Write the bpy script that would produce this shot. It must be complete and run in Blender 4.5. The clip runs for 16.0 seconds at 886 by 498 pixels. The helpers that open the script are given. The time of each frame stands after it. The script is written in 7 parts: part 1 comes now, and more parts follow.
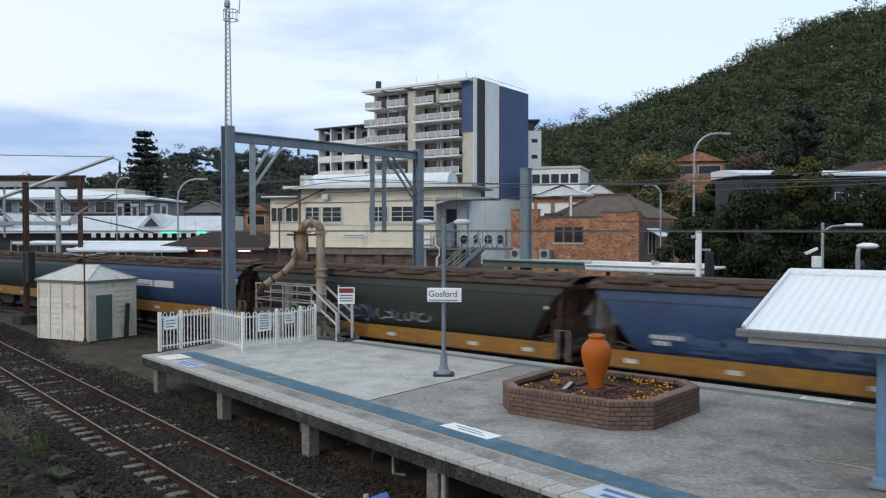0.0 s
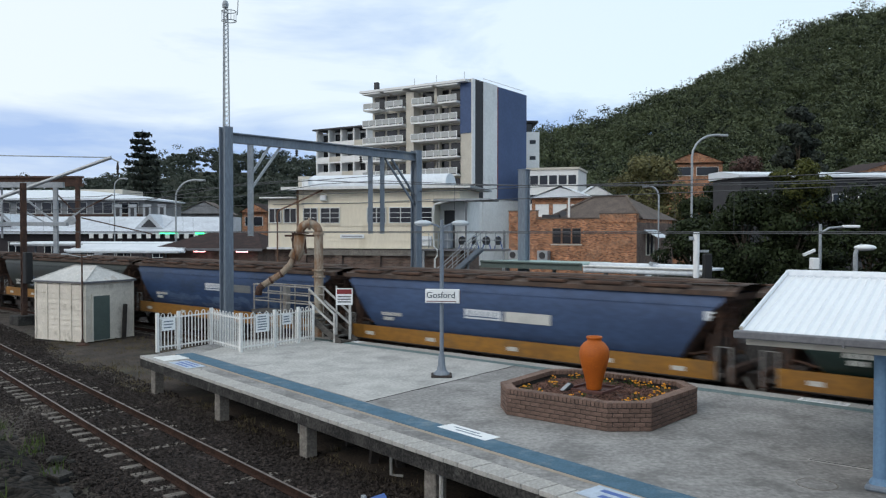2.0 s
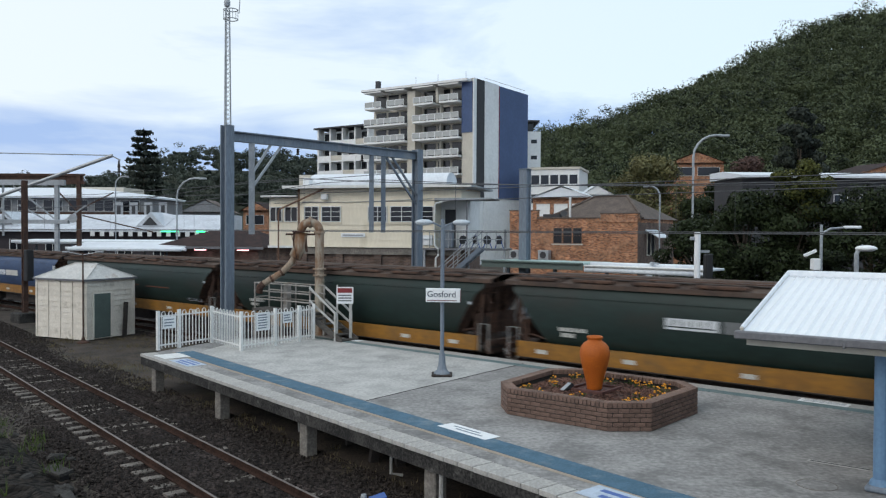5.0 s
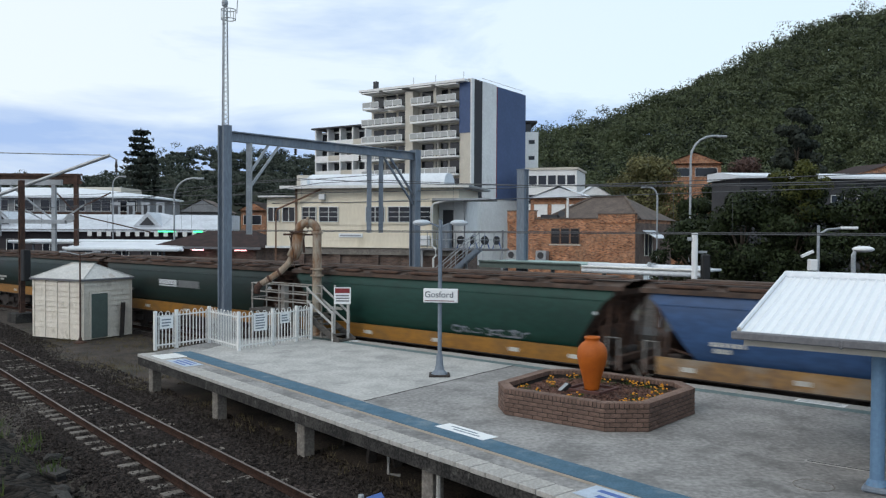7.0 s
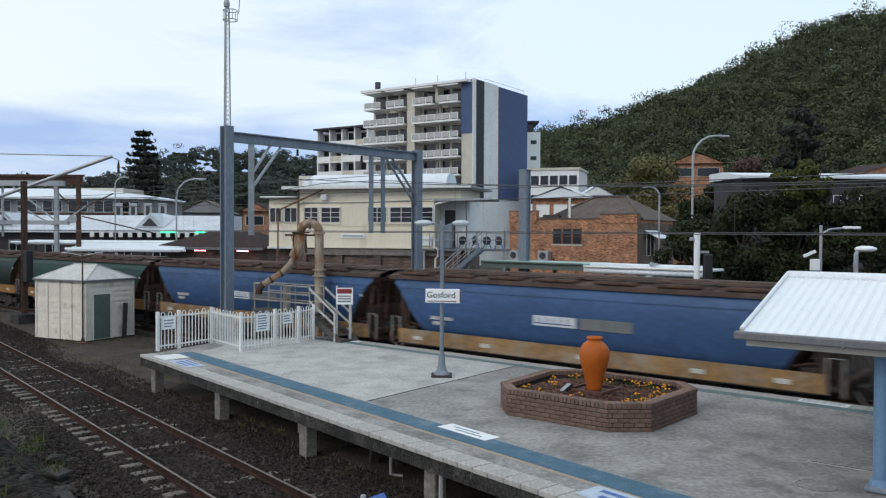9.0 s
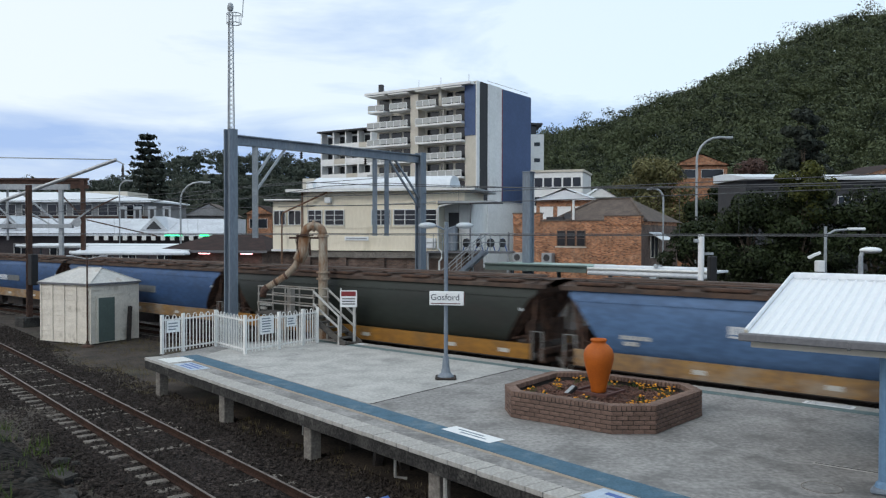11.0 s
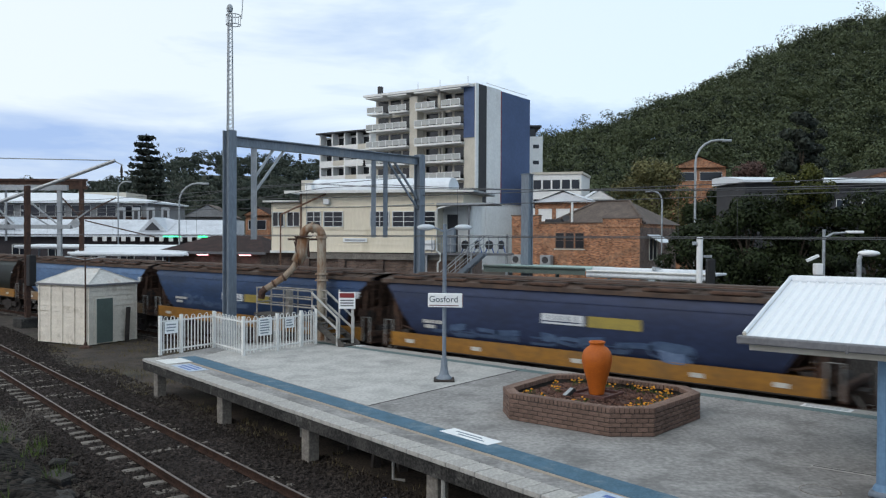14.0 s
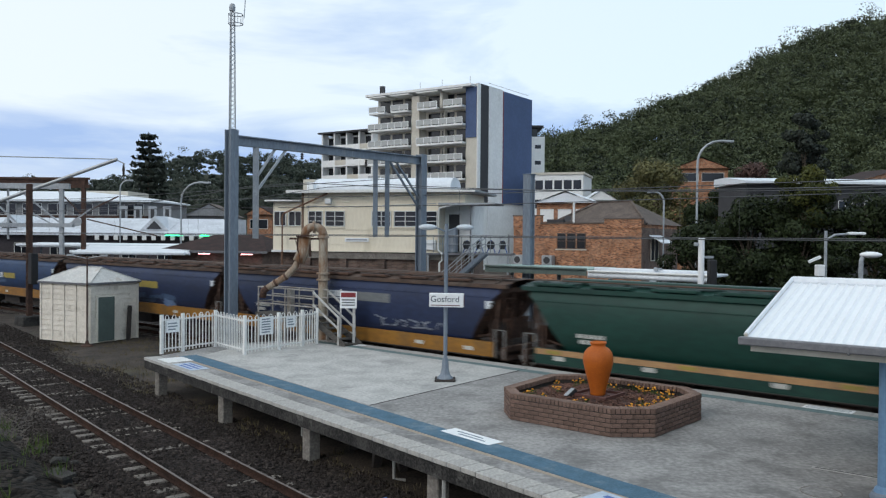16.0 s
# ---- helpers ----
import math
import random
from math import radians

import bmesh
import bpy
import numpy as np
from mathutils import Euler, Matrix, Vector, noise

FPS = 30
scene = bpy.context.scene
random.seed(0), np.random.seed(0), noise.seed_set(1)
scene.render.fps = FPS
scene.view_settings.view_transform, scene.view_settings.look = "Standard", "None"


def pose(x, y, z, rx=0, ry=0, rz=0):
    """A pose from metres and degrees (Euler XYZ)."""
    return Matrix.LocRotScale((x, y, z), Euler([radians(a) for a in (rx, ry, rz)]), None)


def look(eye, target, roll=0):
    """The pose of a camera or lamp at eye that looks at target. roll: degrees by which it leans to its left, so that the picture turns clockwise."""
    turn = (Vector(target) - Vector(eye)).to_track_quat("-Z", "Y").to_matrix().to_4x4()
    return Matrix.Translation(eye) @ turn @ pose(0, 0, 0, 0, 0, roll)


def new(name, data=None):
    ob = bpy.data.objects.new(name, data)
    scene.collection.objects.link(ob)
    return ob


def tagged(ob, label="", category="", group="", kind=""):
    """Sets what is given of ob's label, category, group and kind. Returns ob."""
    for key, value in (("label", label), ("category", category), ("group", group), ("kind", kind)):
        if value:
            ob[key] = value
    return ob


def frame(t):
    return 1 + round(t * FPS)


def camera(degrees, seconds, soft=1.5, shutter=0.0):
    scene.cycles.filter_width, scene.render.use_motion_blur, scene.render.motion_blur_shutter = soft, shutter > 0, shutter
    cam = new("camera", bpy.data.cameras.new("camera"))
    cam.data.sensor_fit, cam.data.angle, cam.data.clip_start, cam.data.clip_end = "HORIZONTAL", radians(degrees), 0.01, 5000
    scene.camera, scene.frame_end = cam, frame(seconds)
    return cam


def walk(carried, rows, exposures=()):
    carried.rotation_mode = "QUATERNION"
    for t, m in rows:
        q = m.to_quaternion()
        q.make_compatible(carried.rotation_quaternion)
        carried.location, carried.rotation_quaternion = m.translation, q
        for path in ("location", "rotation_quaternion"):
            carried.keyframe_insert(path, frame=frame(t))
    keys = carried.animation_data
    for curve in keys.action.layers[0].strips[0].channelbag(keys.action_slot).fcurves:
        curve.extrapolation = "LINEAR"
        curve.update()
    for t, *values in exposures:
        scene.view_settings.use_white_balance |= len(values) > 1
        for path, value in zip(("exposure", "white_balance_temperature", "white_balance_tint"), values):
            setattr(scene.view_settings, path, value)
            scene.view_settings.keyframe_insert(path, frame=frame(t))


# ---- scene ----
# ---------------------------------------------------------------- camera
FOV = 57.46
EYE = (0.0, 0.0, 4.15)
cam = camera(FOV, 16.0, soft=1.25, shutter=0.5)
# seconds, pan to the left, tilt upwards, lean: degrees
SWAY = [
    (0.0, 0.000, 0.000, 0.000), (0.5, -0.037, 0.021, 0.030), (1.0, -0.132, 0.043, 0.005),
    (1.5, -0.135, 0.075, 0.000), (2.0, -0.139, 0.081, 0.065), (2.5, -0.101, 0.030, 0.117),
    (3.0, -0.056, -0.024, 0.125), (3.5, -0.018, -0.025, 0.139), (4.0, -0.010, -0.000, 0.229),
    (5.25, -0.090, 0.025, 0.300), (6.5, -0.183, 0.043, 0.350), (7.0, -0.249, 0.048, 0.350),
    (7.5, -0.244, 0.021, 0.326), (8.0, -0.179, 0.013, 0.304), (8.5, -0.163, 0.036, 0.320),
    (9.0, -0.104, 0.072, 0.272), (10.25, 0.060, 0.170, 0.170), (11.5, 0.211, 0.260, 0.100),
    (12.0, 0.208, 0.260, 0.152), (12.5, 0.222, 0.265, 0.210), (13.0, 0.196, 0.314, 0.245),
    (13.5, 0.133, 0.359, 0.240), (14.0, 0.070, 0.374, 0.279), (14.5, 0.115, 0.370, 0.326),
    (15.0, 0.177, 0.331, 0.372), (15.5, 0.203, 0.340, 0.430), (16.0, 0.180, 0.365, 0.490),
]
walk(cam, [(t, pose(*EYE, 0, 0, pan) @ pose(0, 0, 0, 88.76 + tilt) @ pose(0, 0, 0, 0, 0, lean))
           for t, pan, tilt, lean in SWAY])

# ---------------------------------------------------------------- light
world = bpy.data.worlds.new("sky")
scene.world = world
world.use_nodes = True
wn, wl = world.node_tree.nodes, world.node_tree.links
wn.clear()
w_out = wn.new("ShaderNodeOutputWorld")
w_bg = wn.new("ShaderNodeBackground")
w_sky = wn.new("ShaderNodeTexSky")
w_sky.sky_type, w_sky.sun_disc = "NISHITA", False
w_sky.sun_elevation, w_sky.sun_rotation = radians(24), radians(-125)
w_sky.air_density, w_sky.dust_density = 1.0, 1.5
w_gain = wn.new("ShaderNodeVectorMath")
w_gain.operation = "SCALE"
w_gain.inputs["Scale"].default_value = 0.11
w_tc = wn.new("ShaderNodeTexCoord")
w_map = wn.new("ShaderNodeMapping")
w_map.inputs["Scale"].default_value = (2.2, 2.2, 9.0)
w_map.inputs["Location"].default_value = (0.35, 0.2, 0.18)
w_noise = wn.new("ShaderNodeTexNoise")
w_noise.inputs["Scale"].default_value = 1.15
w_noise.inputs["Detail"].default_value = 6
w_noise.inputs["Roughness"].default_value = 0.56
w_noise.inputs["Distortion"].default_value = 0.4
w_ramp = wn.new("ShaderNodeValToRGB")
w_ramp.color_ramp.elements[0].position, w_ramp.color_ramp.elements[0].color = 0.33, (0.37, 0.52, 0.84, 1)
w_ramp.color_ramp.elements[1].position, w_ramp.color_ramp.elements[1].color = 0.60, (0.84, 0.925, 0.99, 1)
w_mix = wn.new("ShaderNodeMixRGB")
w_mix.inputs["Fac"].default_value = 0.86
wl.new(w_tc.outputs["Generated"], w_map.inputs["Vector"])
wl.new(w_map.outputs["Vector"], w_noise.inputs["Vector"])
# cloud banks lie lower in the sky, the veil above them is brighter
w_sep = wn.new("ShaderNodeSeparateXYZ")
w_lift = wn.new("ShaderNodeMapRange")
w_lift.inputs["From Min"].default_value, w_lift.inputs["From Max"].default_value = 0.115, 0.172
w_lift.inputs["To Min"].default_value, w_lift.inputs["To Max"].default_value = -0.13, 0.17
w_sum = wn.new("ShaderNodeMath")
w_sum.operation = "ADD"
wl.new(w_tc.outputs["Generated"], w_sep.inputs["Vector"])
wl.new(w_sep.outputs["Z"], w_lift.inputs["Value"])
wl.new(w_noise.outputs["Fac"], w_sum.inputs[0])
wl.new(w_lift.outputs["Result"], w_sum.inputs[1])
wl.new(w_sum.outputs[0], w_ramp.inputs["Fac"])
# the veil thins to clearer blue away from the sun's side
w_side = wn.new("ShaderNodeMapRange")
w_side.inputs["From Min"].default_value, w_side.inputs["From Max"].default_value = -0.45, 0.45
w_side.inputs["To Min"].default_value, w_side.inputs["To Max"].default_value = 0.0, 1.0
w_veil = wn.new("ShaderNodeMixRGB")
w_veil.blend_type = "MULTIPLY"
w_veil.inputs["Color2"].default_value = (0.85, 0.94, 1.0, 1)
wl.new(w_sep.outputs["X"], w_side.inputs["Value"])
wl.new(w_side.outputs["Result"], w_veil.inputs["Fac"])
wl.new(w_ramp.outputs["Color"], w_veil.inputs["Color1"])
wl.new(w_sky.outputs["Color"], w_gain.inputs[0])
wl.new(w_gain.outputs["Vector"], w_mix.inputs["Color1"])
wl.new(w_veil.outputs["Color"], w_mix.inputs["Color2"])
wl.new(w_mix.outputs["Color"], w_bg.inputs["Color"])
wl.new(w_bg.outputs["Background"], w_out.inputs["Surface"])
w_bg.inputs["Strength"].default_value = 1.15
sun = new("sun", bpy.data.lights.new("sun", "SUN"))
sun.data.energy, sun.data.angle, sun.data.color = 0.7, radians(18), (1.0, 0.95, 0.88)
sun.matrix_world = look((-60, -42, 60), (0, 20, 0))
scene.view_settings.exposure = 0.0


# ---------------------------------------------------------------- materials
def surface(name, c1, c2=None, rough=0.7, scale=6.0, bump=0.0, metal=0.0, fine=8.0, stain=None,
            amount=0.5, stain_scale=0.6, vary=0.0, spec=0.4, stretch=(1, 1, 1)):
    """Two-scale procedural paint, stone or metal: mottled base, grain, stains and relief."""
    m = bpy.data.materials.new(name)
    m.use_nodes = True
    n, l = m.node_tree.nodes, m.node_tree.links
    b = n["Principled BSDF"]
    b.inputs["Roughness"].default_value = rough
    b.inputs["Metallic"].default_value = metal
    b.inputs["Specular IOR Level"].default_value = spec
    tc = n.new("ShaderNodeTexCoord")
    mp = n.new("ShaderNodeMapping")
    mp.inputs["Scale"].default_value = stretch
    l.new(tc.outputs["Object"], mp.inputs["Vector"])
    n1 = n.new("ShaderNodeTexNoise")
    n1.inputs["Scale"].default_value, n1.inputs["Detail"].default_value = scale, 5
    l.new(mp.outputs["Vector"], n1.inputs["Vector"])
    n2 = n.new("ShaderNodeTexNoise")
    n2.inputs["Scale"].default_value, n2.inputs["Detail"].default_value = scale * fine, 4
    l.new(mp.outputs["Vector"], n2.inputs["Vector"])
    c2 = c2 or tuple(x * 0.8 for x in c1)
    r = n.new("ShaderNodeValToRGB")
    r.color_ramp.elements[0].position, r.color_ramp.elements[0].color = 0.42, (*c2, 1)
    r.color_ramp.elements[1].position, r.color_ramp.elements[1].color = 0.60, (*c1, 1)
    add = n.new("ShaderNodeMath")
    add.operation, add.inputs[1].default_value = "MULTIPLY_ADD", 0.55
    half = n.new("ShaderNodeMath")
    half.operation, half.inputs[1].default_value = "MULTIPLY", 0.45
    l.new(n1.outputs["Fac"], half.inputs[0])
    l.new(n2.outputs["Fac"], add.inputs[0])
    l.new(half.outputs[0], add.inputs[2])
    l.new(add.outputs[0], r.inputs["Fac"])
    col = r.outputs["Color"]
    if stain:
        n3 = n.new("ShaderNodeTexNoise")
        n3.inputs["Scale"].default_value, n3.inputs["Detail"].default_value = stain_scale, 7
        n3.inputs["Roughness"].default_value = 0.65
        l.new(mp.outputs["Vector"], n3.inputs["Vector"])
        r3 = n.new("ShaderNodeValToRGB")
        r3.color_ramp.elements[0].position = 0.64 - 0.28 * amount
        r3.color_ramp.elements[1].position = 0.84 - 0.24 * amount
        l.new(n3.outputs["Fac"], r3.inputs["Fac"])
        mx = n.new("ShaderNodeMixRGB")
        mx.inputs["Color2"].default_value = (*stain, 1)
        l.new(r3.outputs["Color"], mx.inputs["Fac"])
        l.new(col, mx.inputs["Color1"])
        col = mx.outputs["Color"]
    if vary:
        oi = n.new("ShaderNodeObjectInfo")
        geo = n.new("ShaderNodeNewGeometry")
        sm = n.new("ShaderNodeMath")
        sm.operation = "ADD"
        l.new(oi.outputs["Random"], sm.inputs[0])
        l.new(geo.outputs["Random Per Island"], sm.inputs[1])
        mr = n.new("ShaderNodeMapRange")
        mr.inputs["From Max"].default_value = 2.0
        mr.inputs["To Min"].default_value, mr.inputs["To Max"].default_value = 1 - vary, 1 + vary
        l.new(sm.outputs[0], mr.inputs["Value"])
        hs = n.new("ShaderNodeHueSaturation")
        l.new(col, hs.inputs["Color"])
        l.new(mr.outputs["Result"], hs.inputs["Value"])
        col = hs.outputs["Color"]
    l.new(col, b.inputs["Base Color"])
    if bump:
        bp = n.new("ShaderNodeBump")
        bp.inputs["Strength"].default_value, bp.inputs["Distance"].default_value = bump, 0.02
        l.new(n2.outputs["Fac"], bp.inputs["Height"])
        l.new(bp.outputs["Normal"], b.inputs["Normal"])
    return m


def leafy(name, c1, c2, rough=0.6, patch=0.35, speckle=0.5):
    """Leaves: each clump its own shade of green."""
    m = bpy.data.materials.new(name)
    m.use_nodes = True
    n, l = m.node_tree.nodes, m.node_tree.links
    b = n["Principled BSDF"]
    b.inputs["Roughness"].default_value = rough
    b.inputs["Specular IOR Level"].default_value = 0.15
    geo = n.new("ShaderNodeNewGeometry")
    tc = n.new("ShaderNodeTexCoord")
    nz = n.new("ShaderNodeTexNoise")
    nz.inputs["Scale"].default_value = patch
    nz.inputs["Detail"].default_value = 4
    l.new(tc.outputs["Object"], nz.inputs["Vector"])
    ad = n.new("ShaderNodeMath")
    ad.operation = "MULTIPLY_ADD"
    ad.inputs[1].default_value = speckle
    l.new(geo.outputs["Random Per Island"], ad.inputs[0])
    l.new(nz.outputs["Fac"], ad.inputs[2])
    r = n.new("ShaderNodeValToRGB")
    r.color_ramp.elements[0].position, r.color_ramp.elements[0].color = 0.4, (*c1, 1)
    r.color_ramp.elements[1].position, r.color_ramp.elements[1].color = 0.45 + speckle, (*c2, 1)
    l.new(ad.outputs[0], r.inputs["Fac"])
    l.new(r.outputs["Color"], b.inputs["Base Color"])
    return m


def glow(name, c, power):
    m = bpy.data.materials.new(name)
    m.use_nodes = True
    b = m.node_tree.nodes["Principled BSDF"]
    b.inputs["Base Color"].default_value = (*c, 1)
    b.inputs["Emission Color"].default_value = (*c, 1)
    b.inputs["Emission Strength"].default_value = power
    return m


def glassy(name, c, rough=0.08):
    m = bpy.data.materials.new(name)
    m.use_nodes = True
    b = m.node_tree.nodes["Principled BSDF"]
    b.inputs["Base Color"].default_value = (*c, 1)
    b.inputs["Roughness"].default_value = rough
    b.inputs["Specular IOR Level"].default_value = 0.5
    return m


def crushed(name, scale, dark, light):
    """Packed broken stone: cells of differing grey with dark gaps and strong relief."""
    m = bpy.data.materials.new(name)
    m.use_nodes = True
    n, l = m.node_tree.nodes, m.node_tree.links
    b = n["Principled BSDF"]
    b.inputs["Roughness"].default_value = 0.95
    b.inputs["Specular IOR Level"].default_value = 0.15
    tc = n.new("ShaderNodeTexCoord")
    vo = n.new("ShaderNodeTexVoronoi")
    vo.inputs["Scale"].default_value = scale
    l.new(tc.outputs["Object"], vo.inputs["Vector"])
    nz = n.new("ShaderNodeTexNoise")
    nz.inputs["Scale"].default_value, nz.inputs["Detail"].default_value = 0.7, 6
    l.new(tc.outputs["Object"], nz.inputs["Vector"])
    sp = n.new("ShaderNodeSeparateColor")
    l.new(vo.outputs["Color"], sp.inputs["Color"])
    mx = n.new("ShaderNodeMath")
    mx.operation, mx.inputs[1].default_value = "MULTIPLY", 1.3
    l.new(nz.outputs["Fac"], mx.inputs[0])
    pr = n.new("ShaderNodeMath")
    pr.operation = "MULTIPLY"
    l.new(sp.outputs["Red"], pr.inputs[0])
    l.new(mx.outputs[0], pr.inputs[1])
    r = n.new("ShaderNodeValToRGB")
    r.color_ramp.elements[0].position, r.color_ramp.elements[0].color = 0.08, (*dark, 1)
    r.color_ramp.elements[1].position, r.color_ramp.elements[1].color = 0.85, (*light, 1)
    l.new(pr.outputs[0], r.inputs["Fac"])
    l.new(r.outputs["Color"], b.inputs["Base Color"])
    iv = n.new("ShaderNodeMath")
    iv.operation, iv.inputs[0].default_value = "SUBTRACT", 1.0
    l.new(vo.outputs["Distance"], iv.inputs[1])
    bp = n.new("ShaderNodeBump")
    bp.inputs["Strength"].default_value, bp.inputs["Distance"].default_value = 1.0, 0.05
    l.new(iv.outputs[0], bp.inputs["Height"])
    l.new(bp.outputs["Normal"], b.inputs["Normal"])
    return m


def bricked(name, c1, c2, mortar, rough=0.9):
    """Coursed brickwork for walls seen from far off."""
    m = bpy.data.materials.new(name)
    m.use_nodes = True
    n, l = m.node_tree.nodes, m.node_tree.links
    b = n["Principled BSDF"]
    b.inputs["Roughness"].default_value = rough
    b.inputs["Specular IOR Level"].default_value = 0.2
    tc = n.new("ShaderNodeTexCoord")
    sx = n.new("ShaderNodeSeparateXYZ")
    l.new(tc.outputs["Object"], sx.inputs["Vector"])
    ad = n.new("ShaderNodeMath")
    ad.operation = "ADD"
    l.new(sx.outputs["X"], ad.inputs[0])
    l.new(sx.outputs["Y"], ad.inputs[1])
    cb = n.new("ShaderNodeCombineXYZ")
    l.new(ad.outputs[0], cb.inputs["X"])
    l.new(sx.outputs["Z"], cb.inputs["Y"])
    br = n.new("ShaderNodeTexBrick")
    br.inputs["Scale"].default_value = 1.0
    br.inputs["Brick Width"].default_value, br.inputs["Row Height"].default_value = 0.24, 0.086
    br.inputs["Mortar Size"].default_value, br.inputs["Bias"].default_value = 0.010, 0.0
    br.inputs["Color1"].default_value, br.inputs["Color2"].default_value = (*c1, 1), (*c2, 1)
    br.inputs["Mortar"].default_value = (*mortar, 1)
    l.new(cb.outputs["Vector"], br.inputs["Vector"])
    nz = n.new("ShaderNodeTexNoise")
    nz.inputs["Scale"].default_value, nz.inputs["Detail"].default_value = 0.9, 8
    nz.inputs["Roughness"].default_value = 0.7
    l.new(tc.outputs["Object"], nz.inputs["Vector"])
    mr = n.new("ShaderNodeMapRange")
    mr.inputs["From Min"].default_value, mr.inputs["From Max"].default_value = 0.3, 0.7
    mr.inputs["To Min"].default_value, mr.inputs["To Max"].default_value = 0.55, 1.5
    l.new(nz.outputs["Fac"], mr.inputs["Value"])
    hs = n.new("ShaderNodeHueSaturation")
    l.new(br.outputs["Color"], hs.inputs["Color"])
    l.new(mr.outputs["Result"], hs.inputs["Value"])
    l.new(hs.outputs["Color"], b.inputs["Base Color"])
    return m


M_BALLAST = crushed("ballast", 15.0, (0.005, 0.0040, 0.0038), (0.092, 0.069, 0.062))
M_STONE = surface("ballast_stone", (0.064, 0.052, 0.046), (0.014, 0.0115, 0.0105), 0.95, 8, 0.3, vary=0.75, spec=0.15)
M_EARTH = surface("earth", (0.075, 0.057, 0.044), (0.022, 0.017, 0.0145), 0.95, 1.2, 0.8, fine=14, stain=(0.085, 0.085, 0.048), amount=0.3, stain_scale=0.5)
M_CONC = surface("platform_concrete", (0.35, 0.336, 0.322), (0.205, 0.197, 0.19), 0.82, 0.7, 0.6, fine=14, stain=(0.125, 0.12, 0.116), amount=0.52, stain_scale=0.95)
M_CONC2 = surface("new_concrete", (0.52, 0.505, 0.48), (0.36, 0.35, 0.333), 0.85, 1.1, 0.4, fine=10, stain=(0.22, 0.215, 0.21), amount=0.36, stain_scale=0.7)
M_COPE = surface("coping_concrete", (0.46, 0.44, 0.41), (0.33, 0.315, 0.295), 0.85, 2.0, 0.3, vary=0.12, stain=(0.24, 0.22, 0.2), amount=0.35, stain_scale=1.1)
# near-black with light chips; on the wall below the platform it paints shade
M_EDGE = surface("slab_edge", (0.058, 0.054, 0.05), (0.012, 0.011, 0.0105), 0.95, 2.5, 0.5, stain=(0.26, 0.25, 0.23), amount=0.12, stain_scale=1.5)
M_PIER = surface("pier_concrete", (0.26, 0.235, 0.205), (0.15, 0.135, 0.12), 0.9, 2.0, 0.4, stain=(0.12, 0.11, 0.1), amount=0.4, stain_scale=1.3)
M_BLUE_LINE = surface("blue_tactile", (0.075, 0.155, 0.225), (0.05, 0.11, 0.16), 0.85, 3.0, 0.5, stain=(0.20, 0.25, 0.28), amount=0.42, stain_scale=1.2)
M_GREEN_LINE = surface("green_tactile", (0.15, 0.21, 0.21), (0.10, 0.15, 0.155), 0.85, 3.0, 0.5, stain=(0.24, 0.26, 0.25), amount=0.3, stain_scale=1.2)
M_BUFF_LINE = surface("buff_line", (0.37, 0.31, 0.245), (0.30, 0.25, 0.2), 0.85, 5.0)
M_WHITE = surface("white_paint", (0.78, 0.78, 0.76), (0.66, 0.66, 0.64), 0.5, 3.0, stain=(0.45, 0.43, 0.40), amount=0.15, stain_scale=2.5)
M_SIGNWHITE = surface("sign_white", (0.84, 0.85, 0.85), (0.78, 0.79, 0.8), 0.4, 3.0)
M_CREAM = surface("cream_boards", (0.86, 0.78, 0.63), (0.80, 0.72, 0.575), 0.6, 1.0, 0.1, stain=(0.45, 0.38, 0.25), amount=0.12, stain_scale=0.5, stretch=(1, 1, 0.3))
M_CREAM_SHED = surface("shed_boards", (0.76, 0.70, 0.61), (0.64, 0.585, 0.505), 0.7, 2.0, 0.15, vary=0.08, stain=(0.36, 0.31, 0.24), amount=0.3, stain_scale=1.6)
M_SHED_ROOF = surface("shed_roof", (0.60, 0.58, 0.55), (0.45, 0.44, 0.42), 0.7, 1.5, 0.2, stain=(0.32, 0.24, 0.18), amount=0.3, stain_scale=1.4)
M_DOORGREEN = surface("grey_green_paint", (0.11, 0.145, 0.13), (0.09, 0.12, 0.11), 0.6, 2.0)
M_STEEL = surface("painted_steel", (0.20, 0.235, 0.28), (0.15, 0.18, 0.22), 0.55, 2.0, stain=(0.28, 0.28, 0.27), amount=0.25, stain_scale=1.0, stretch=(1, 1, 0.25))
M_GALV = surface("galvanised_steel", (0.42, 0.44, 0.46), (0.30, 0.32, 0.34), 0.5, 3.0, metal=0.4, stain=(0.25, 0.24, 0.22), amount=0.2, stain_scale=1.5)
M_RUST = surface("rust", (0.10, 0.052, 0.036), (0.042, 0.025, 0.02), 0.9, 3.0, 0.4)
M_RAIL = surface("rail_web", (0.062, 0.034, 0.025), (0.026, 0.016, 0.013), 0.95, 3.0, 0.2, spec=0.1)
M_RAILTOP = surface("rail_head", (0.20, 0.165, 0.145), (0.12, 0.098, 0.085), 0.5, 3.0, metal=0.4)
M_WIRE = surface("dark_wire", (0.09, 0.095, 0.1), (0.07, 0.07, 0.075), 0.7)
M_SLEEPER = surface("concrete_sleeper", (0.25, 0.215, 0.185), (0.11, 0.095, 0.082), 0.9, 3.0, 0.3, vary=0.25, stain=(0.12, 0.10, 0.085), amount=0.5, stain_scale=2.2)
M_BRICK = surface("brown_brick", (0.20, 0.128, 0.098), (0.10, 0.062, 0.049), 0.85, 7.0, 0.5, vary=0.38, stain=(0.07, 0.05, 0.045), amount=0.3, stain_scale=2.5)
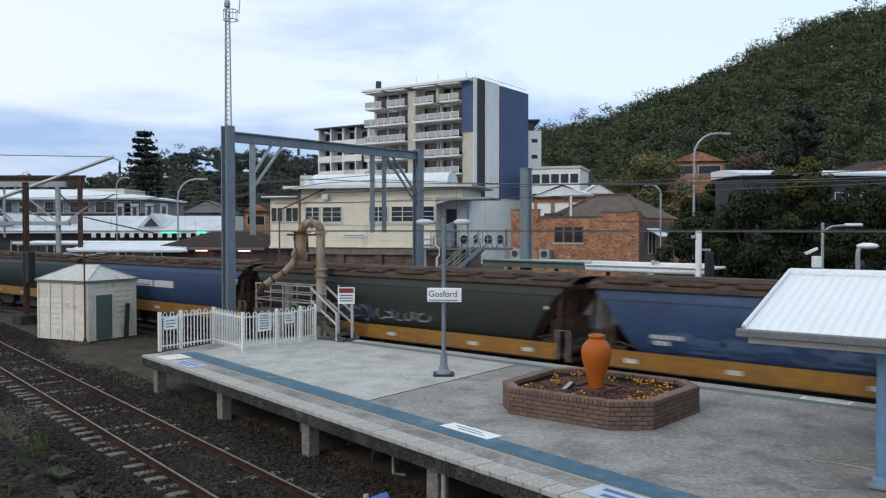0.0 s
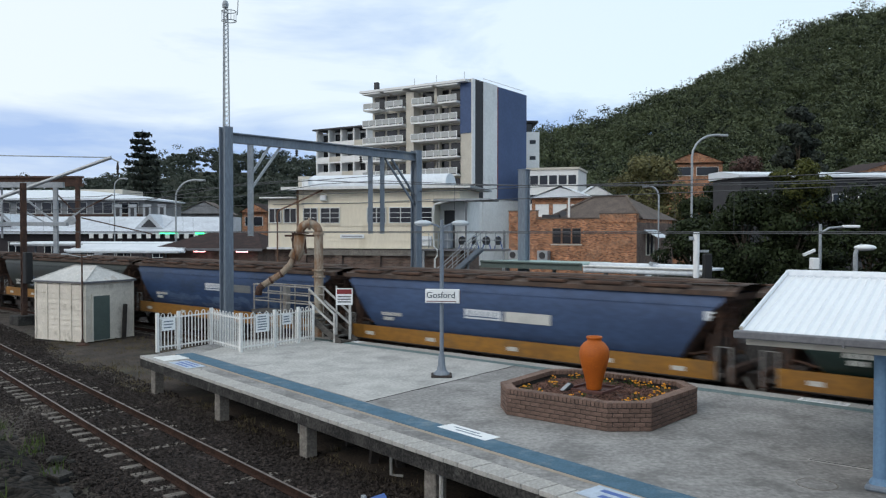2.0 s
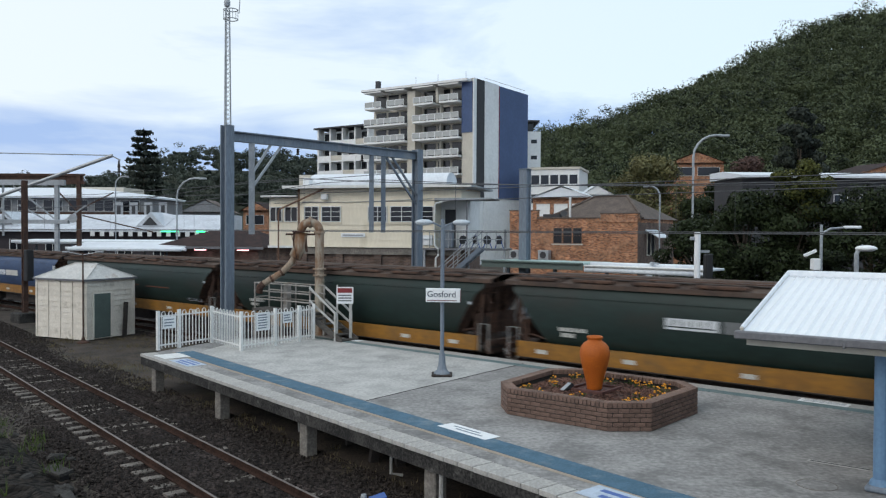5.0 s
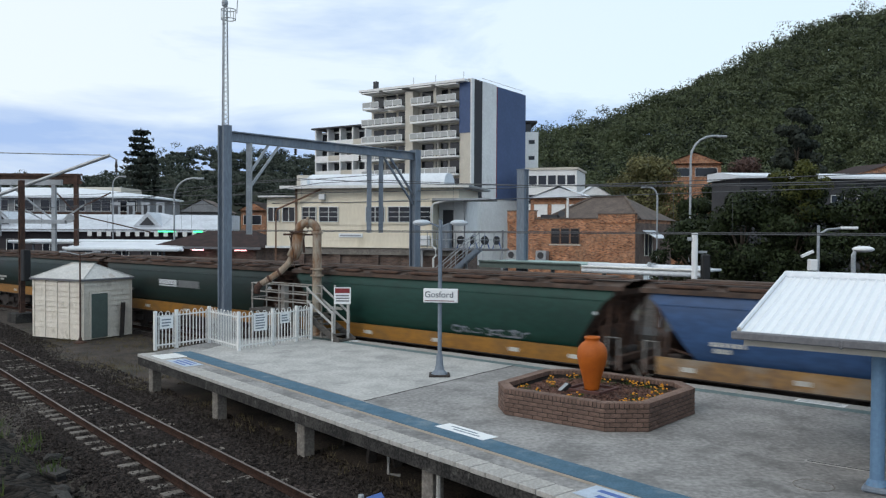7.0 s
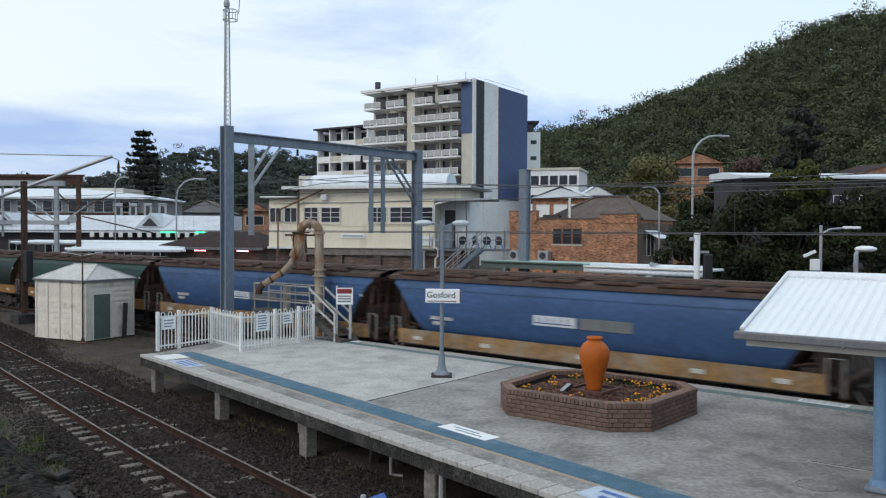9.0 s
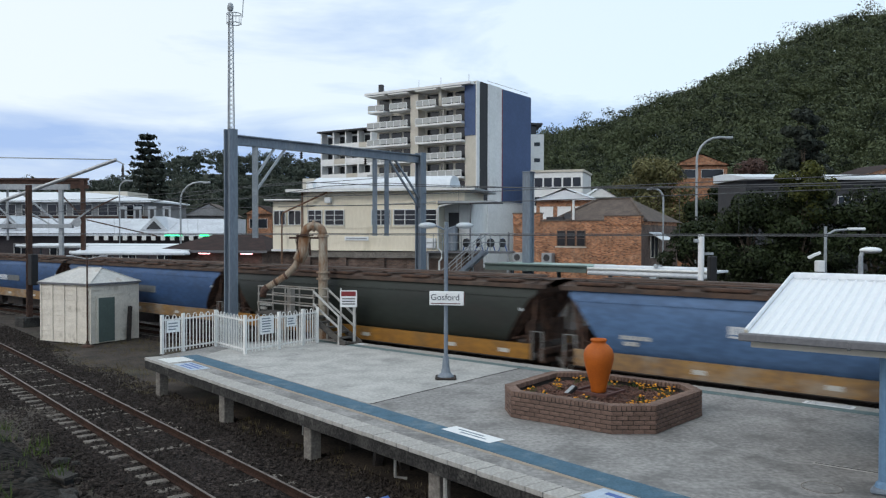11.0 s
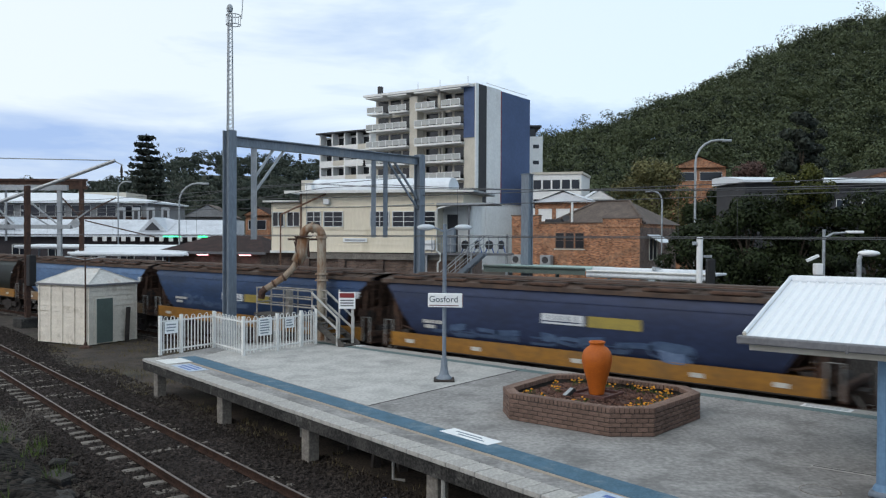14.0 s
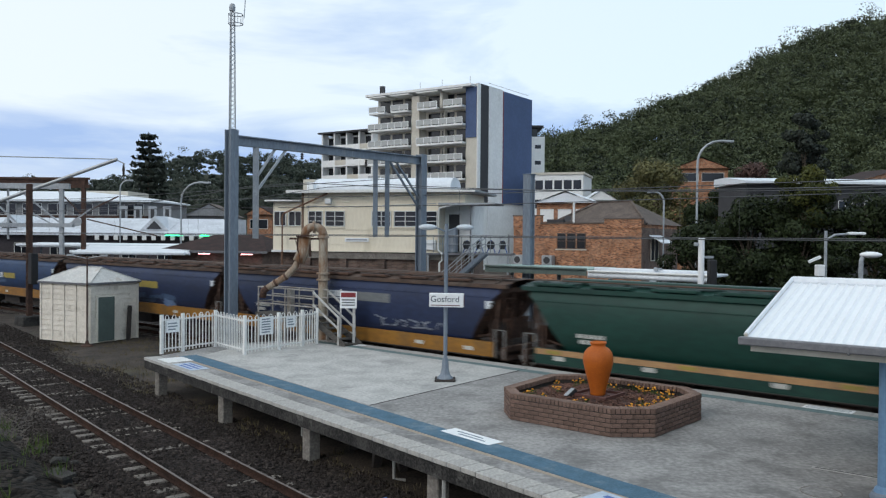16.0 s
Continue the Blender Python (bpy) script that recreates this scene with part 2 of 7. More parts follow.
M_MORTAR = surface("mortar", (0.045, 0.038, 0.034), (0.03, 0.026, 0.024), 0.95, 9.0, 0.3)
M_POT = surface("orange_glaze", (0.46, 0.108, 0.005), (0.36, 0.08, 0.005), 0.62, 3.0, 0.06, fine=14, stain=(0.34, 0.08, 0.02), amount=0.25, stain_scale=1.5)
M_SOIL = surface("bark_mulch", (0.10, 0.05, 0.038), (0.03, 0.018, 0.015), 0.95, 9.0, 1.0, fine=5)
M_PLINTH = surface("dark_plinth", (0.12, 0.05, 0.04), (0.08, 0.035, 0.03), 0.6, 4.0)
M_BLACK = surface("black", (0.018, 0.018, 0.02), (0.012, 0.012, 0.013), 0.6, 4.0)
M_DARKMETAL = surface("grimy_running_gear", (0.055, 0.042, 0.036), (0.022, 0.019, 0.018), 0.85, 5.0, 0.2)
M_INK = surface("sign_ink", (0.05, 0.07, 0.10), (0.045, 0.06, 0.09), 0.5)
M_RED = surface("sign_red", (0.24, 0.028, 0.032), (0.20, 0.025, 0.028), 0.5)
M_MAROON = surface("sign_maroon", (0.17, 0.07, 0.07), (0.15, 0.06, 0.06), 0.5)
M_SIGNBLUE = surface("sign_blue", (0.06, 0.13, 0.38), (0.05, 0.11, 0.33), 0.5)
M_LANTERN = surface("pale_grey_diffuser", (0.56, 0.60, 0.64), (0.48, 0.52, 0.56), 0.35, 3.0)
M_PALEBLUE = surface("pale_blue_paint", (0.48, 0.56, 0.66), (0.40, 0.46, 0.54), 0.7, 4.0)
M_GLASS = glassy("dark_glass", (0.012, 0.014, 0.018), 0.12)
M_ROOFWHITE = surface("white_roof_sheet", (0.74, 0.77, 0.80), (0.64, 0.67, 0.71), 0.5, 0.8, stain=(0.55, 0.56, 0.57), amount=0.2, stain_scale=0.7)
M_SHELTERROOF = surface("clean_white_sheet", (0.80, 0.82, 0.84), (0.775, 0.795, 0.815), 0.45, 1.5)
M_GREENROOF = surface("pale_green_roof", (0.30, 0.42, 0.38), (0.25, 0.35, 0.32), 0.5, 1.0)
M_BLUEPOST = surface("blue_post", (0.14, 0.25, 0.38), (0.12, 0.21, 0.33), 0.45, 2.0)
M_GUTTER = surface("grey_gutter", (0.17, 0.17, 0.18), (0.13, 0.13, 0.14), 0.45, 2.0)
M_TAN = surface("tan_render", (0.62, 0.58, 0.50), (0.54, 0.50, 0.43), 0.8, 0.5)
M_PALE = surface("pale_render", (0.84, 0.84, 0.83), (0.76, 0.76, 0.75), 0.8, 0.3, stain=(0.55, 0.55, 0.53), amount=0.2, stain_scale=0.2)
M_NAVY = surface("blue_render", (0.075, 0.115, 0.23), (0.065, 0.10, 0.20), 0.7, 0.3)
M_CHARCOAL = surface("charcoal_render", (0.055, 0.055, 0.06), (0.045, 0.045, 0.05), 0.8, 0.3)
M_REDBRICK = bricked("orange_brick_wall", (0.50, 0.22, 0.11), (0.13, 0.048, 0.03), (0.34, 0.25, 0.18))
M_BROWNBRICK = bricked("dark_brick_wall", (0.16, 0.105, 0.082), (0.09, 0.06, 0.05), (0.16, 0.135, 0.12))
M_TILE = surface("brown_roof_tile", (0.15, 0.115, 0.095), (0.09, 0.07, 0.06), 0.85, 1.5, 0.4, fine=6, vary=0.15)
M_TILERED = surface("dark_red_tile", (0.048, 0.024, 0.021), (0.018, 0.011, 0.01), 0.95, 1.5, 0.4, fine=6)
M_BARK = surface("bark", (0.13, 0.10, 0.075), (0.07, 0.055, 0.045), 0.95, 4.0, 0.5)
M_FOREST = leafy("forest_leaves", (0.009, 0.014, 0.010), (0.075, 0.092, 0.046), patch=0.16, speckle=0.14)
# forest leaves again, with distance haze mixed into the greens
M_HAZEFOREST = leafy("hazed_forest_leaves", (0.016, 0.023, 0.020), (0.062, 0.075, 0.058), patch=0.16, speckle=0.14)
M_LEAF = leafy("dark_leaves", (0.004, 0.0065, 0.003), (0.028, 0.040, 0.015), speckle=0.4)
M_LEAFLIGHT = leafy("olive_leaves", (0.014, 0.021, 0.006), (0.085, 0.09, 0.022), speckle=0.4)
M_AUTUMN = leafy("thin_olive_leaves", (0.055, 0.055, 0.025), (0.15, 0.14, 0.06))
M_PINE = leafy("pine_needles", (0.010, 0.014, 0.012), (0.038, 0.046, 0.036), speckle=0.35)
M_TWIG = leafy("bare_red_twigs", (0.05, 0.03, 0.026), (0.10, 0.06, 0.05))
M_WEED = leafy("weeds", (0.03, 0.05, 0.012), (0.085, 0.12, 0.03))
M_BANK = crushed("bank_rubble", 9.0, (0.005, 0.0045, 0.004), (0.05, 0.041, 0.034))
M_ROCK = surface("dark_rock", (0.06, 0.055, 0.05), (0.022, 0.02, 0.018), 0.95, 3.0, 0.6)
# white roof sheet with dim shading put into its base colour, plus stains
M_TOWNROOF = surface("shaded_white_sheet", (0.62, 0.65, 0.69), (0.48, 0.50, 0.54), 0.6, 0.5, stain=(0.36, 0.37, 0.39), amount=0.3, stain_scale=0.35)
M_FLOWER = surface("orange_flowers", (0.72, 0.34, 0.02), (0.58, 0.2, 0.01), 0.7, 0.8, vary=0.35)
M_ASPHALT = surface("asphalt", (0.06, 0.057, 0.055), (0.04, 0.038, 0.037), 0.9, 2.0, 0.3)
M_HILL = surface("hill_floor", (0.035, 0.04, 0.022), (0.02, 0.025, 0.014), 0.95, 0.05, 0.3)


# ---------------------------------------------------------------- building helpers
def part(name, bm, material, parent=None, label="", smooth=False):
    """Links a bmesh as one mesh object, under a thing or a part."""
    me = bpy.data.meshes.new(name)
    bm.normal_update()
    bm.to_mesh(me)
    bm.free()
    me.materials.append(material)
    if smooth:
        me.polygons.foreach_set("use_smooth", [True] * len(me.polygons))
    ob = new(name, me)
    if parent:
        ob.parent = parent
    if label:
        ob["label"] = label
    return ob


def thing(name, m, label, category, group="", kind=""):
    """An Empty at the base of a thing, which carries its parts."""
    ob = new(name)
    ob.empty_display_size = 0.2
    ob.matrix_basis = m
    return tagged(ob, label, category, group, kind)


def box(bm, x0, x1, y0, y1, z0, z1, m=None):
    vs = [bm.verts.new((x, y, z)) for z in (z0, z1) for x, y in ((x0, y0), (x1, y0), (x1, y1), (x0, y1))]
    for f in ((3, 2, 1, 0), (4, 5, 6, 7), (0, 1, 5, 4), (1, 2, 6, 5), (2, 3, 7, 6), (3, 0, 4, 7)):
        bm.faces.new([vs[i] for i in f])
    if m is not None:
        bmesh.ops.transform(bm, matrix=m, verts=vs)
    return vs


def boxes(*rows):
    bm = bmesh.new()
    for r in rows:
        box(bm, *r)
    return bm


def bevelled(x0, x1, y0, y1, z0, z1, w=0.02):
    bm = boxes((x0, x1, y0, y1, z0, z1))
    bmesh.ops.bevel(bm, geom=bm.edges[:], offset=w, segments=1, affect="EDGES")
    return bm


def prism(bm, ring, z0, z1):
    """A flat polygon (x, y) pulled from z0 to z1."""
    a = [bm.verts.new((x, y, z0)) for x, y in ring]
    b = [bm.verts.new((x, y, z1)) for x, y in ring]
    k = len(ring)
    bm.faces.new(a[::-1])
    bm.faces.new(b)
    for i in range(k):
        bm.faces.new((a[i], a[(i + 1) % k], b[(i + 1) % k], b[i]))
    bmesh.ops.recalc_face_normals(bm, faces=bm.faces[:])
    return bm


def tube(bm, pts, r, seg=8, r_end=None):
    """A round bar along points; tapers to r_end."""
    pts = [Vector(p) for p in pts]
    rings = []
    for i, p in enumerate(pts):
        d = (pts[min(i + 1, len(pts) - 1)] - pts[max(i - 1, 0)]).normalized()
        side = d.cross(Vector((0, 0, 1)))
        if side.length < 1e-3:
            side = Vector((1, 0, 0))
        side.normalize()
        up = side.cross(d)
        q = r if r_end is None else r + (r_end - r) * i / max(1, len(pts) - 1)
        rings.append([bm.verts.new(p + q * (math.cos(a) * side + math.sin(a) * up))
                      for a in (2 * math.pi * k / seg for k in range(seg))])
    for a, b in zip(rings, rings[1:]):
        for k in range(seg):
            bm.faces.new((a[k], a[(k + 1) % seg], b[(k + 1) % seg], b[k]))
    bm.faces.new(rings[0][::-1])
    bm.faces.new(rings[-1])
    return bm


def tubes(r, *lines, seg=6):
    bm = bmesh.new()
    for pts in lines:
        tube(bm, pts, r, seg)
    return bm


def lathe(profile, seg=24):
    """A turned shape from (radius, height) pairs."""
    bm = bmesh.new()
    rings = [[bm.verts.new((r * math.cos(2 * math.pi * k / seg), r * math.sin(2 * math.pi * k / seg), z))
              for k in range(seg)] for r, z in profile]
    for a, b in zip(rings, rings[1:]):
        for k in range(seg):
            bm.faces.new((a[k], a[(k + 1) % seg], b[(k + 1) % seg], b[k]))
    bm.faces.new(rings[0][::-1])
    bm.faces.new(rings[-1])
    return bm


def beam(bm, a, b, w, h):
    """A square bar from a to b."""
    a, b = Vector(a), Vector(b)
    d = b - a
    vs = box(bm, -w / 2, w / 2, -h / 2, h / 2, 0, d.length)
    bmesh.ops.transform(bm, matrix=Matrix.Translation(a) @ d.to_track_quat("Z", "Y").to_matrix().to_4x4(), verts=vs)


def beams(w, h, *pairs):
    bm = bmesh.new()
    for a, b in pairs:
        beam(bm, a, b, w, h)
    return bm


def words(text, size, material, parent, m, name="lettering"):
    """Flat letters in the built-in font, turned into a mesh."""
    cu = bpy.data.curves.new(name, "FONT")
    cu.body, cu.size, cu.extrude = text, size, 0.004
    cu.align_x, cu.align_y = "CENTER", "CENTER"
    tmp = new("tmp", cu)
    me = bpy.data.meshes.new_from_object(tmp.evaluated_get(bpy.context.evaluated_depsgraph_get()))
    bpy.data.objects.remove(tmp)
    me.materials.clear()
    me.materials.append(material)
    ob = new(name, me)
    ob.parent = parent
    ob.matrix_basis = m
    return ob


# Plan: two track directions. T runs with the goods line, N across it (away from the camera).
TURN = -40.5
T = Vector((0.7604, -0.6494, 0))
N = Vector((0.6494, 0.7604, 0))
P0 = Vector((2.377, 26.686, 0))     # near side of the goods train, platform level is z = 0
RAIL = -0.95                         # top of the rails
GROUND = -1.2


def on_line(s, o, z=0.0):
    return P0 + s * T + o * N + Vector((0, 0, z))


def line_pose(s, o, z=0.0, turn=0.0):
    p = on_line(s, o, z)
    return pose(p.x, p.y, p.z, 0, 0, TURN + turn)


# Near track and platform edge
TURN2 = -50.4
T2 = Vector((0.637, -0.771, 0))
N2 = Vector((0.771, 0.637, 0))


def on_near(s, o, z=0.0):
    return s * T2 + o * N2 + Vector((0, 0, z))


def near_pose(s, o, z=0.0):
    p = on_near(s, o, z)
    return pose(p.x, p.y, p.z, 0, 0, TURN2)


# ---------------------------------------------------------------- ground
def ground():
    bm = bmesh.new()
    xs = [-1500, -600, -250, -120] + [-80 + 4 * i for i in range(41)] + [120, 250, 600, 1500]
    ys = [-600, -200, -80] + [-40 + 4 * i for i in range(41)] + [160, 250, 600, 2500]
    grid = []
    for y in ys:
        row = []
        for x in xs:
            z = GROUND
            o, o2 = (Vector((x, y, 0)) - P0).dot(N), Vector((x, y, 0)).dot(N2)
            if o < 45 and abs(x) < 90 and abs(y) < 125:
                z += 0.10 * noise.noise((x * 0.13, y * 0.13, 0.3))
            row.append(bm.verts.new((x, y, z)))
        grid.append(row)
    for a, b in zip(grid, grid[1:]):
        for i in range(len(xs) - 1):
            bm.faces.new((a[i], a[i + 1], b[i + 1], b[i]))
    tagged(part("ground", bm, M_EARTH), "bare earth, gravel and weeds beside the railway", "ground", kind="structure")


def ballast_bed(name, place, s0, s1, o0, o1, label, fill=()):
    """A low bank of crushed stone with sloping shoulders."""
    bm = bmesh.new()
    prof = ((o0 - 0.9, GROUND - 0.03), (o0, RAIL - 0.21), *fill, (o1, RAIL - (0.17 if fill else 0.21)), (o1 + 0.9, GROUND - 0.03))
    steps = int((s1 - s0) / 1.0)
    rows = []
    for i in range(steps + 1):
        s = s0 + (s1 - s0) * i / steps
        row = []
        for k in range(len(prof) - 1):
            (oa, za), (ob_, zb) = prof[k], prof[k + 1]
            for j in range(4 if k == 1 else 2):
                f = j / (4 if k == 1 else 2)
                o, z = oa + (ob_ - oa) * f, za + (zb - za) * f
                row.append(bm.verts.new(place(s, o, z + 0.035 * noise.noise((s * 1.3, o * 1.7, 2.0)))))
        row.append(bm.verts.new(place(s, *prof[-1])))
        rows.append(row)
    for a, b in zip(rows, rows[1:]):
        for j in range(len(a) - 1):
            bm.faces.new((a[j], b[j], b[j + 1], a[j + 1]))
    bmesh.ops.recalc_face_normals(bm, faces=bm.faces[:])
    tagged(part(name, bm, M_BALLAST), label, "ballast", kind="structure")


RAIL_PROFILE = ((-0.07, 0), (0.07, 0), (0.07, 0.015), (0.012, 0.035), (0.012, 0.12), (0.035, 0.13), (0.035, 0.158),
                (-0.035, 0.158), (-0.035, 0.13), (-0.012, 0.12), (-0.012, 0.035), (-0.07, 0.015))


def railway_track(m, x0, x1, label, first=0.0, pitch=0.63, sleepers=None):
    """Two rails on concrete sleepers; local x runs along the track, z = 0 is the top of the rails."""
    t = thing("railway_track", m, label, "railway track", kind="structure")
    for side in (-0.7525, 0.7525):
        bm = bmesh.new()
        a = [bm.verts.new((x0, side + y, z - 0.16)) for y, z in RAIL_PROFILE]
        b = [bm.verts.new((x1, side + y, z - 0.16)) for y, z in RAIL_PROFILE]
        for k in range(12):
            bm.faces.new((a[k], a[(k + 1) % 12], b[(k + 1) % 12], b[k]))
        r = part("rail", bm, M_RAIL, t, "rust-brown steel rail")
        part("rail_head", boxes((x0, x1, side - 0.028, side + 0.028, -0.004, 0.003)), M_RAILTOP, r, "worn bright running surface")
    me = None
    s0, s1 = sleepers or (x0, x1)
    for i in range(int((s1 - s0) / pitch)):
        x = s0 + i * pitch + first
        if me is None:
            bm = bmesh.new()
            prism(bm, [(-0.13, -1.25), (0.13, -1.25), (0.13, 1.25), (-0.13, 1.25)], -0.34, -0.142)
            for v in bm.verts:
                if v.co.z > -0.2:
                    v.co.x *= 0.85
            s = part("sleeper", bm, M_SLEEPER, t)
            me = s.data
        else:
            s = new("sleeper", me)
            s.parent = t
        s.location = (x + random.uniform(-0.02, 0.02), random.uniform(-0.03, 0.03), random.uniform(-0.05, -0.012))
        s.rotation_euler.z = random.uniform(-0.012, 0.012)
    return t


def stones():
    """Loose crushed stone over the near track and the slope beside the platform."""
    rng = np.random.default_rng(3)
    verts, faces = [], []
    base = np.array([(1, 0, 0), (0, 1, 0), (-1, 0, 0), (0, -1, 0), (0, 0, 0.8), (0, 0, -0.8)])
    tri = [(0, 1, 4), (1, 2, 4), (2, 3, 4), (3, 0, 4), (1, 0, 5), (2, 1, 5), (3, 2, 5), (0, 3, 5)]
    count = 0
    for _ in range(42000):
        s = -6 - 48 * rng.random() ** 1.5
        o = rng.uniform(4.6, 10.2)
        d = min(abs(o - 6.47), abs(o - 7.97))
        if d < 0.10:
            continue
        z = RAIL - (0.165 if o > 6.5 else 0.20) if 5.6 < o < 8.8 else RAIL - 0.19 - 0.05 * min(1, (o - 8.8 if o > 8.8 else 5.6 - o))
        p = on_near(s, o, z + rng.uniform(-0.015, 0.02))
        q = base * rng.uniform(0.025, 0.06) * rng.uniform(0.6, 1.2, (6, 3))
        a = rng.uniform(0, 6.28)
        c, sn = math.cos(a), math.sin(a)
        q = np.stack([q[:, 0] * c - q[:, 1] * sn, q[:, 0] * sn + q[:, 1] * c, q[:, 2]], 1) + np.array(p)
        verts.extend(map(tuple, q))
        faces.extend((i + 6 * count, j + 6 * count, k + 6 * count) for i, j, k in tri)
        count += 1
    me = bpy.data.meshes.new("track_stones")
    me.from_pydata(verts, [], faces)
    me.materials.append(M_STONE)
    tagged(new("track_stones", me), "loose grey-brown crushed stone round the rails", "gravel", kind="stuff")


# ---------------------------------------------------------------- the platform
EDGE = 9.48        # near edge, across the near track
LEFT_END = -27.4


def platform():
    pf = thing("platform", pose(0, 0, 0), "grey concrete island platform tapering to a fenced end", "platform", kind="structure")
    a, b = on_near(LEFT_END, EDGE + 0.5), on_near(6, EDGE + 0.5)
    c, d = on_line(34, -0.85), on_line(-9.6, -0.85)
    ring = [(p.x, p.y) for p in (a, b, c, d)] + [(-8.3, 30.7)]
    part("slab", prism(bmesh.new(), ring, -0.25, -0.006), M_CONC, pf, "worn mottled grey concrete surface")
    # the paler bay near the end
    q = [on_near(-26.6, EDGE + 1.7), on_near(-16.4, EDGE + 1.7), Vector((2.6, 25.5, 0)), on_line(-9.3, -1.25), Vector((-7.6, 30.3, 0))]
    part("new_bay", prism(bmesh.new(), [(p.x, p.y) for p in q], -0.03, 0.0), M_CONC2, pf, "paler newer concrete bay")
    j = on_near(-16.4, EDGE + 1.7), Vector((2.6, 25.5, 0))
    part("expansion_joint", beams(0.02, 0.02, (j[0] + Vector((0, 0, -0.005)), j[1] + Vector((0, 0, -0.005)))), M_EDGE, pf)
    # tactile strips and painted line
    part("blue_strip", prism(bmesh.new(), [tuple(on_near(s, o).xy) for s, o in ((-26.9, EDGE + 1.02), (6, EDGE + 1.02), (6, EDGE + 1.62), (-26.9, EDGE + 1.62))], -0.02, 0.004), M_BLUE_LINE, pf, "worn blue tactile strip")
    part("buff_line", prism(bmesh.new(), [tuple(on_near(s, o).xy) for s, o in ((-26.9, EDGE + 0.9), (6, EDGE + 0.9), (6, EDGE + 0.99), (-26.9, EDGE + 0.99))], -0.02, 0.004), M_BUFF_LINE, pf, "thin buff warning line")
    part("green_strip", prism(bmesh.new(), [tuple(on_line(s, o).xy) for s, o in ((-9.0, -1.25), (34, -1.25), (34, -0.9), (-9.0, -0.9))], -0.02, 0.004), M_GREEN_LINE, pf, "faded green tactile strip")
    part("edge_beam", beams(0.26, 0.28, (on_near(LEFT_END, EDGE + 0.15, -0.225), on_near(6, EDGE + 0.15, -0.225))), M_EDGE, pf, "near-black slab edge")
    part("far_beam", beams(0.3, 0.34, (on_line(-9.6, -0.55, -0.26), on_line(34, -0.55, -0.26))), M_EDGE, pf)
    # supports under the near edge
    for s in (-26.6, -21.6, -16.8, -12.0, -7.2):
        p = on_near(s, EDGE + 0.3)
        o = part("pier", bevelled(-0.17, 0.17, -0.15, 0.15, GROUND - 0.3, -0.36, 0.02), M_PIER, pf, "grey concrete support post")
        o.matrix_basis = pose(p.x, p.y, 0, 0, 0, TURN2)
        o = part("cross_beam", boxes((-0.15, 0.15, 0.2, 6.5, -0.6, -0.26)), M_PIER, pf)
        o.matrix_basis = pose(p.x, p.y, 0, 0, 0, TURN2)
    # coping slabs
    me = None
    for k in range(84):
        s = LEFT_END + 0.2 + 0.4 * k
        if me is None:
            o = part("coping_slab", bevelled(-0.19, 0.19, 0, 0.49, -0.09, 0.0, 0.006), M_COPE, pf)
            me = o.data
        else:
            o = new("coping_slab", me)
            o.parent = pf
        o.matrix_basis = near_pose(s, EDGE, random.uniform(-0.006, 0.003))
    me = None
    for k in range(72):
        if me is None:
            o = part("far_coping_slab", bevelled(-0.295, 0.295, -0.85, -0.35, -0.17, 0.0, 0.008), M_COPE, pf, "buff-grey coping slab")
            me = o.data
        else:
            o = new("far_coping_slab", me)
            o.parent = pf
        o.matrix_basis = line_pose(-9.3 + 0.6 * k, 0, random.uniform(-0.004, 0.003))
    # back wall of the void below, its shade painted in as near-black
    part("void_backing", beams(0.2, 1.0, (on_near(LEFT_END + 1.5, EDGE + 5.5, -0.75), on_near(6, EDGE + 5.5, -0.75))), M_EDGE, pf, "backing wall under the platform, painted near-black for shade")


def ground_sign(name, m, w, h, material, bars, ink, label):
    """A painted panel on the platform with lines of small illegible print."""
    t = thing(name, m, label, "floor marking")
    part("panel", boxes((-w / 2, w / 2, -h / 2, h / 2, 0.001, 0.008)), material, t)
    for y, x0, x1, hh in bars:
        part("print_bar", boxes((x0, x1, y - hh / 2, y + hh / 2, 0.006, 0.011)), ink, t)
    return t


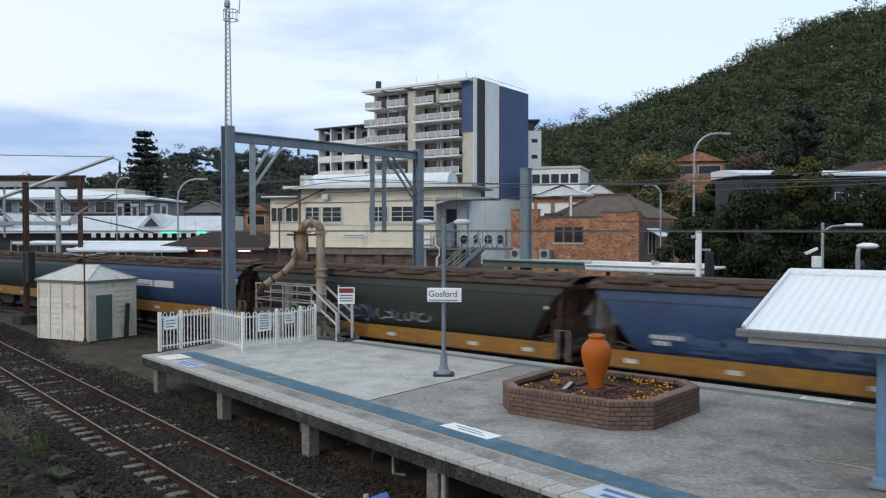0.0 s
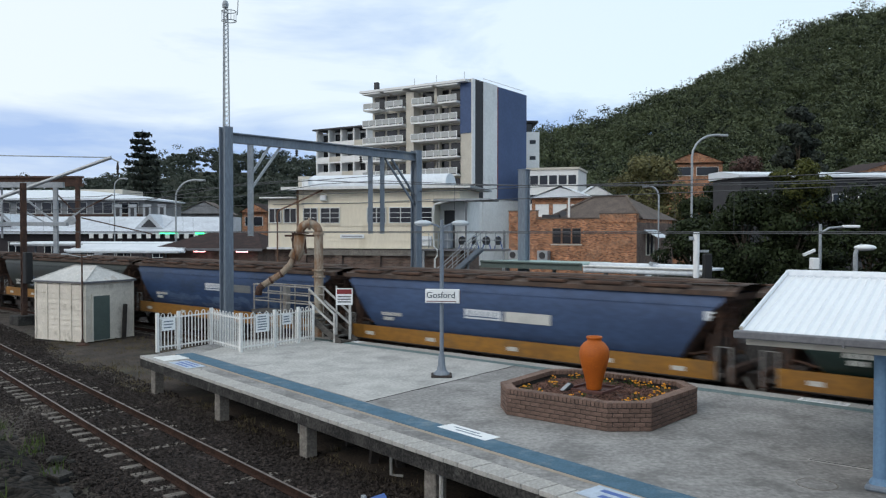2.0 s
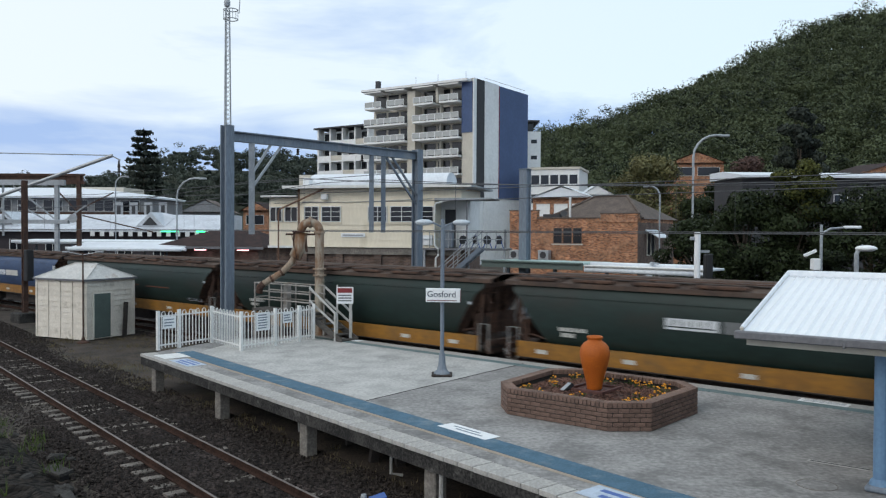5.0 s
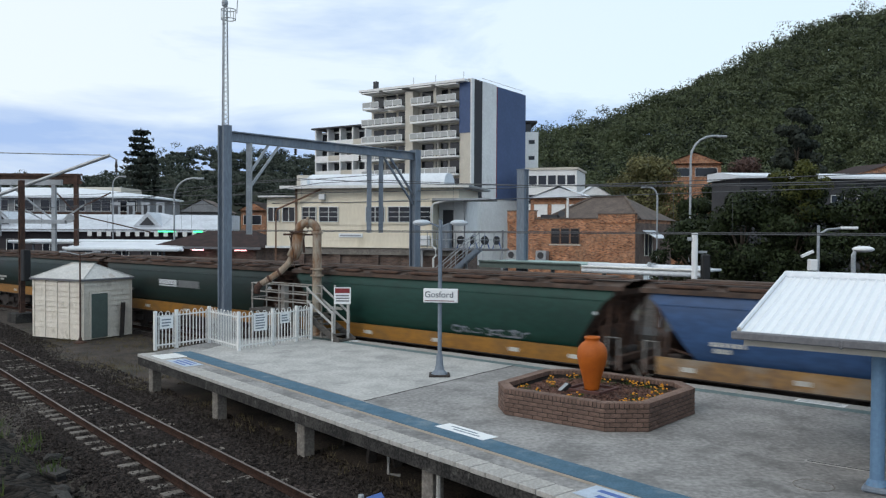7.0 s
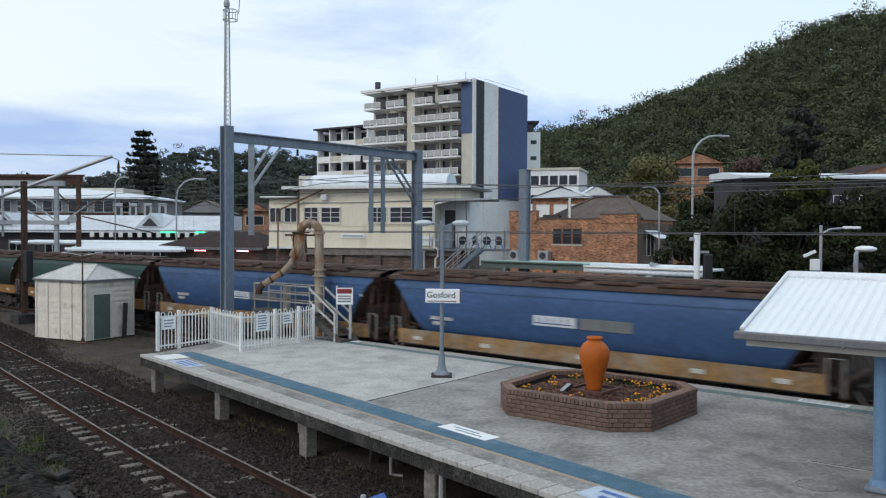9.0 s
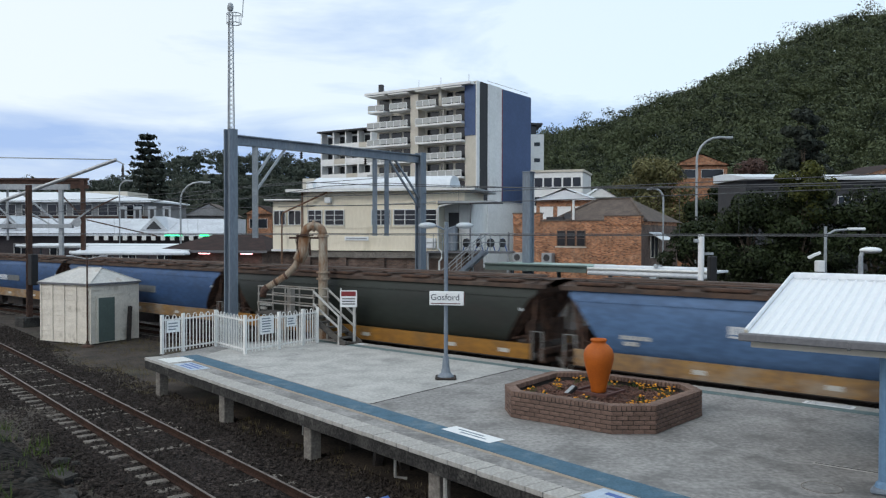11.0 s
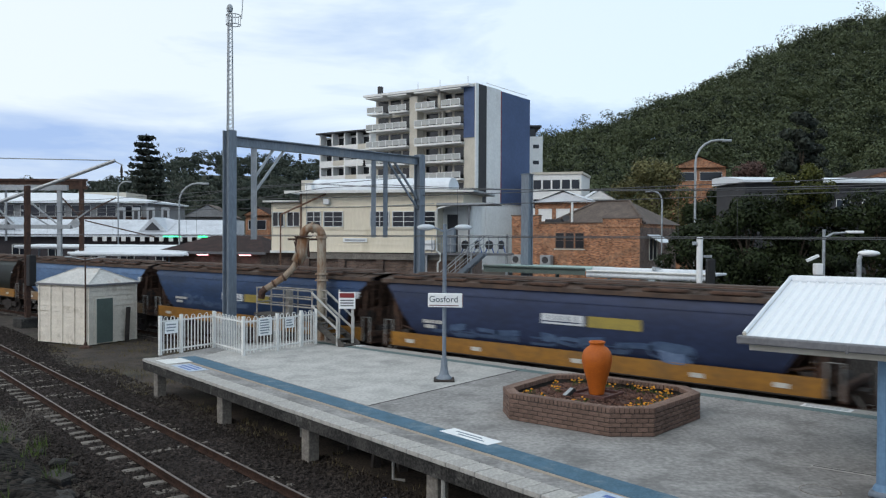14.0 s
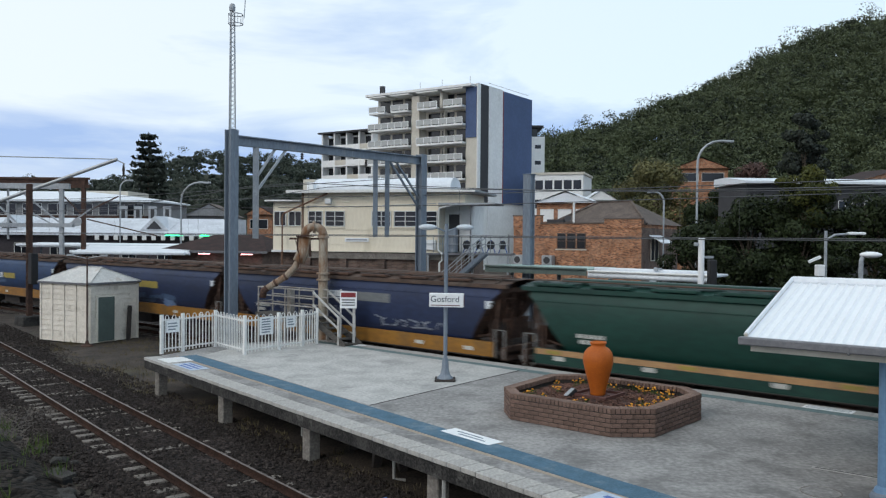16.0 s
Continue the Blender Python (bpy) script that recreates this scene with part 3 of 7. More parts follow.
# ---------------------------------------------------------------- planter
def planter():
    ring = [Vector(p) for p in ((1.42, 19.19, 0), (1.5, 18.35, 0), (3.47, 16.78, 0), (4.40, 16.80, 0), (5.91, 18.52, 0), (5.85, 19.35, 0), (3.75, 21.1, 0), (2.75, 21.05, 0))]
    t = thing("brick_planter", pose(0, 0, 0), "eight-sided brown brick planter with mulch and marigolds", "planter")
    mid = sum(ring, Vector()) / 8
    H = 0.6
    k = len(ring)
    inner = [p + (mid - p).normalized() * 0.27 for p in ring]
    bm = bmesh.new()
    rows = [[bm.verts.new((p.x, p.y, z)) for p in q] for q, z in (
        ([p + (mid - p).normalized() * 0.02 for p in ring], 0), ([p + (mid - p).normalized() * 0.02 for p in ring], H - 0.02),
        ([p + (mid - p).normalized() * 0.24 for p in ring], H - 0.02), ([p + (mid - p).normalized() * 0.24 for p in ring], 0.1))]
    for a, b in zip(rows, rows[1:]):
        for i in range(k):
            bm.faces.new((a[i], a[(i + 1) % k], b[(i + 1) % k], b[i]))
    part("mortar_core", bm, M_MORTAR, t)
    bm = bmesh.new()
    c = bm.verts.new((mid.x, mid.y, H - 0.17))
    edge = []
    for i in range(48):
        f = i / 6
        a, b = inner[int(f) % k], inner[(int(f) + 1) % k]
        p = a.lerp(b, f % 1)
        edge.append(p)
    prev = None
    layers = []
    for q in (1.0, 0.85, 0.65, 0.45, 0.25):
        layers.append([bm.verts.new((mid.x + (p.x - mid.x) * q, mid.y + (p.y - mid.y) * q, H - 0.22 + 0.06 * (1 - q) + 0.03 * noise.noise((p.x * q * 4, p.y * q * 4, 0)))) for p in edge])
    for a, b in zip(layers, layers[1:]):
        for i in range(48):
            bm.faces.new((a[i], a[(i + 1) % 48], b[(i + 1) % 48], b[i]))
    for i in range(48):
        bm.faces.new((layers[-1][i], layers[-1][(i + 1) % 48], c))
    part("mulch", bm, M_SOIL, t, "red-brown bark mulch")
    # bricks: five stretcher courses and a rowlock cap
    shared = {}

    def lay(length, depth, height, m):
        key = (round(length, 2), round(depth, 2), round(height, 3))
        if key not in shared:
            shared[key] = bevelled(-key[0] / 2, key[0] / 2, 0, depth, 0, height, 0.006)
            o = part("brick", shared[key], M_BRICK, t)
            shared[key] = o.data
        else:
            o = new("brick", shared[key])
            o.parent = t
        o.matrix_basis = m

    for i in range(k):
        a, b = ring[i], ring[(i + 1) % k]
        d = b - a
        L = d.length
        ang = math.degrees(math.atan2(d.y, d.x))
        e = d.normalized()
        nb = max(2, round(L / 0.24))
        step = L / nb
        for c_ in range(5):
            z = 0.003 + c_ * 0.096
            off = 0.5 if c_ % 2 else 0.0
            cuts = [0.0] + [(q + off) * step for q in range(nb + 1) if 0 < (q + off) * step < L - 0.01] + [L]
            for x0, x1 in zip(cuts, cuts[1:]):
                if x1 - x0 < 0.05:
                    continue
                p = a + e * (x0 + x1) / 2
                lay(x1 - x0 - 0.014, 0.1, 0.081, pose(p.x, p.y, z, 0, 0, ang) @ pose(0, random.uniform(-0.003, 0.003), 0))
        nc = round(L / 0.098)
        for q in range(nc):
            p = a + e * (q + 0.5) * L / nc
            lay(L / nc - 0.013, 0.25, 0.112, pose(p.x, p.y, 0.485, 0, 0, ang) @ pose(0, random.uniform(-0.004, 0.002), random.uniform(-0.002, 0.003)))
    return mid, inner, H


BLOOM = []      # the one bloom mesh that all flowers share


def flower_plants(mid, inner, H):
    rng = random.Random(5)
    spots = [(0.80, 0.00), (0.72, 0.12), (0.85, 0.20), (0.78, 0.35), (0.62, 0.42), (0.8, 0.47), (0.74, 0.55), (0.86, 0.6),
             (0.7, 0.64), (0.84, 0.68), (0.76, 0.72), (0.62, 0.75), (0.88, 0.78), (0.72, 0.83), (0.8, 0.9), (0.6, 0.95), (0.9, 0.05), (0.55, 0.2),
             (0.86, 0.40), (0.80, 0.385), (0.84, 0.43), (0.78, 0.50), (0.70, 0.70), (0.76, 0.66), (0.82, 0.64)]
    for i, (r, f) in enumerate(spots):
        g = f * 8
        p = inner[int(g) % 8].lerp(inner[(int(g) + 1) % 8], g % 1)
        p = mid + (p - mid) * r
        t = thing("marigold", pose(p.x, p.y, H - 0.20, 0, 0, rng.uniform(0, 360)), "low marigold plant with orange and yellow flowers in mulch", "flower", "marigolds in the planter")
        bm = bmesh.new()
        for _ in range(36):
            a, d, z = rng.uniform(0, 6.28), rng.uniform(0, 0.14), rng.uniform(0.02, 0.13)
            vs = [bm.verts.new((math.cos(a) * d + rng.uniform(-0.03, 0.03), math.sin(a) * d + rng.uniform(-0.03, 0.03), z + rng.uniform(-0.03, 0.03))) for _ in range(3)]
            bm.faces.new(vs)
        part("leaves", bm, M_WEED, t)
        for _ in range(rng.randint(3, 9)):
            a, d = rng.uniform(0, 6.28), rng.uniform(0, 0.13)
            if BLOOM:
                o = new("bloom", BLOOM[0])
                o.parent = t
            else:
                bm = bmesh.new()
                bmesh.ops.create_icosphere(bm, subdivisions=1, radius=1.0, matrix=Matrix.Diagonal((1, 1, 0.6, 1)))
                o = part("bloom", bm, M_FLOWER, t)
                BLOOM.append(o.data)
            k = rng.uniform(0.016, 0.034)
            o.matrix_basis = pose(math.cos(a) * d, math.sin(a) * d, rng.uniform(0.10, 0.17)) @ Matrix.Scale(k, 4)



def pot(mid, H):
    p = Vector((3.62, 19.02, H - 0.18))
    pl = thing("plinth", pose(p.x, p.y, p.z, 0, 0, TURN), "low dark red square plinth set in mulch", "plinth")
    part("block", bevelled(-0.44, 0.44, -0.44, 0.44, -0.16, 0.03, 0.015), M_PLINTH, pl)
    for x0, x1, y0, y1 in ((-0.46, 0.46, -0.46, -0.41), (-0.46, 0.46, 0.41, 0.46), (-0.46, -0.41, -0.41, 0.41), (0.41, 0.46, -0.41, 0.41)):
        part("tray_lip", bevelled(x0, x1, y0, y1, -0.1, 0.09, 0.008), M_PLINTH, pl)
    prof = [(0.15, 0), (0.16, 0.03), (0.175, 0.15), (0.225, 0.34), (0.28, 0.54), (0.315, 0.70), (0.318, 0.80), (0.29, 0.91), (0.23, 0.99),
            (0.165, 1.03), (0.148, 1.055), (0.152, 1.08), (0.172, 1.095), (0.175, 1.12), (0.16, 1.135), (0.135, 1.13), (0.12, 1.05), (0.1, 0.9)]
    ob = part("garden_urn", lathe(prof, 40), M_POT, None, smooth=True)
    ob.matrix_basis = pose(p.x, p.y, p.z + 0.03) @ Matrix.Scale(1.11, 4)
    tagged(ob, "tall orange glazed urn with narrow neck", "urn")
    bx = thing("black_spotlight", pose(p.x - 0.62, p.y - 0.05, H - 0.17, 0, -38, 20), "small tilted black floodlight with pale lens in mulch", "floodlight")
    part("housing", bevelled(-0.16, 0.16, -0.09, 0.09, 0.03, 0.12, 0.012), M_BLACK, bx)
    part("lens", boxes((-0.13, 0.13, -0.07, 0.07, 0.121, 0.126)), M_GALV, bx)


# ---------------------------------------------------------------- station sign, fence
def station_sign():
    t = thing("station_sign", pose(0.02, 23.29, 0), "grey lamp column with white name board and twin lanterns", "station sign")
    bm = boxes((-0.3, 0.3, -0.3, 0.3, 0, 0.06))
    bmesh.ops.bevel(bm, geom=bm.edges[:], offset=0.02, segments=1, affect="EDGES")
    part("base_plate", bm, M_DARKMETAL, t)
    part("flared_base", lathe([(0.24, 0.06), (0.22, 0.1), (0.14, 0.18), (0.105, 0.34), (0.09, 0.6), (0.075, 0.66)], 8), M_STEEL, t)
    part("pole", tubes(0.058, [(0, 0, 0.6), (0, 0, 4.25)], seg=12), M_STEEL, t)
    part("arm", tubes(0.03, [(0, 0, 4.28), (-0.16, 0, 4.36), (-0.34, 0, 4.42)]), M_STEEL, t)
    part("arm", tubes(0.03, [(0, 0, 4.28), (0.16, 0, 4.36), (0.34, 0, 4.42)]), M_STEEL, t)
    part("finial", tubes(0.05, [(0, 0, 4.2), (0, 0, 4.52)]), M_STEEL, t)
    for sx in (-1, 1):
        bm = bmesh.new()
        bmesh.ops.create_uvsphere(bm, u_segments=16, v_segments=8, radius=1, matrix=Matrix.Translation((sx * 0.54, 0, 4.42)) @ Matrix.Diagonal((0.26, 0.15, 0.09, 1)))
        part("lantern", bm, M_LANTERN, t, "white oval lantern", True)
    b = part("name_board", bevelled(-0.5, 0.5, -0.03, 0.07, 2.13, 2.53, 0.015), M_SIGNWHITE, t, "white station name board")
    b.matrix_basis = pose(0.02, -0.15, 0, 0, 0, -10)
    for z in (2.22, 2.44):
        part("clamp", boxes((-0.09, 0.09, 0.071, 0.2, z - 0.02, z + 0.02)), M_GALV, b)
    part("base_bar", boxes((-0.46, 0.40, -0.036, -0.031, 2.17, 2.195)), M_MAROON, b)
    part("end_cap", boxes((0.501, 0.51, -0.02, 0.06, 2.16, 2.5)), M_MAROON, b)
    words("Gosford", 0.25, M_INK, b, pose(-0.04, -0.034, 2.355, 90))


def fence_panel(a, b, name, group):
    """White steel pool-style fence between two points, hooped tops, post at each end."""
    a, b = Vector(a), Vector(b)
    d = b - a
    L = d.length
    t = thing(name, Matrix.Translation(a) @ pose(0, 0, 0, 0, 0, math.degrees(math.atan2(d.y, d.x))), "white painted steel hoop-top fence panel", "fence", group)
    part("post", boxes((-0.05, 0.05, -0.05, 0.05, 0, 1.36)), M_WHITE, t)
    part("bottom_rail", boxes((0.05, L - 0.05, -0.02, 0.02, 0.14, 0.19)), M_WHITE, t)
    part("top_rail", boxes((0.05, L - 0.05, -0.02, 0.02, 1.14, 1.19)), M_WHITE, t)
    k = max(4, round(L / 0.145 / 2) * 2)
    me = me2 = None
    for i in range(1, k):
        x = L * i / k
        if me is None:
            o = part("bar", boxes((-0.014, 0.014, -0.014, 0.014, 0.05, 1.26)), M_WHITE, t)
            me = o.data
        else:
            o = new("bar", me)
            o.parent = t
        o.location = (x, 0, 0)
    for i in range(1, k - 1, 2):
        w = L / k
        pts = [(w / 2 - w / 2 * math.cos(q * math.pi / 6), 0, 1.25 + 0.075 * math.sin(q * math.pi / 6)) for q in range(7)]
        if me2 is None:
            o = part("hoop", tubes(0.013, pts, seg=5), M_WHITE, t)
            me2 = o.data
        else:
            o = new("hoop", me2)
            o.parent = t
        o.location = (L * i / k, 0, 0)
    return t


def fences():
    g = "fence round the platform end"
    A, B, C, D, E_ = (-9.81, 27.92, 0), (-9.3, 28.6, 0), (-8.51, 29.9, 0), (-6.93, 27.92, 0), (-6.01, 29.16, 0)
    G = (-4.91, 31.0, 0)
    f1 = fence_panel(A, B, "fence", g)
    fence_panel(B, C, "fence", g)
    fence_panel(C, D, "fence", g)
    f2 = fence_panel(D, E_, "fence", g)
    f3 = fence_panel(E_, (-5.35, 30.27, 0), "fence", g)
    fence_panel((-5.35, 30.27, 0), G, "fence", g)
    post = part("fence_post", boxes((-0.05, 0.05, -0.05, 0.05, 0, 1.36)), M_WHITE)
    post.matrix_basis = pose(*G)
    tagged(post, "white square steel fence post", "fence post", g)
    for host, x, w, z0, z1, red in ((f1, 0.42, 0.52, 0.72, 1.14, True), (f2, 0.95, 0.62, 0.62, 1.26, False), (f3, 0.62, 0.50, 0.78, 1.16, True)):
        s = thing("warning_sign", host.matrix_basis @ pose(x, -0.035, 0), "white warning notice with small print on the fence", "sign")
        part("plate", boxes((-w / 2, w / 2, -0.008, 0.008, z0, z1)), M_SIGNWHITE, s)
        n_bars = 3 if red else 6
        for q in range(n_bars):
            z = z1 - (q + 1) * (z1 - z0) / (n_bars + 1)
            part("print_bar", boxes((-w * 0.38, w * random.uniform(0.2, 0.38), -0.013, -0.008, z - 0.02, z + 0.02)), M_STEEL, s)


# ---------------------------------------------------------------- shed
def shed():
    """Cream weatherboard lineside hut with a hipped roof."""
    m = pose(-17.11, 38.75, -1.15, 0, 0, 153)
    # local x: along the panelled side, local -y... y runs along the door side
    t = thing("lineside_hut", m, "small cream weatherboard hut with hipped roof and green door", "shed")
    Lx, Ly, H = 3.5, 2.95, 2.84
    part("core", boxes((0.05, Lx - 0.05, -Ly + 0.05, -0.05, 0, H)), M_CREAM_SHED, t)
    nb = 11
    for face, L in (("x", Lx), ("y", Ly)):
        for q in range(nb):
            z = q * H / nb
            bm = bmesh.new()
            if face == "x":
                pr = [(0.0, z), (-0.045, z), (-0.012, z + H / nb + 0.01), (0.0, z + H / nb + 0.01)]
                a = [bm.verts.new((0.0, -y, zz)) for y, zz in pr]
                b = [bm.verts.new((L, -y, zz)) for y, zz in pr]
            else:
                pr = [(0.0, z), (-0.045, z), (-0.012, z + H / nb + 0.01), (0.0, z + H / nb + 0.01)]
                a = [bm.verts.new((y, 0.0, zz)) for y, zz in pr]
                b = [bm.verts.new((y, -L, zz)) for y, zz in pr]
            for k in range(4):
                bm.faces.new((a[k], a[(k + 1) % 4], b[(k + 1) % 4], b[k]))
            bm.faces.new(a)
            bm.faces.new(b[::-1])
            bmesh.ops.recalc_face_normals(bm, faces=bm.faces[:])
            part("weatherboard", bm, M_CREAM_SHED, t)
    for x in (0.06, 0.88, 1.74, 2.6, Lx - 0.06):
        part("batten", boxes((x - 0.05, x + 0.05, 0.03, 0.075, 0, H)), M_CREAM_SHED, t)
    for y in (-0.06, -Ly + 0.06):
        part("batten", boxes((-0.075, -0.03, y - 0.05, y + 0.05, 0, H)), M_CREAM_SHED, t)
    d = part("door", boxes((-0.085, -0.03, -1.42, -0.45, 0.05, 2.2)), M_DOORGREEN, t, "grey-green timber door")
    part("door_frame", boxes((-0.1, -0.03, -0.45, -0.36, 0, 2.3), (-0.1, -0.03, -1.51, -1.42, 0, 2.3), (-0.1, -0.03, -1.42, -0.45, 2.2, 2.3)), M_CREAM_SHED, d)
    bm = bmesh.new()
    e = 0.09
    b0 = [bm.verts.new(p) for p in ((-e, e, H), (Lx + e, e, H), (Lx + e, -Ly - e, H), (-e, -Ly - e, H))]
    b1 = [bm.verts.new((v.co.x, v.co.y, H + 0.08)) for v in b0]
    r = [bm.verts.new((0.95, -Ly / 2, H + 0.78)), bm.verts.new((Lx - 0.95, -Ly / 2, H + 0.78))]
    bm.faces.new(b0)
    for i in range(4):
        bm.faces.new((b0[i], b0[(i + 1) % 4], b1[(i + 1) % 4], b1[i]))
    bm.faces.new((b1[0], b1[1], r[1], r[0]))
    bm.faces.new((b1[1], b1[2], r[1]))
    bm.faces.new((b1[2], b1[3], r[0], r[1]))
    bm.faces.new((b1[3], b1[0], r[0]))
    bmesh.ops.recalc_face_normals(bm, faces=bm.faces[:])
    part("roof", bm, M_SHED_ROOF, t, "weathered pale hipped roof sheet")
    hips = [((-e, e, H + 0.09), (0.95, -Ly / 2, H + 0.79)), ((-e, -Ly - e, H + 0.09), (0.95, -Ly / 2, H + 0.79)), ((Lx + e, e, H + 0.09), (Lx - 0.95, -Ly / 2, H + 0.79)), ((0.95, -Ly / 2, H + 0.79), (Lx - 0.95, -Ly / 2, H + 0.79))]
    part("hip_capping", beams(0.12, 0.03, *hips), M_SHED_ROOF, t)
    part("gutter", beams(0.07, 0.09, ((-e - 0.04, e + 0.04, H + 0.04), (Lx + e, e + 0.04, H + 0.04)), ((-e - 0.04, e + 0.04, H + 0.04), (-e - 0.04, -Ly - e, H + 0.04))), M_GUTTER, t)
    # posts beside it
    p = thing("lineside_lamp_post", pose(-16.9, 38.05, -1.2), "thin rusty post with two small lamp arms on a base plate", "lamp post")
    part("pole", tubes(0.04, [(0, 0, 0), (0, 0, 4.3)]), M_RUST, p)
    part("base", lathe([(0.3, 0.0), (0.28, 0.08), (0.1, 0.15), (0.06, 0.3)], 10), M_RUST, p)
    part("arm", tubes(0.022, [(-0.75, 0, 4.32), (0, 0, 4.18), (0.75, 0, 4.32)]), M_GALV, p)
    for sx in (-0.8, 0.8):
        part("lamp_head", bevelled(sx - 0.16, sx + 0.16, -0.07, 0.07, 4.28, 4.36, 0.02), M_GALV, p)
    q = part("leaning_sleeper", bevelled(-0.1, 0.1, -0.07, 0.07, 0, 1.75, 0.01), M_DARKMETAL)
    q.matrix_basis = pose(-15.95, 40.6, -1.2, 3, 2, 30)
    tagged(q, "dark old timber post standing beside the hut", "post")


def chips(mid, inner, H):
    """Bark chips and a few pale pebbles on the planter bed."""
    rng = np.random.default_rng(8)
    verts = []
    for _ in range(5200):
        g = rng.uniform(0, 8)
        e = inner[int(g) % 8].lerp(inner[(int(g) + 1) % 8], g % 1)
        f = 0.98 * math.sqrt(rng.random())
        p = mid + (e - mid) * f
        z = H - 0.215 + 0.06 * (1 - f) + rng.uniform(0.0, 0.025)
        a, w_, l_ = rng.uniform(0, 6.28), rng.uniform(0.008, 0.02), rng.uniform(0.02, 0.05)
        ca, sa, t1, t2 = math.cos(a), math.sin(a), rng.uniform(-0.02, 0.02), rng.uniform(-0.02, 0.02)
        verts.append([(p.x - ca * l_ - sa * w_, p.y - sa * l_ + ca * w_, z - t1), (p.x + ca * l_ - sa * w_, p.y + sa * l_ + ca * w_, z + t1),
                      (p.x + ca * l_ + sa * w_, p.y + sa * l_ - ca * w_, z + t2), (p.x - ca * l_ + sa * w_, p.y - sa * l_ - ca * w_, z - t2)])
    v = np.array(verts).reshape(-1, 3)
    me = bpy.data.meshes.new("bark_chips")
    me.from_pydata(v.tolist(), [], np.arange(len(v)).reshape(-1, 4).tolist())
    me.materials.append(M_CHIP)
    tagged(new("bark_chips", me), "loose red-brown bark chips in the planter", "bark chips", kind="stuff")


M_CHIP = leafy("bark_chip", (0.05, 0.026, 0.02), (0.20, 0.11, 0.085), 0.9)

ground()
ballast_bed("ballast_near", on_near, -75, 8, 5.7, 8.75, "dark crushed stone bed of the near track", ((6.36, RAIL - 0.20), (6.54, RAIL - 0.165)))
ballast_bed("ballast_far", on_line, -130, 110, -0.3, 8.5, "dark crushed stone bed of the goods tracks")
near_track = railway_track(near_pose(0, 7.22, RAIL), -75, 6, "single track with rusty rails on concrete sleepers", sleepers=(-48, 2))
goods_track = railway_track(line_pose(0, 1.4, RAIL), -330, 330, "goods track with rusty rails beside the platform", sleepers=(-60, 14), pitch=0.65)
far_track = railway_track(line_pose(0, 6.2, RAIL), -200, 150, "second running track beyond the goods train", sleepers=(-50, 14), pitch=0.65)
stones()
platform()
g_mid, g_inner, g_h = planter()
flower_plants(g_mid, g_inner, g_h)
chips(g_mid, g_inner, g_h)
pot(g_mid, g_h)
station_sign()
fences()
shed()
NOTE = "white painted safety notice with illegible print on the platform"
INKROWS = [(0.06, -0.50, 0.30, 0.05), (-0.07, -0.30, 0.5, 0.05)]
p = on_near(-12.55, EDGE + 1.62)
ground_sign("floor_notice", pose(p.x, p.y, 0, 0, 0, TURN2), 1.5, 0.42, M_SIGNWHITE, INKROWS, M_STEEL, NOTE)
p = on_near(-26.2, EDGE + 0.62)
ground_sign("floor_notice", pose(p.x, p.y, 0.002, 0, 0, TURN2), 1.0, 0.85, M_WHITE, [], M_STEEL, "blank pale painted panel at the platform end")
p = on_near(-24.6, EDGE + 0.5)
ground_sign("floor_notice", pose(p.x, p.y, 0.002, 0, 0, TURN2), 1.5, 0.6, M_PALEBLUE, [(0.18, -0.55, 0.45, 0.08), (0.0, -0.6, 0.6, 0.10), (-0.18, -0.4, 0.5, 0.08)], M_SIGNBLUE, "pale blue painted notice with blue print, illegible")
p = on_near(-7.75, EDGE + 0.62)
ground_sign("floor_notice", pose(p.x, p.y, 0.002, 0, 0, TURN2), 1.5, 0.6, M_PALEBLUE, [(0.12, -0.55, 0.45, 0.12), (-0.12, -0.4, 0.5, 0.12)], M_SIGNBLUE, "pale blue painted notice with blue print, illegible")
p = on_line(-7.2, -0.66)
ground_sign("floor_notice", pose(p.x, p.y, 0.002, 0, 0, TURN), 1.3, 0.3, M_SIGNWHITE, [], M_STEEL, "white painted panel by the far platform edge")
p = on_line(9.85, -0.72)
ground_sign("floor_notice", pose(p.x, p.y, 0.004, 0, 0, TURN), 1.15, 0.36, M_SIGNWHITE, [(0.08, -0.5, 0.5, 0.06), (-0.06, -0.5, 0.5, 0.06)], M_GALV, NOTE)


def platform_ironwork():
    d = thing("drain_channel", pose(7.2, 14.38, 0, 0, 0, -37), "dark narrow drain slot in the platform", "drain")
    part("slot", boxes((-0.55, 0.7, -0.03, 0.03, -0.03, 0.003)), M_BLACK, d)
    part("rim", boxes((-0.58, 0.73, -0.05, -0.032, -0.02, 0.005), (-0.58, 0.73, 0.032, 0.05, -0.02, 0.005)), M_CONC2, d)
    for x, y in ((6.22, 13.27),):
        c = thing("manhole_cover", pose(x, y, 0), "round concrete-filled cover flush with the platform", "manhole cover")
        part("rim", lathe([(0.31, -0.02), (0.31, 0.002), (0.325, 0.002), (0.325, -0.02)], 32), M_PIER, c)
        part("lid", lathe([(0.30, -0.02), (0.30, 0.001)], 24), M_CONC, c)


platform_ironwork()


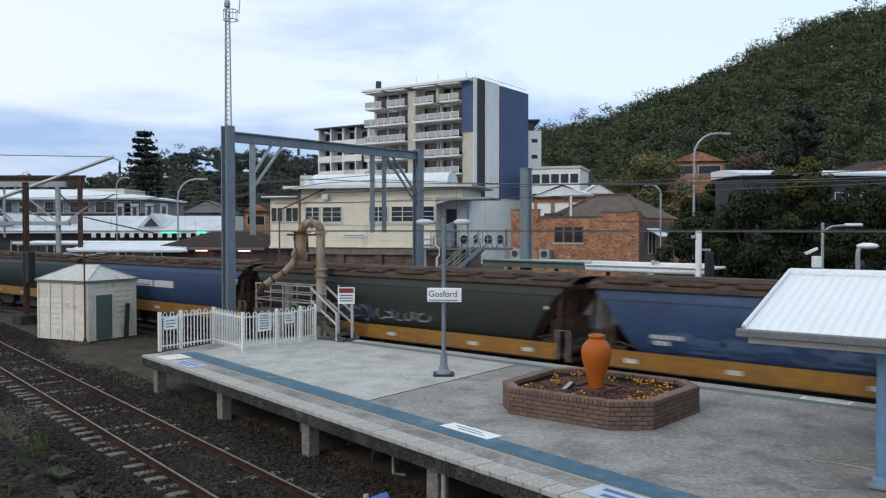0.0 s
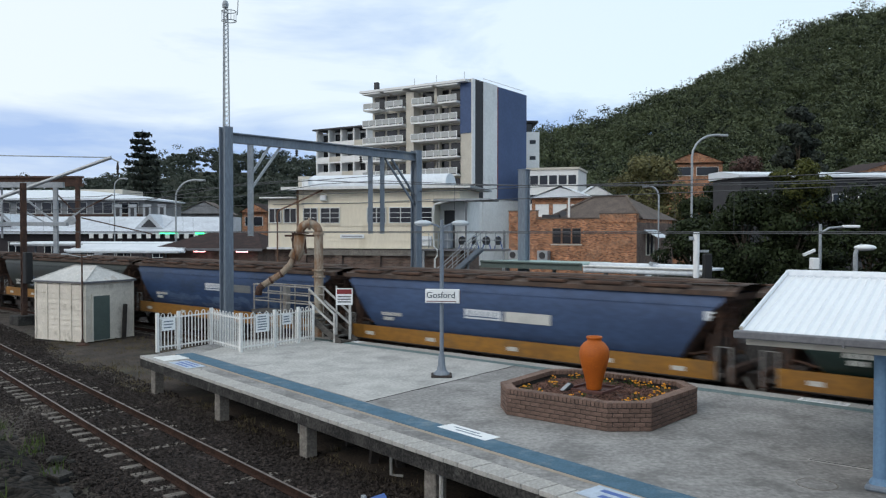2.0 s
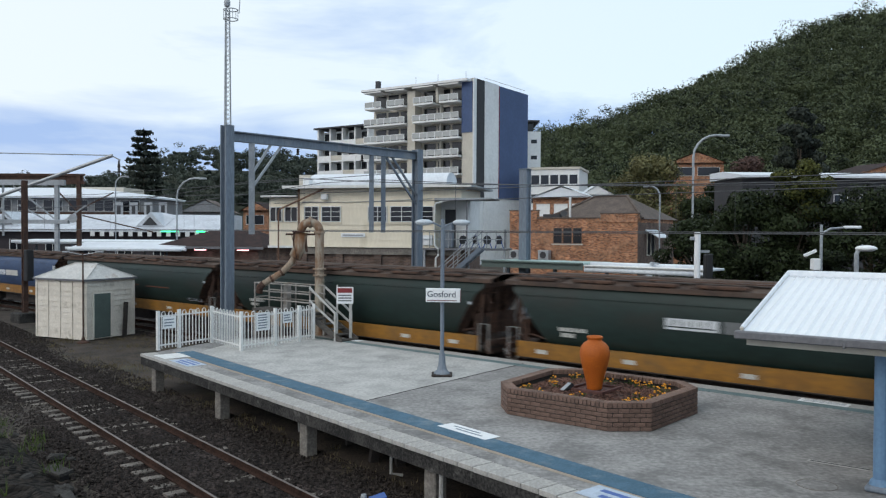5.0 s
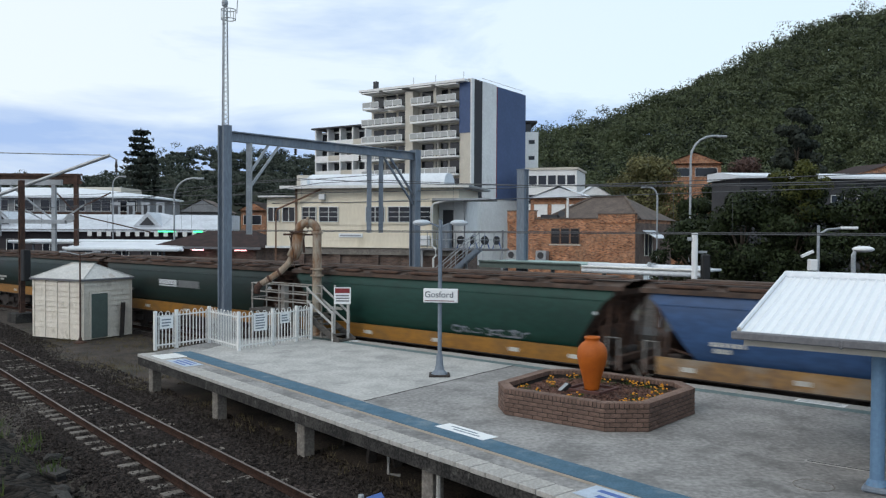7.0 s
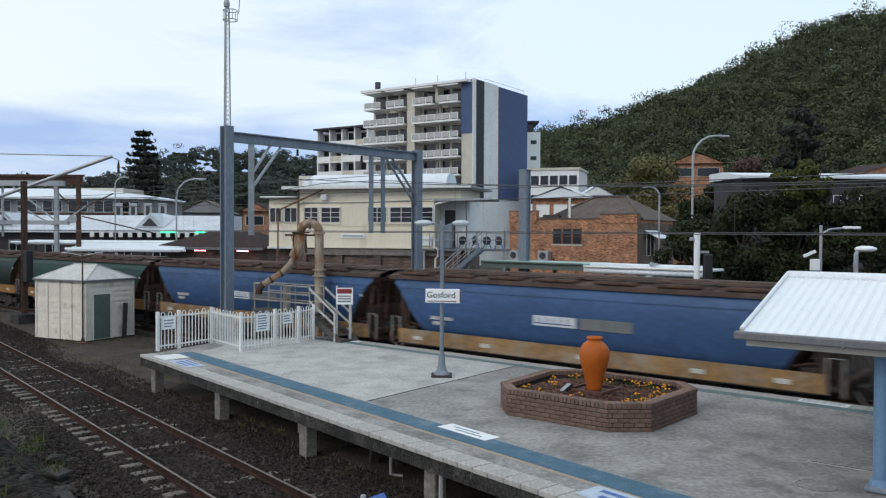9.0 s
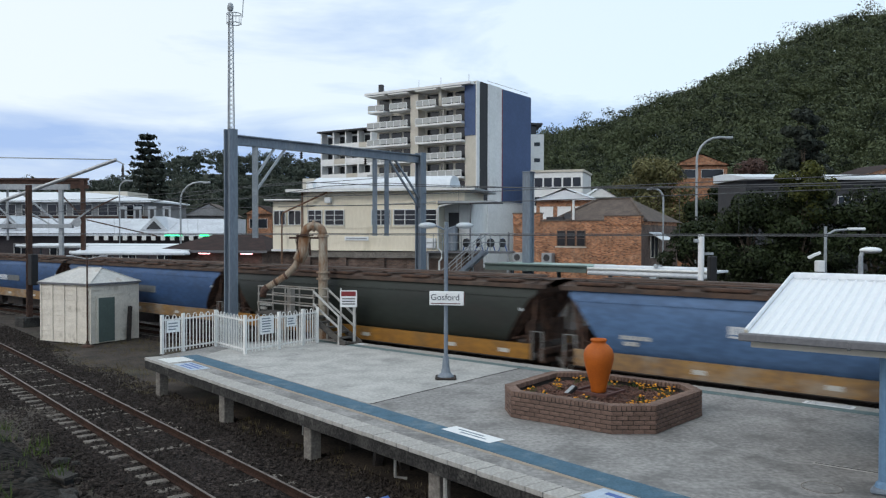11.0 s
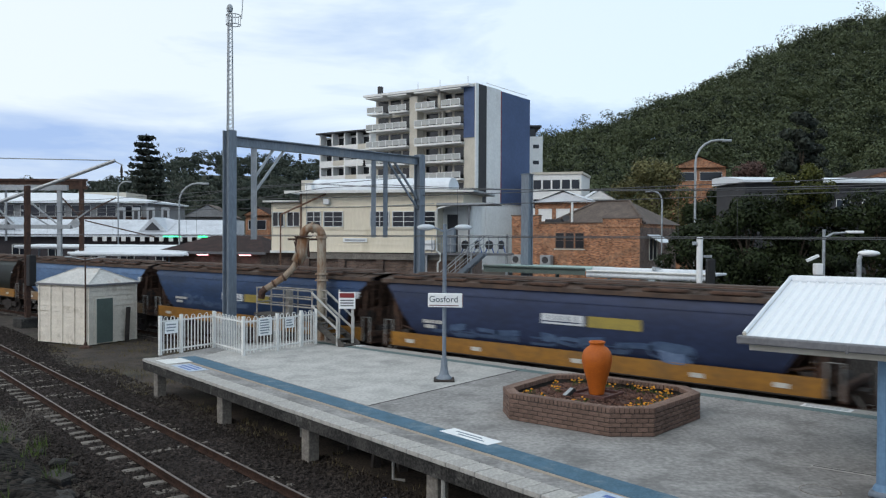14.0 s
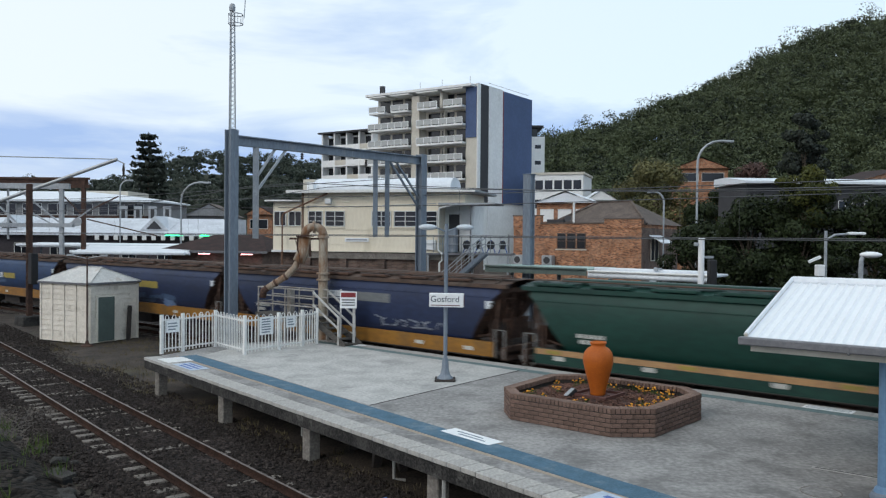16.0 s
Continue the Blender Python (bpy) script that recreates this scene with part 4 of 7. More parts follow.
def bank():
    """Rough earth and rubble bank on the near side of the track, with weeds."""
    bm = bmesh.new()
    rows = []
    for i in range(57):
        s = -30 + 0.5 * i
        row = []
        for j in range(17):
            o = -2.5 + 0.46 * j
            f = min(1, max(0, (4.9 - o) / 0.9)) if j < 16 else 0
            z = GROUND - 0.12 + f * (0.42 + 0.25 * noise.noise((s * 0.35, o * 0.35, 5))) + 0.16 * noise.noise((s * 1.6, o * 1.6, 1)) * f
            row.append(bm.verts.new(on_near(s, o, z)))
        rows.append(row)
    for a, b in zip(rows, rows[1:]):
        for j in range(16):
            bm.faces.new((a[j], b[j], b[j + 1], a[j + 1]))
    bmesh.ops.recalc_face_normals(bm, faces=bm.faces[:])
    tagged(part("earth_bank", bm, M_BANK), "dark rough earth bank beside the track", "bank", kind="structure")
    rng = random.Random(9)
    for q in range(9):
        bm = bmesh.new()
        bmesh.ops.create_icosphere(bm, subdivisions=2, radius=1)
        for v in bm.verts:
            v.co *= 1 + 0.5 * noise.noise(v.co * 1.6 + Vector((q * 3.1, 0, 0)))
        r = rng.uniform(0.07, 0.17)
        p = on_near(-20.5 + rng.uniform(-3, 5), rng.uniform(4.0, 5.3), GROUND + 0.14)
        ob = part("rubble_block", bm, M_ROCK)
        ob.matrix_basis = pose(p.x, p.y, p.z, 0, 0, rng.uniform(0, 180)) @ Matrix.Diagonal((r * 1.5, r, r * 0.6, 1))
        tagged(ob, "small dark broken stone on the earth bank", "rubble", "rubble on the bank")
    for s, o, z, turn, tilt, L, w in ((-18.6, 4.66, 0.20, 12, 9, 0.75, 0.3), (-16.9, 4.4, 0.16, -4, -8, 1.3, 0.22)):
        p = on_near(s, o, GROUND + z)
        t = thing("cable_trough_lid", pose(p.x, p.y, p.z, tilt, 0, TURN2 + turn), "broken dark concrete cable trough lid lying askew in earth", "trough lid", "trough lids on the bank")
        bm = boxes((-L / 2, L / 2, -w / 2, w / 2, -0.07, 0.0))
        bmesh.ops.subdivide_edges(bm, edges=bm.edges[:], cuts=3)
        for v in bm.verts:
            v.co += 0.03 * Vector((noise.noise(v.co * 4 + Vector((s, 0, 0))), noise.noise(v.co * 4 + Vector((0, s, 0))), 0.5 * noise.noise(v.co * 6)))
        part("lid", bm, M_ROCK, t)
        part("underside_block", boxes((-L / 2 + 0.1, L / 2 - 0.1, -w / 2 + 0.05, w / 2 - 0.05, -0.4, -0.075)), M_BLACK, t)


bank()


def grass(name, spots, material, label, seed):
    rng = np.random.default_rng(seed)
    verts = []
    for (x, y, z, r, count, h) in spots:
        for _ in range(count):
            a, d = rng.uniform(0, 6.28), r * rng.random() ** 0.6
            px_, py_ = x + d * math.cos(a), y + d * math.sin(a)
            l = h * rng.uniform(0.4, 1.1)
            b = rng.uniform(0, 6.28)
            w = 0.012
            tip = (px_ + rng.normal() * 0.35 * l, py_ + rng.normal() * 0.35 * l, z + l)
            ca, sa = math.cos(b) * w, math.sin(b) * w
            verts.append(((px_ - ca, py_ - sa, z - 0.03), (px_ + ca, py_ + sa, z - 0.03), tip))
    v = np.array(verts).reshape(-1, 3)
    me = bpy.data.meshes.new(name)
    me.from_pydata(v.tolist(), [], np.arange(len(v)).reshape(-1, 3).tolist())
    me.materials.append(material)
    tagged(new(name, me), label, "grass", kind="stuff")


g_rng = random.Random(4)
dry = []
for _ in range(240):
    s, o = g_rng.uniform(-42, -27), g_rng.uniform(9.2, 15)
    q = on_near(s, o, GROUND)
    dry.append((q.x, q.y, q.z, g_rng.uniform(0.2, 0.7), 26, g_rng.uniform(0.06, 0.2)))
for _ in range(60):
    q = on_near(g_rng.uniform(-26, -10), g_rng.uniform(9.6, 10.6), GROUND)
    dry.append((q.x, q.y, q.z, g_rng.uniform(0.1, 0.4), 14, g_rng.uniform(0.06, 0.2)))
M_DRYGRASS = leafy("dry_grass", (0.07, 0.055, 0.03), (0.17, 0.14, 0.075))
grass("dry_grass", dry, M_DRYGRASS, "patchy dry grass and weeds on gravel", 1)
wet = []
for s, o in ((-20.6, 4.6), (-21.4, 4.9), (-19.4, 3.9), (-22.5, 4.3), (-18.6, 4.6), (-23.8, 4.6), (-17.6, 3.2)):
    q = on_near(s, o, GROUND + 0.2)
    wet.append((q.x, q.y, q.z, 0.3, 26, 0.34))
grass("green_weeds", wet, M_WEED, "green weeds on the earth bank", 2)


def under_platform():
    """Pipes, a pale marker and old timbers in the dark below the platform edge."""
    for s, o, h in ((-18.3, EDGE + 0.9, 0.75), (-14.0, EDGE + 0.7, 0.8)):
        q = on_near(s, o, GROUND)
        t = thing("drain_pipe", pose(q.x, q.y, q.z), "thin pale drain pipe below the platform", "pipe", "pipes below the platform")
        part("pipe", tubes(0.035, [(0, 0, 0.95), (0, 0, 0.95 - h), (0.25, 0.05, 0.9 - h)]), M_OLDPIPE, t)
    t = thing("lineside_marker", pose(-1.45, 15.12, GROUND, 0, 0, 15), "low grey post with small blue plate beside the track", "marker")
    part("post", lathe([(0.06, 0), (0.06, 0.36), (0.05, 0.4)], 10), M_GALV, t)
    part("plate", beams(0.3, 0.02, ((0.12, 0, 0.28), (0.42, 0, 0.36))), M_SIGNBLUE, t, "small blue plate")
    q = on_near(-11.6, EDGE + 0.12, 0)
    t = thing("cable_marker", pose(q.x, q.y, 0, 0, 0, TURN2), "pale pipe with white marker tag at the slab edge", "marker")
    part("pipe", tubes(0.045, [(0, 0, -0.3), (0, 0, GROUND)]), M_OLDPIPE, t)
    part("tag", bevelled(-0.09, 0.09, -0.07, 0.02, -1.12, -0.95, 0.01), M_SIGNWHITE, t)
    for s, o, a in ((-15.4, EDGE + 1.2, 8), (-14.7, EDGE + 1.5, -14), (-17.0, EDGE + 1.6, 5)):
        q = on_near(s, o, GROUND - 0.1)
        b = part("old_timber", bevelled(-0.1, 0.1, -0.1, 0.1, 0, 1.05, 0.01), M_DARKMETAL)
        b.matrix_basis = pose(q.x, q.y, q.z, a, a / 2, 20)
        tagged(b, "dark old timber prop under the platform", "timber", "timbers under the platform")


M_OLDPIPE = surface("grimy_white_pipe", (0.42, 0.41, 0.39), (0.3, 0.29, 0.27), 0.7, 4.0)
under_platform()


# ---------------------------------------------------------------- goods train
def paint(name, c, grime, amount):
    return surface(name, c, tuple(x * 0.72 for x in c), 0.5, 0.7, 0.0, fine=7, stain=grime, amount=amount, stain_scale=0.5, stretch=(0.55, 1, 1.5), spec=0.35)


DIRT = (0.045, 0.04, 0.035)
P_BLUE = paint("blue_wagon_paint", (0.026, 0.056, 0.132), (0.017, 0.032, 0.064), 0.45)
P_SKY = paint("faded_blue_wagon_paint", (0.085, 0.16, 0.30), (0.05, 0.09, 0.17), 0.4)
P_STEELBLUE = paint("grey_blue_wagon_paint", (0.046, 0.080, 0.165), (0.028, 0.046, 0.10), 0.4)
P_MID = paint("mid_blue_wagon_paint", (0.040, 0.092, 0.212), (0.028, 0.055, 0.115), 0.35)
P_NAVY = paint("dark_blue_wagon_paint", (0.021, 0.033, 0.082), (0.015, 0.021, 0.045), 0.45)
P_GREEN = paint("dark_green_wagon_paint", (0.012, 0.027, 0.023), (0.02, 0.021, 0.017), 0.5)
P_EMERALD = paint("green_wagon_paint", (0.009, 0.048, 0.036), (0.009, 0.032, 0.026), 0.4)
P_OLIVE = paint("grimy_olive_wagon_paint", (0.022, 0.027, 0.022), (0.026, 0.023, 0.02), 0.5)
P_YELLOW = surface("yellow_sill_paint", (0.30, 0.135, 0.015), (0.21, 0.095, 0.015), 0.6, 1.2, fine=6, stain=(0.13, 0.075, 0.03), amount=0.45, stain_scale=1.1, stretch=(0.5, 1, 1))
P_YELLOW_WORN = surface("weathered_yellow_sill", (0.30, 0.17, 0.06), (0.18, 0.11, 0.06), 0.75, 1.2, fine=6, stain=(0.30, 0.26, 0.21), amount=0.55, stain_scale=1.4, stretch=(0.5, 1, 1))
P_RUSTROOF = surface("rusty_wagon_roof", (0.10, 0.062, 0.045), (0.05, 0.036, 0.03), 0.9, 1.6, 0.2, fine=5, stain=(0.15, 0.12, 0.10), amount=0.35, stain_scale=0.9)
P_RUSTEND = surface("rusty_wagon_end", (0.115, 0.062, 0.042), (0.05, 0.03, 0.023), 0.9, 1.6, 0.2, fine=5)
P_TAG = surface("pale_graffiti_paint", (0.30, 0.32, 0.36), (0.17, 0.19, 0.23), 0.6, 2.0)
P_TAGBLUE = surface("blue_graffiti_paint", (0.072, 0.115, 0.20), (0.04, 0.07, 0.14), 0.6, 1.0)
P_TAGDARK = surface("dark_blue_graffiti_paint", (0.03, 0.055, 0.10), (0.05, 0.07, 0.10), 0.6, 2.0)
P_RUSTRED = surface("red_rust", (0.16, 0.055, 0.03), (0.09, 0.035, 0.022), 0.8, 2.0)
P_PLATE = surface("pale_plate", (0.55, 0.54, 0.50), (0.42, 0.41, 0.38), 0.6, 4.0)
P_DULLPLATE = surface("dull_plate", (0.16, 0.17, 0.17), (0.12, 0.125, 0.13), 0.7, 3.0)
P_HANDRAIL = surface("grey_handrail_paint", (0.34, 0.33, 0.31), (0.2, 0.19, 0.18), 0.6, 4.0)
P_GOLDPLATE = surface("yellow_plate", (0.34, 0.26, 0.05), (0.24, 0.19, 0.05), 0.7, 3.0)
P_LOGO = surface("white_logo_paint", (0.62, 0.64, 0.66), (0.48, 0.50, 0.52), 0.6, 3.0)

P_BUFF = surface("buff_stripe_paint", (0.42, 0.24, 0.11), (0.30, 0.17, 0.08), 0.6, 1.5, stain=(0.2, 0.12, 0.06), amount=0.3, stain_scale=1.0)

# cross-section of a hopper's near side: metres in from the side, height over the rails
SIDE = ((0.26, 1.50), (0.12, 1.75), (0.03, 2.15), (0.0, 2.6), (0.015, 2.95), (0.07, 3.2), (0.16, 3.36))


def hopper_wagon(s0, s1, body, sill, label, logo=None, tags=(), roof=None):
    """Bogie grain hopper between two coupling points. Local x along the train, y across, z = 0 on the rails."""
    L = s1 - s0
    c = (s0 + s1) / 2
    roof = roof or P_RUSTROOF
    w = thing("hopper_wagon", line_pose(c, 1.4, RAIL), label, "railway wagon", "wagons of the goods train")
    h = L / 2
    W = 1.4
    top, bot = h - 0.62, h - 1.95
    z0, z1 = SIDE[0][1], SIDE[-1][1]

    def end_of(z):
        """Half length of the body at a height: sloping end below, upright band on top."""
        return top if z > 3.0 else bot + (top - 0.3 - bot) * (z - z0) / (2.95 - z0)

    bm = bmesh.new()
    stations = 13
    for sy in (-1, 1):
        rows = []
        for inset, z in SIDE:
            e = end_of(z)
            rows.append([bm.verts.new((-e + 2 * e * i / (stations - 1), sy * (W - inset), z)) for i in range(stations)])
        for a, b in zip(rows, rows[1:]):
            for i in range(stations - 1):
                f = (a[i], a[i + 1], b[i + 1], b[i])
                bm.faces.new(f if sy < 0 else f[::-1])
    part("body", bm, body, w, smooth=True)
    # sloping end sheets
    for ex in (-1, 1):
        bm = bmesh.new()
        a = []
        for inset, z in SIDE:
            e = end_of(z)
            a.append((bm.verts.new((ex * (e - 0.01), -(W - inset) + 0.005, z)), bm.verts.new((ex * (e - 0.01), W - inset - 0.005, z))))
        for p, q in zip(a, a[1:]):
            bm.faces.new((p[0], p[1], q[1], q[0]))
        part("end_sheet", bm, P_RUSTEND, w, "dark rusty sloping end sheet")
        # added panel keeps the gap below the slope dark, in place of machinery
        part("gap_panel", boxes((*sorted((ex * (h - 1.12), ex * (h - 1.06))), -1.15, 1.15, 1.22, 2.25)), P_RUSTEND, w, "dark rusty panel added to close the coupling gap")
        part("end_stanchion", beams(0.08, 0.08, *(((ex * (h - 1.0), y, 1.2), (ex * (h - 0.72), y, 3.4)) for y in (-1.1, -0.3, 0.3, 1.1))), P_RUSTEND, w)
        part("end_rib", beams(0.09, 0.09, *(((ex * (bot + 0.04), y, z0), (ex * (top - 0.26), y, 2.95)) for y in (-0.85, 0, 0.85))), P_RUSTEND, w)
    # lip, roof, hatches and walkway
    part("top_chord", boxes((-h + 0.3, h - 0.3, -W + 0.06, -W + 0.20, 3.36, 3.50)), roof, w, "rusty top chord")
    part("top_chord", boxes((-h + 0.3, h - 0.3, W - 0.20, W - 0.06, 3.36, 3.50)), roof, w)
    bm = bmesh.new()
    ring = ((-W + 0.10, 3.48), (-0.75, 3.62), (0, 3.65), (0.75, 3.62), (W - 0.10, 3.48))
    a = [bm.verts.new((-h + 0.3, y, z)) for y, z in ring]
    b = [bm.verts.new((h - 0.3, y, z)) for y, z in ring]
    for k in range(4):
        bm.faces.new((a[k], b[k], b[k + 1], a[k + 1]))
    part("roof", bm, roof, w, "rusty sheet roof")
    for x in np.arange(-h + 0.9, h - 0.6, 1.47):
        part("roof_rib", beams(0.07, 0.06, ((x, -W + 0.10, 3.51), (x, -0.7, 3.65))), roof, w)
    part("hatch_cover", bevelled(-h + 1.2, h - 1.2, -0.32, 0.32, 3.63, 3.74, 0.03), roof, w)
    for x in np.arange(-h + 1.5, h - 1.0, 2.05):
        part("roof_hatch", bevelled(x - 0.7, x + 0.7, -1.28, -1.0, 3.53, 3.63, 0.02), P_RUSTEND if roof is P_RUSTROOF else roof, w, "dark roof hatch")
    part("side_crease", boxes((-top + 0.25, top - 0.25, -W + 0.015, -W + 0.06, 3.03, 3.06)), body, w)
    part("walkway", boxes((-h + 0.35, h - 0.35, -0.95, -0.62, 3.68, 3.71)), P_RUSTEND, w, "grating roof walkway")
    # sill
    part("sill", boxes((-h + 0.85, h - 0.85, -W + 0.02, -W + 0.14, 1.03, 1.53)), sill, w, "yellow-painted side sill")
    part("sill_flange", boxes((-h + 1.0, h - 1.0, -W - 0.02, -W + 0.14, 1.0, 1.028)), M_DARKMETAL, w)
    part("far_sill", boxes((-h + 1.0, h - 1.0, W - 0.14, W - 0.02, 1.03, 1.53)), sill, w)
    part("centre_sill", boxes((-h + 0.1, h - 0.1, -0.3, 0.3, 0.75, 1.15)), M_DARKMETAL, w)
    for x in (-3.4, 0, 3.4):
        part("hopper_chute", boxes((x - 1.2, x + 1.2, -0.9, 0.9, 0.45, 1.45)), M_DARKMETAL, w)
    for ex in (-1, 1):
        part("end_platform", boxes((min(ex * (h - 1.0), ex * (h - 0.35)), max(ex * (h - 1.0), ex * (h - 0.35)), -W + 0.15, W - 0.15, 1.1, 1.22)), M_DARKMETAL, w)
        part("headstock", boxes((min(ex * (h - 0.5), ex * (h - 0.35)), max(ex * (h - 0.5), ex * (h - 0.35)), -W + 0.1, W - 0.1, 0.95, 1.4)), P_RUSTEND, w)
        part("coupler", boxes((min(ex * (h - 0.4), ex * h), max(ex * (h - 0.4), ex * h), -0.12, 0.12, 0.8, 1.05)), M_DARKMETAL, w)
        x = ex * (h - 0.62)
        part("handrail", tubes(0.03, [(x - 0.2, -W + 0.12, 1.0), (x - 0.2, -W + 0.12, 1.95), (x + 0.2, -W + 0.12, 1.95), (x + 0.2, -W + 0.12, 1.0)]), P_HANDRAIL, w, "grey tubular handrail")
        part("end_ladder", beams(0.035, 0.035, ((x, -0.5, 1.3), (x, -0.5, 3.5)), ((x, -0.95, 1.3), (x, -0.95, 3.5)), *(((x, -0.5, z), (x, -0.95, z)) for z in (1.6, 1.95, 2.3, 2.65, 3.0, 3.3))), P_RUSTEND, w)
        part("brake_wheel", lathe([(0.24, 0), (0.26, 0.02), (0.24, 0.04)], 14), M_DARKMETAL, w).matrix_basis = pose(ex * (h - 0.75), -0.9, 1.95, 0, 90, 0)
        part("air_cylinder", tubes(0.16, [(ex * (h - 0.7), -0.55, 1.42), (ex * (h - 0.7), 0.35, 1.42)], seg=10), M_DARKMETAL, w)
        part("brake_hose", tubes(0.035, [(ex * (h - 0.35), -0.45, 1.05), (ex * (h - 0.15), -0.47, 0.75), (ex * h, -0.45, 0.6)], seg=6), P_HANDRAIL, w, "pale rubber brake hose")
        part("brake_rigging", tubes(0.03, [(ex * (h - 1.75), -1.05, 1.62), (ex * (h - 1.2), -1.05, 1.75), (ex * (h - 0.9), -0.9, 1.5)], seg=6), P_RUSTEND, w)
        part("valve_box", bevelled(*sorted((ex * (h - 1.5), ex * (h - 1.15))), -1.15, -0.75, 1.24, 1.62, 0.02), M_DARKMETAL, w)
        # bogie
        bg = part("bogie", boxes((-1.15, 1.15, -1.02, -0.88, 0.38, 0.66), (-1.15, 1.15, 0.88, 1.02, 0.38, 0.66), (-0.35, 0.35, -1.0, 1.0, 0.42, 0.75), (-0.42, 0.42, -1.05, -0.86, 0.25, 0.8)), M_DARKMETAL, w, "grimy cast bogie frame")
        bg.location = (ex * (h - 2.6), 0, 0)
        for bx in (-0.85, 0.85):
            for by in (-0.76, 0.76):
                part("wheel", lathe([(0.1, -0.07), (0.42, -0.07), (0.46, -0.06), (0.47, 0.07), (0.42, 0.07), (0.38, 0.03), (0.12, 0.03)], 24), M_DARKMETAL, bg, "steel wheel").matrix_basis = pose(bx, by, 0.455, 90)
            part("axle", tubes(0.08, [(bx, -0.7, 0.455), (bx, 0.7, 0.455)], seg=8), M_DARKMETAL, bg)
    # small plates on the sill
    for x in (-h + 1.8, -h + 4.9, 0.4, h - 4.2, h - 1.9):
        part("sill_plate", boxes((x - 0.2, x + 0.2, -W + 0.008, -W + 0.02, 1.18, 1.31)), P_PLATE, w, "small pale plate")
    # number panel at the leading end, plain bars
    for x, z, count in ((-bot + 0.5, 1.98, 6), (-bot + 0.6, 1.80, 3)):
        for q in range(count):
            part("number_bar", boxes((x + 0.17 * q, x + 0.17 * q + 0.11, -W + 0.02, -W + 0.075, z, z + 0.12)), P_PLATE, w)
    part("end_mark", boxes((top - 0.52, top - 0.36, -W + 0.0, -W + 0.06, 2.66, 2.92), (top - 0.36, top - 0.26, -W + 0.0, -W + 0.06, 2.86, 2.92), (top - 0.36, top - 0.30, -W + 0.0, -W + 0.06, 2.74, 2.80)) if body in (P_NAVY, P_BLUE, P_SKY, P_STEELBLUE) else boxes((top - 0.6, top - 0.5, -W + 0.0, -W + 0.04, 2.6, 2.7)), P_LOGO, w, "small pale mark near the end")
    if logo:
        x, zc, kind = logo
        part("logo_plate", boxes((x, x + 1.55, -W - 0.006, -W + 0.03, zc - 0.16, zc + 0.16)), P_LOGO, w, "plain white name panel")
        part("logo_stripe", boxes((x + 0.05, x + 1.45, -W - 0.010, -W - 0.005, zc - 0.10, zc - 0.06)), body, w)
        for q in range(5):
            part("logo_gap", boxes((x + 0.22 + q * 0.26, x + 0.27 + q * 0.26, -W - 0.010, -W - 0.005, zc - 0.04, zc + 0.12)), body, w)
        part("side_panel", boxes((x + 1.7, x + 3.5, -W - 0.004, -W + 0.03, zc - 0.17, zc + 0.17)), {"dull": P_DULLPLATE, "gold": P_GOLDPLATE, "pale": P_PLATE}[kind], w)
    for kind, x, zc, width, height, count, seed in tags:
        graffiti(w, kind, x, zc, width, height, count, seed, W)
    return w


def graffiti(w, kind, x, zc, width, height, count, seed, W):
    """Sprayed loops and strokes, each a ribbon of paint just proud of the panel."""
    rng = random.Random(seed)
    mt = {"tag": P_TAG, "hoops": P_TAG, "blue": P_TAGBLUE, "dark": P_TAGDARK}[kind]
    for q in range(count):
        cx = x + width * (q + 0.5) / count
        rx, rz = width / count * rng.uniform(0.3, 0.75), height / 2 * rng.uniform(0.5, 1.0)
        a0, a1 = rng.uniform(0, 6.28), rng.uniform(2.5, 6.0)
        th = rng.uniform(0.04, 0.075) if kind in ("tag", "hoops") else rng.uniform(0.12, 0.3)
        skew = rng.uniform(-0.5, 0.5)
        if kind == "hoops":
            # tall rounded outlines side by side, open at the foot
            rx, rz, a0, a1, skew = width / count * 0.48, height * rng.uniform(0.85, 1.0), -0.25, 3.64, rng.uniform(-0.1, 0.1)
        bm = bmesh.new()
        prev = None
        for k in range(19):
            a = a0 + a1 * k / 18
            dz = rz * math.sin(a) * (1 + 0.25 * math.sin(2.3 * a))
            px_, pz = cx + rx * math.cos(a) + skew * dz + 0.12 * k / 18, zc + dz
            tx, tz = -rx * math.sin(a) + 0.1, rz * math.cos(a)
            ln = math.hypot(tx, tz) or 1.0
            nx, nz = -tz / ln * th / 2, tx / ln * th / 2
            row = []
            for sg in (1, -1):
                z = pz + sg * nz
                inset = float(np.interp(z, [h for _, h in SIDE], [i for i, _ in SIDE])) if z > 1.54 else 0.02
                row.append(bm.verts.new((px_ + sg * nx, -W + inset - 0.012, z)))
            if prev:
                bm.faces.new((prev[0], prev[1], row[1], row[0]))
            prev = row
        part("graffiti_stroke", bm, mt, w)


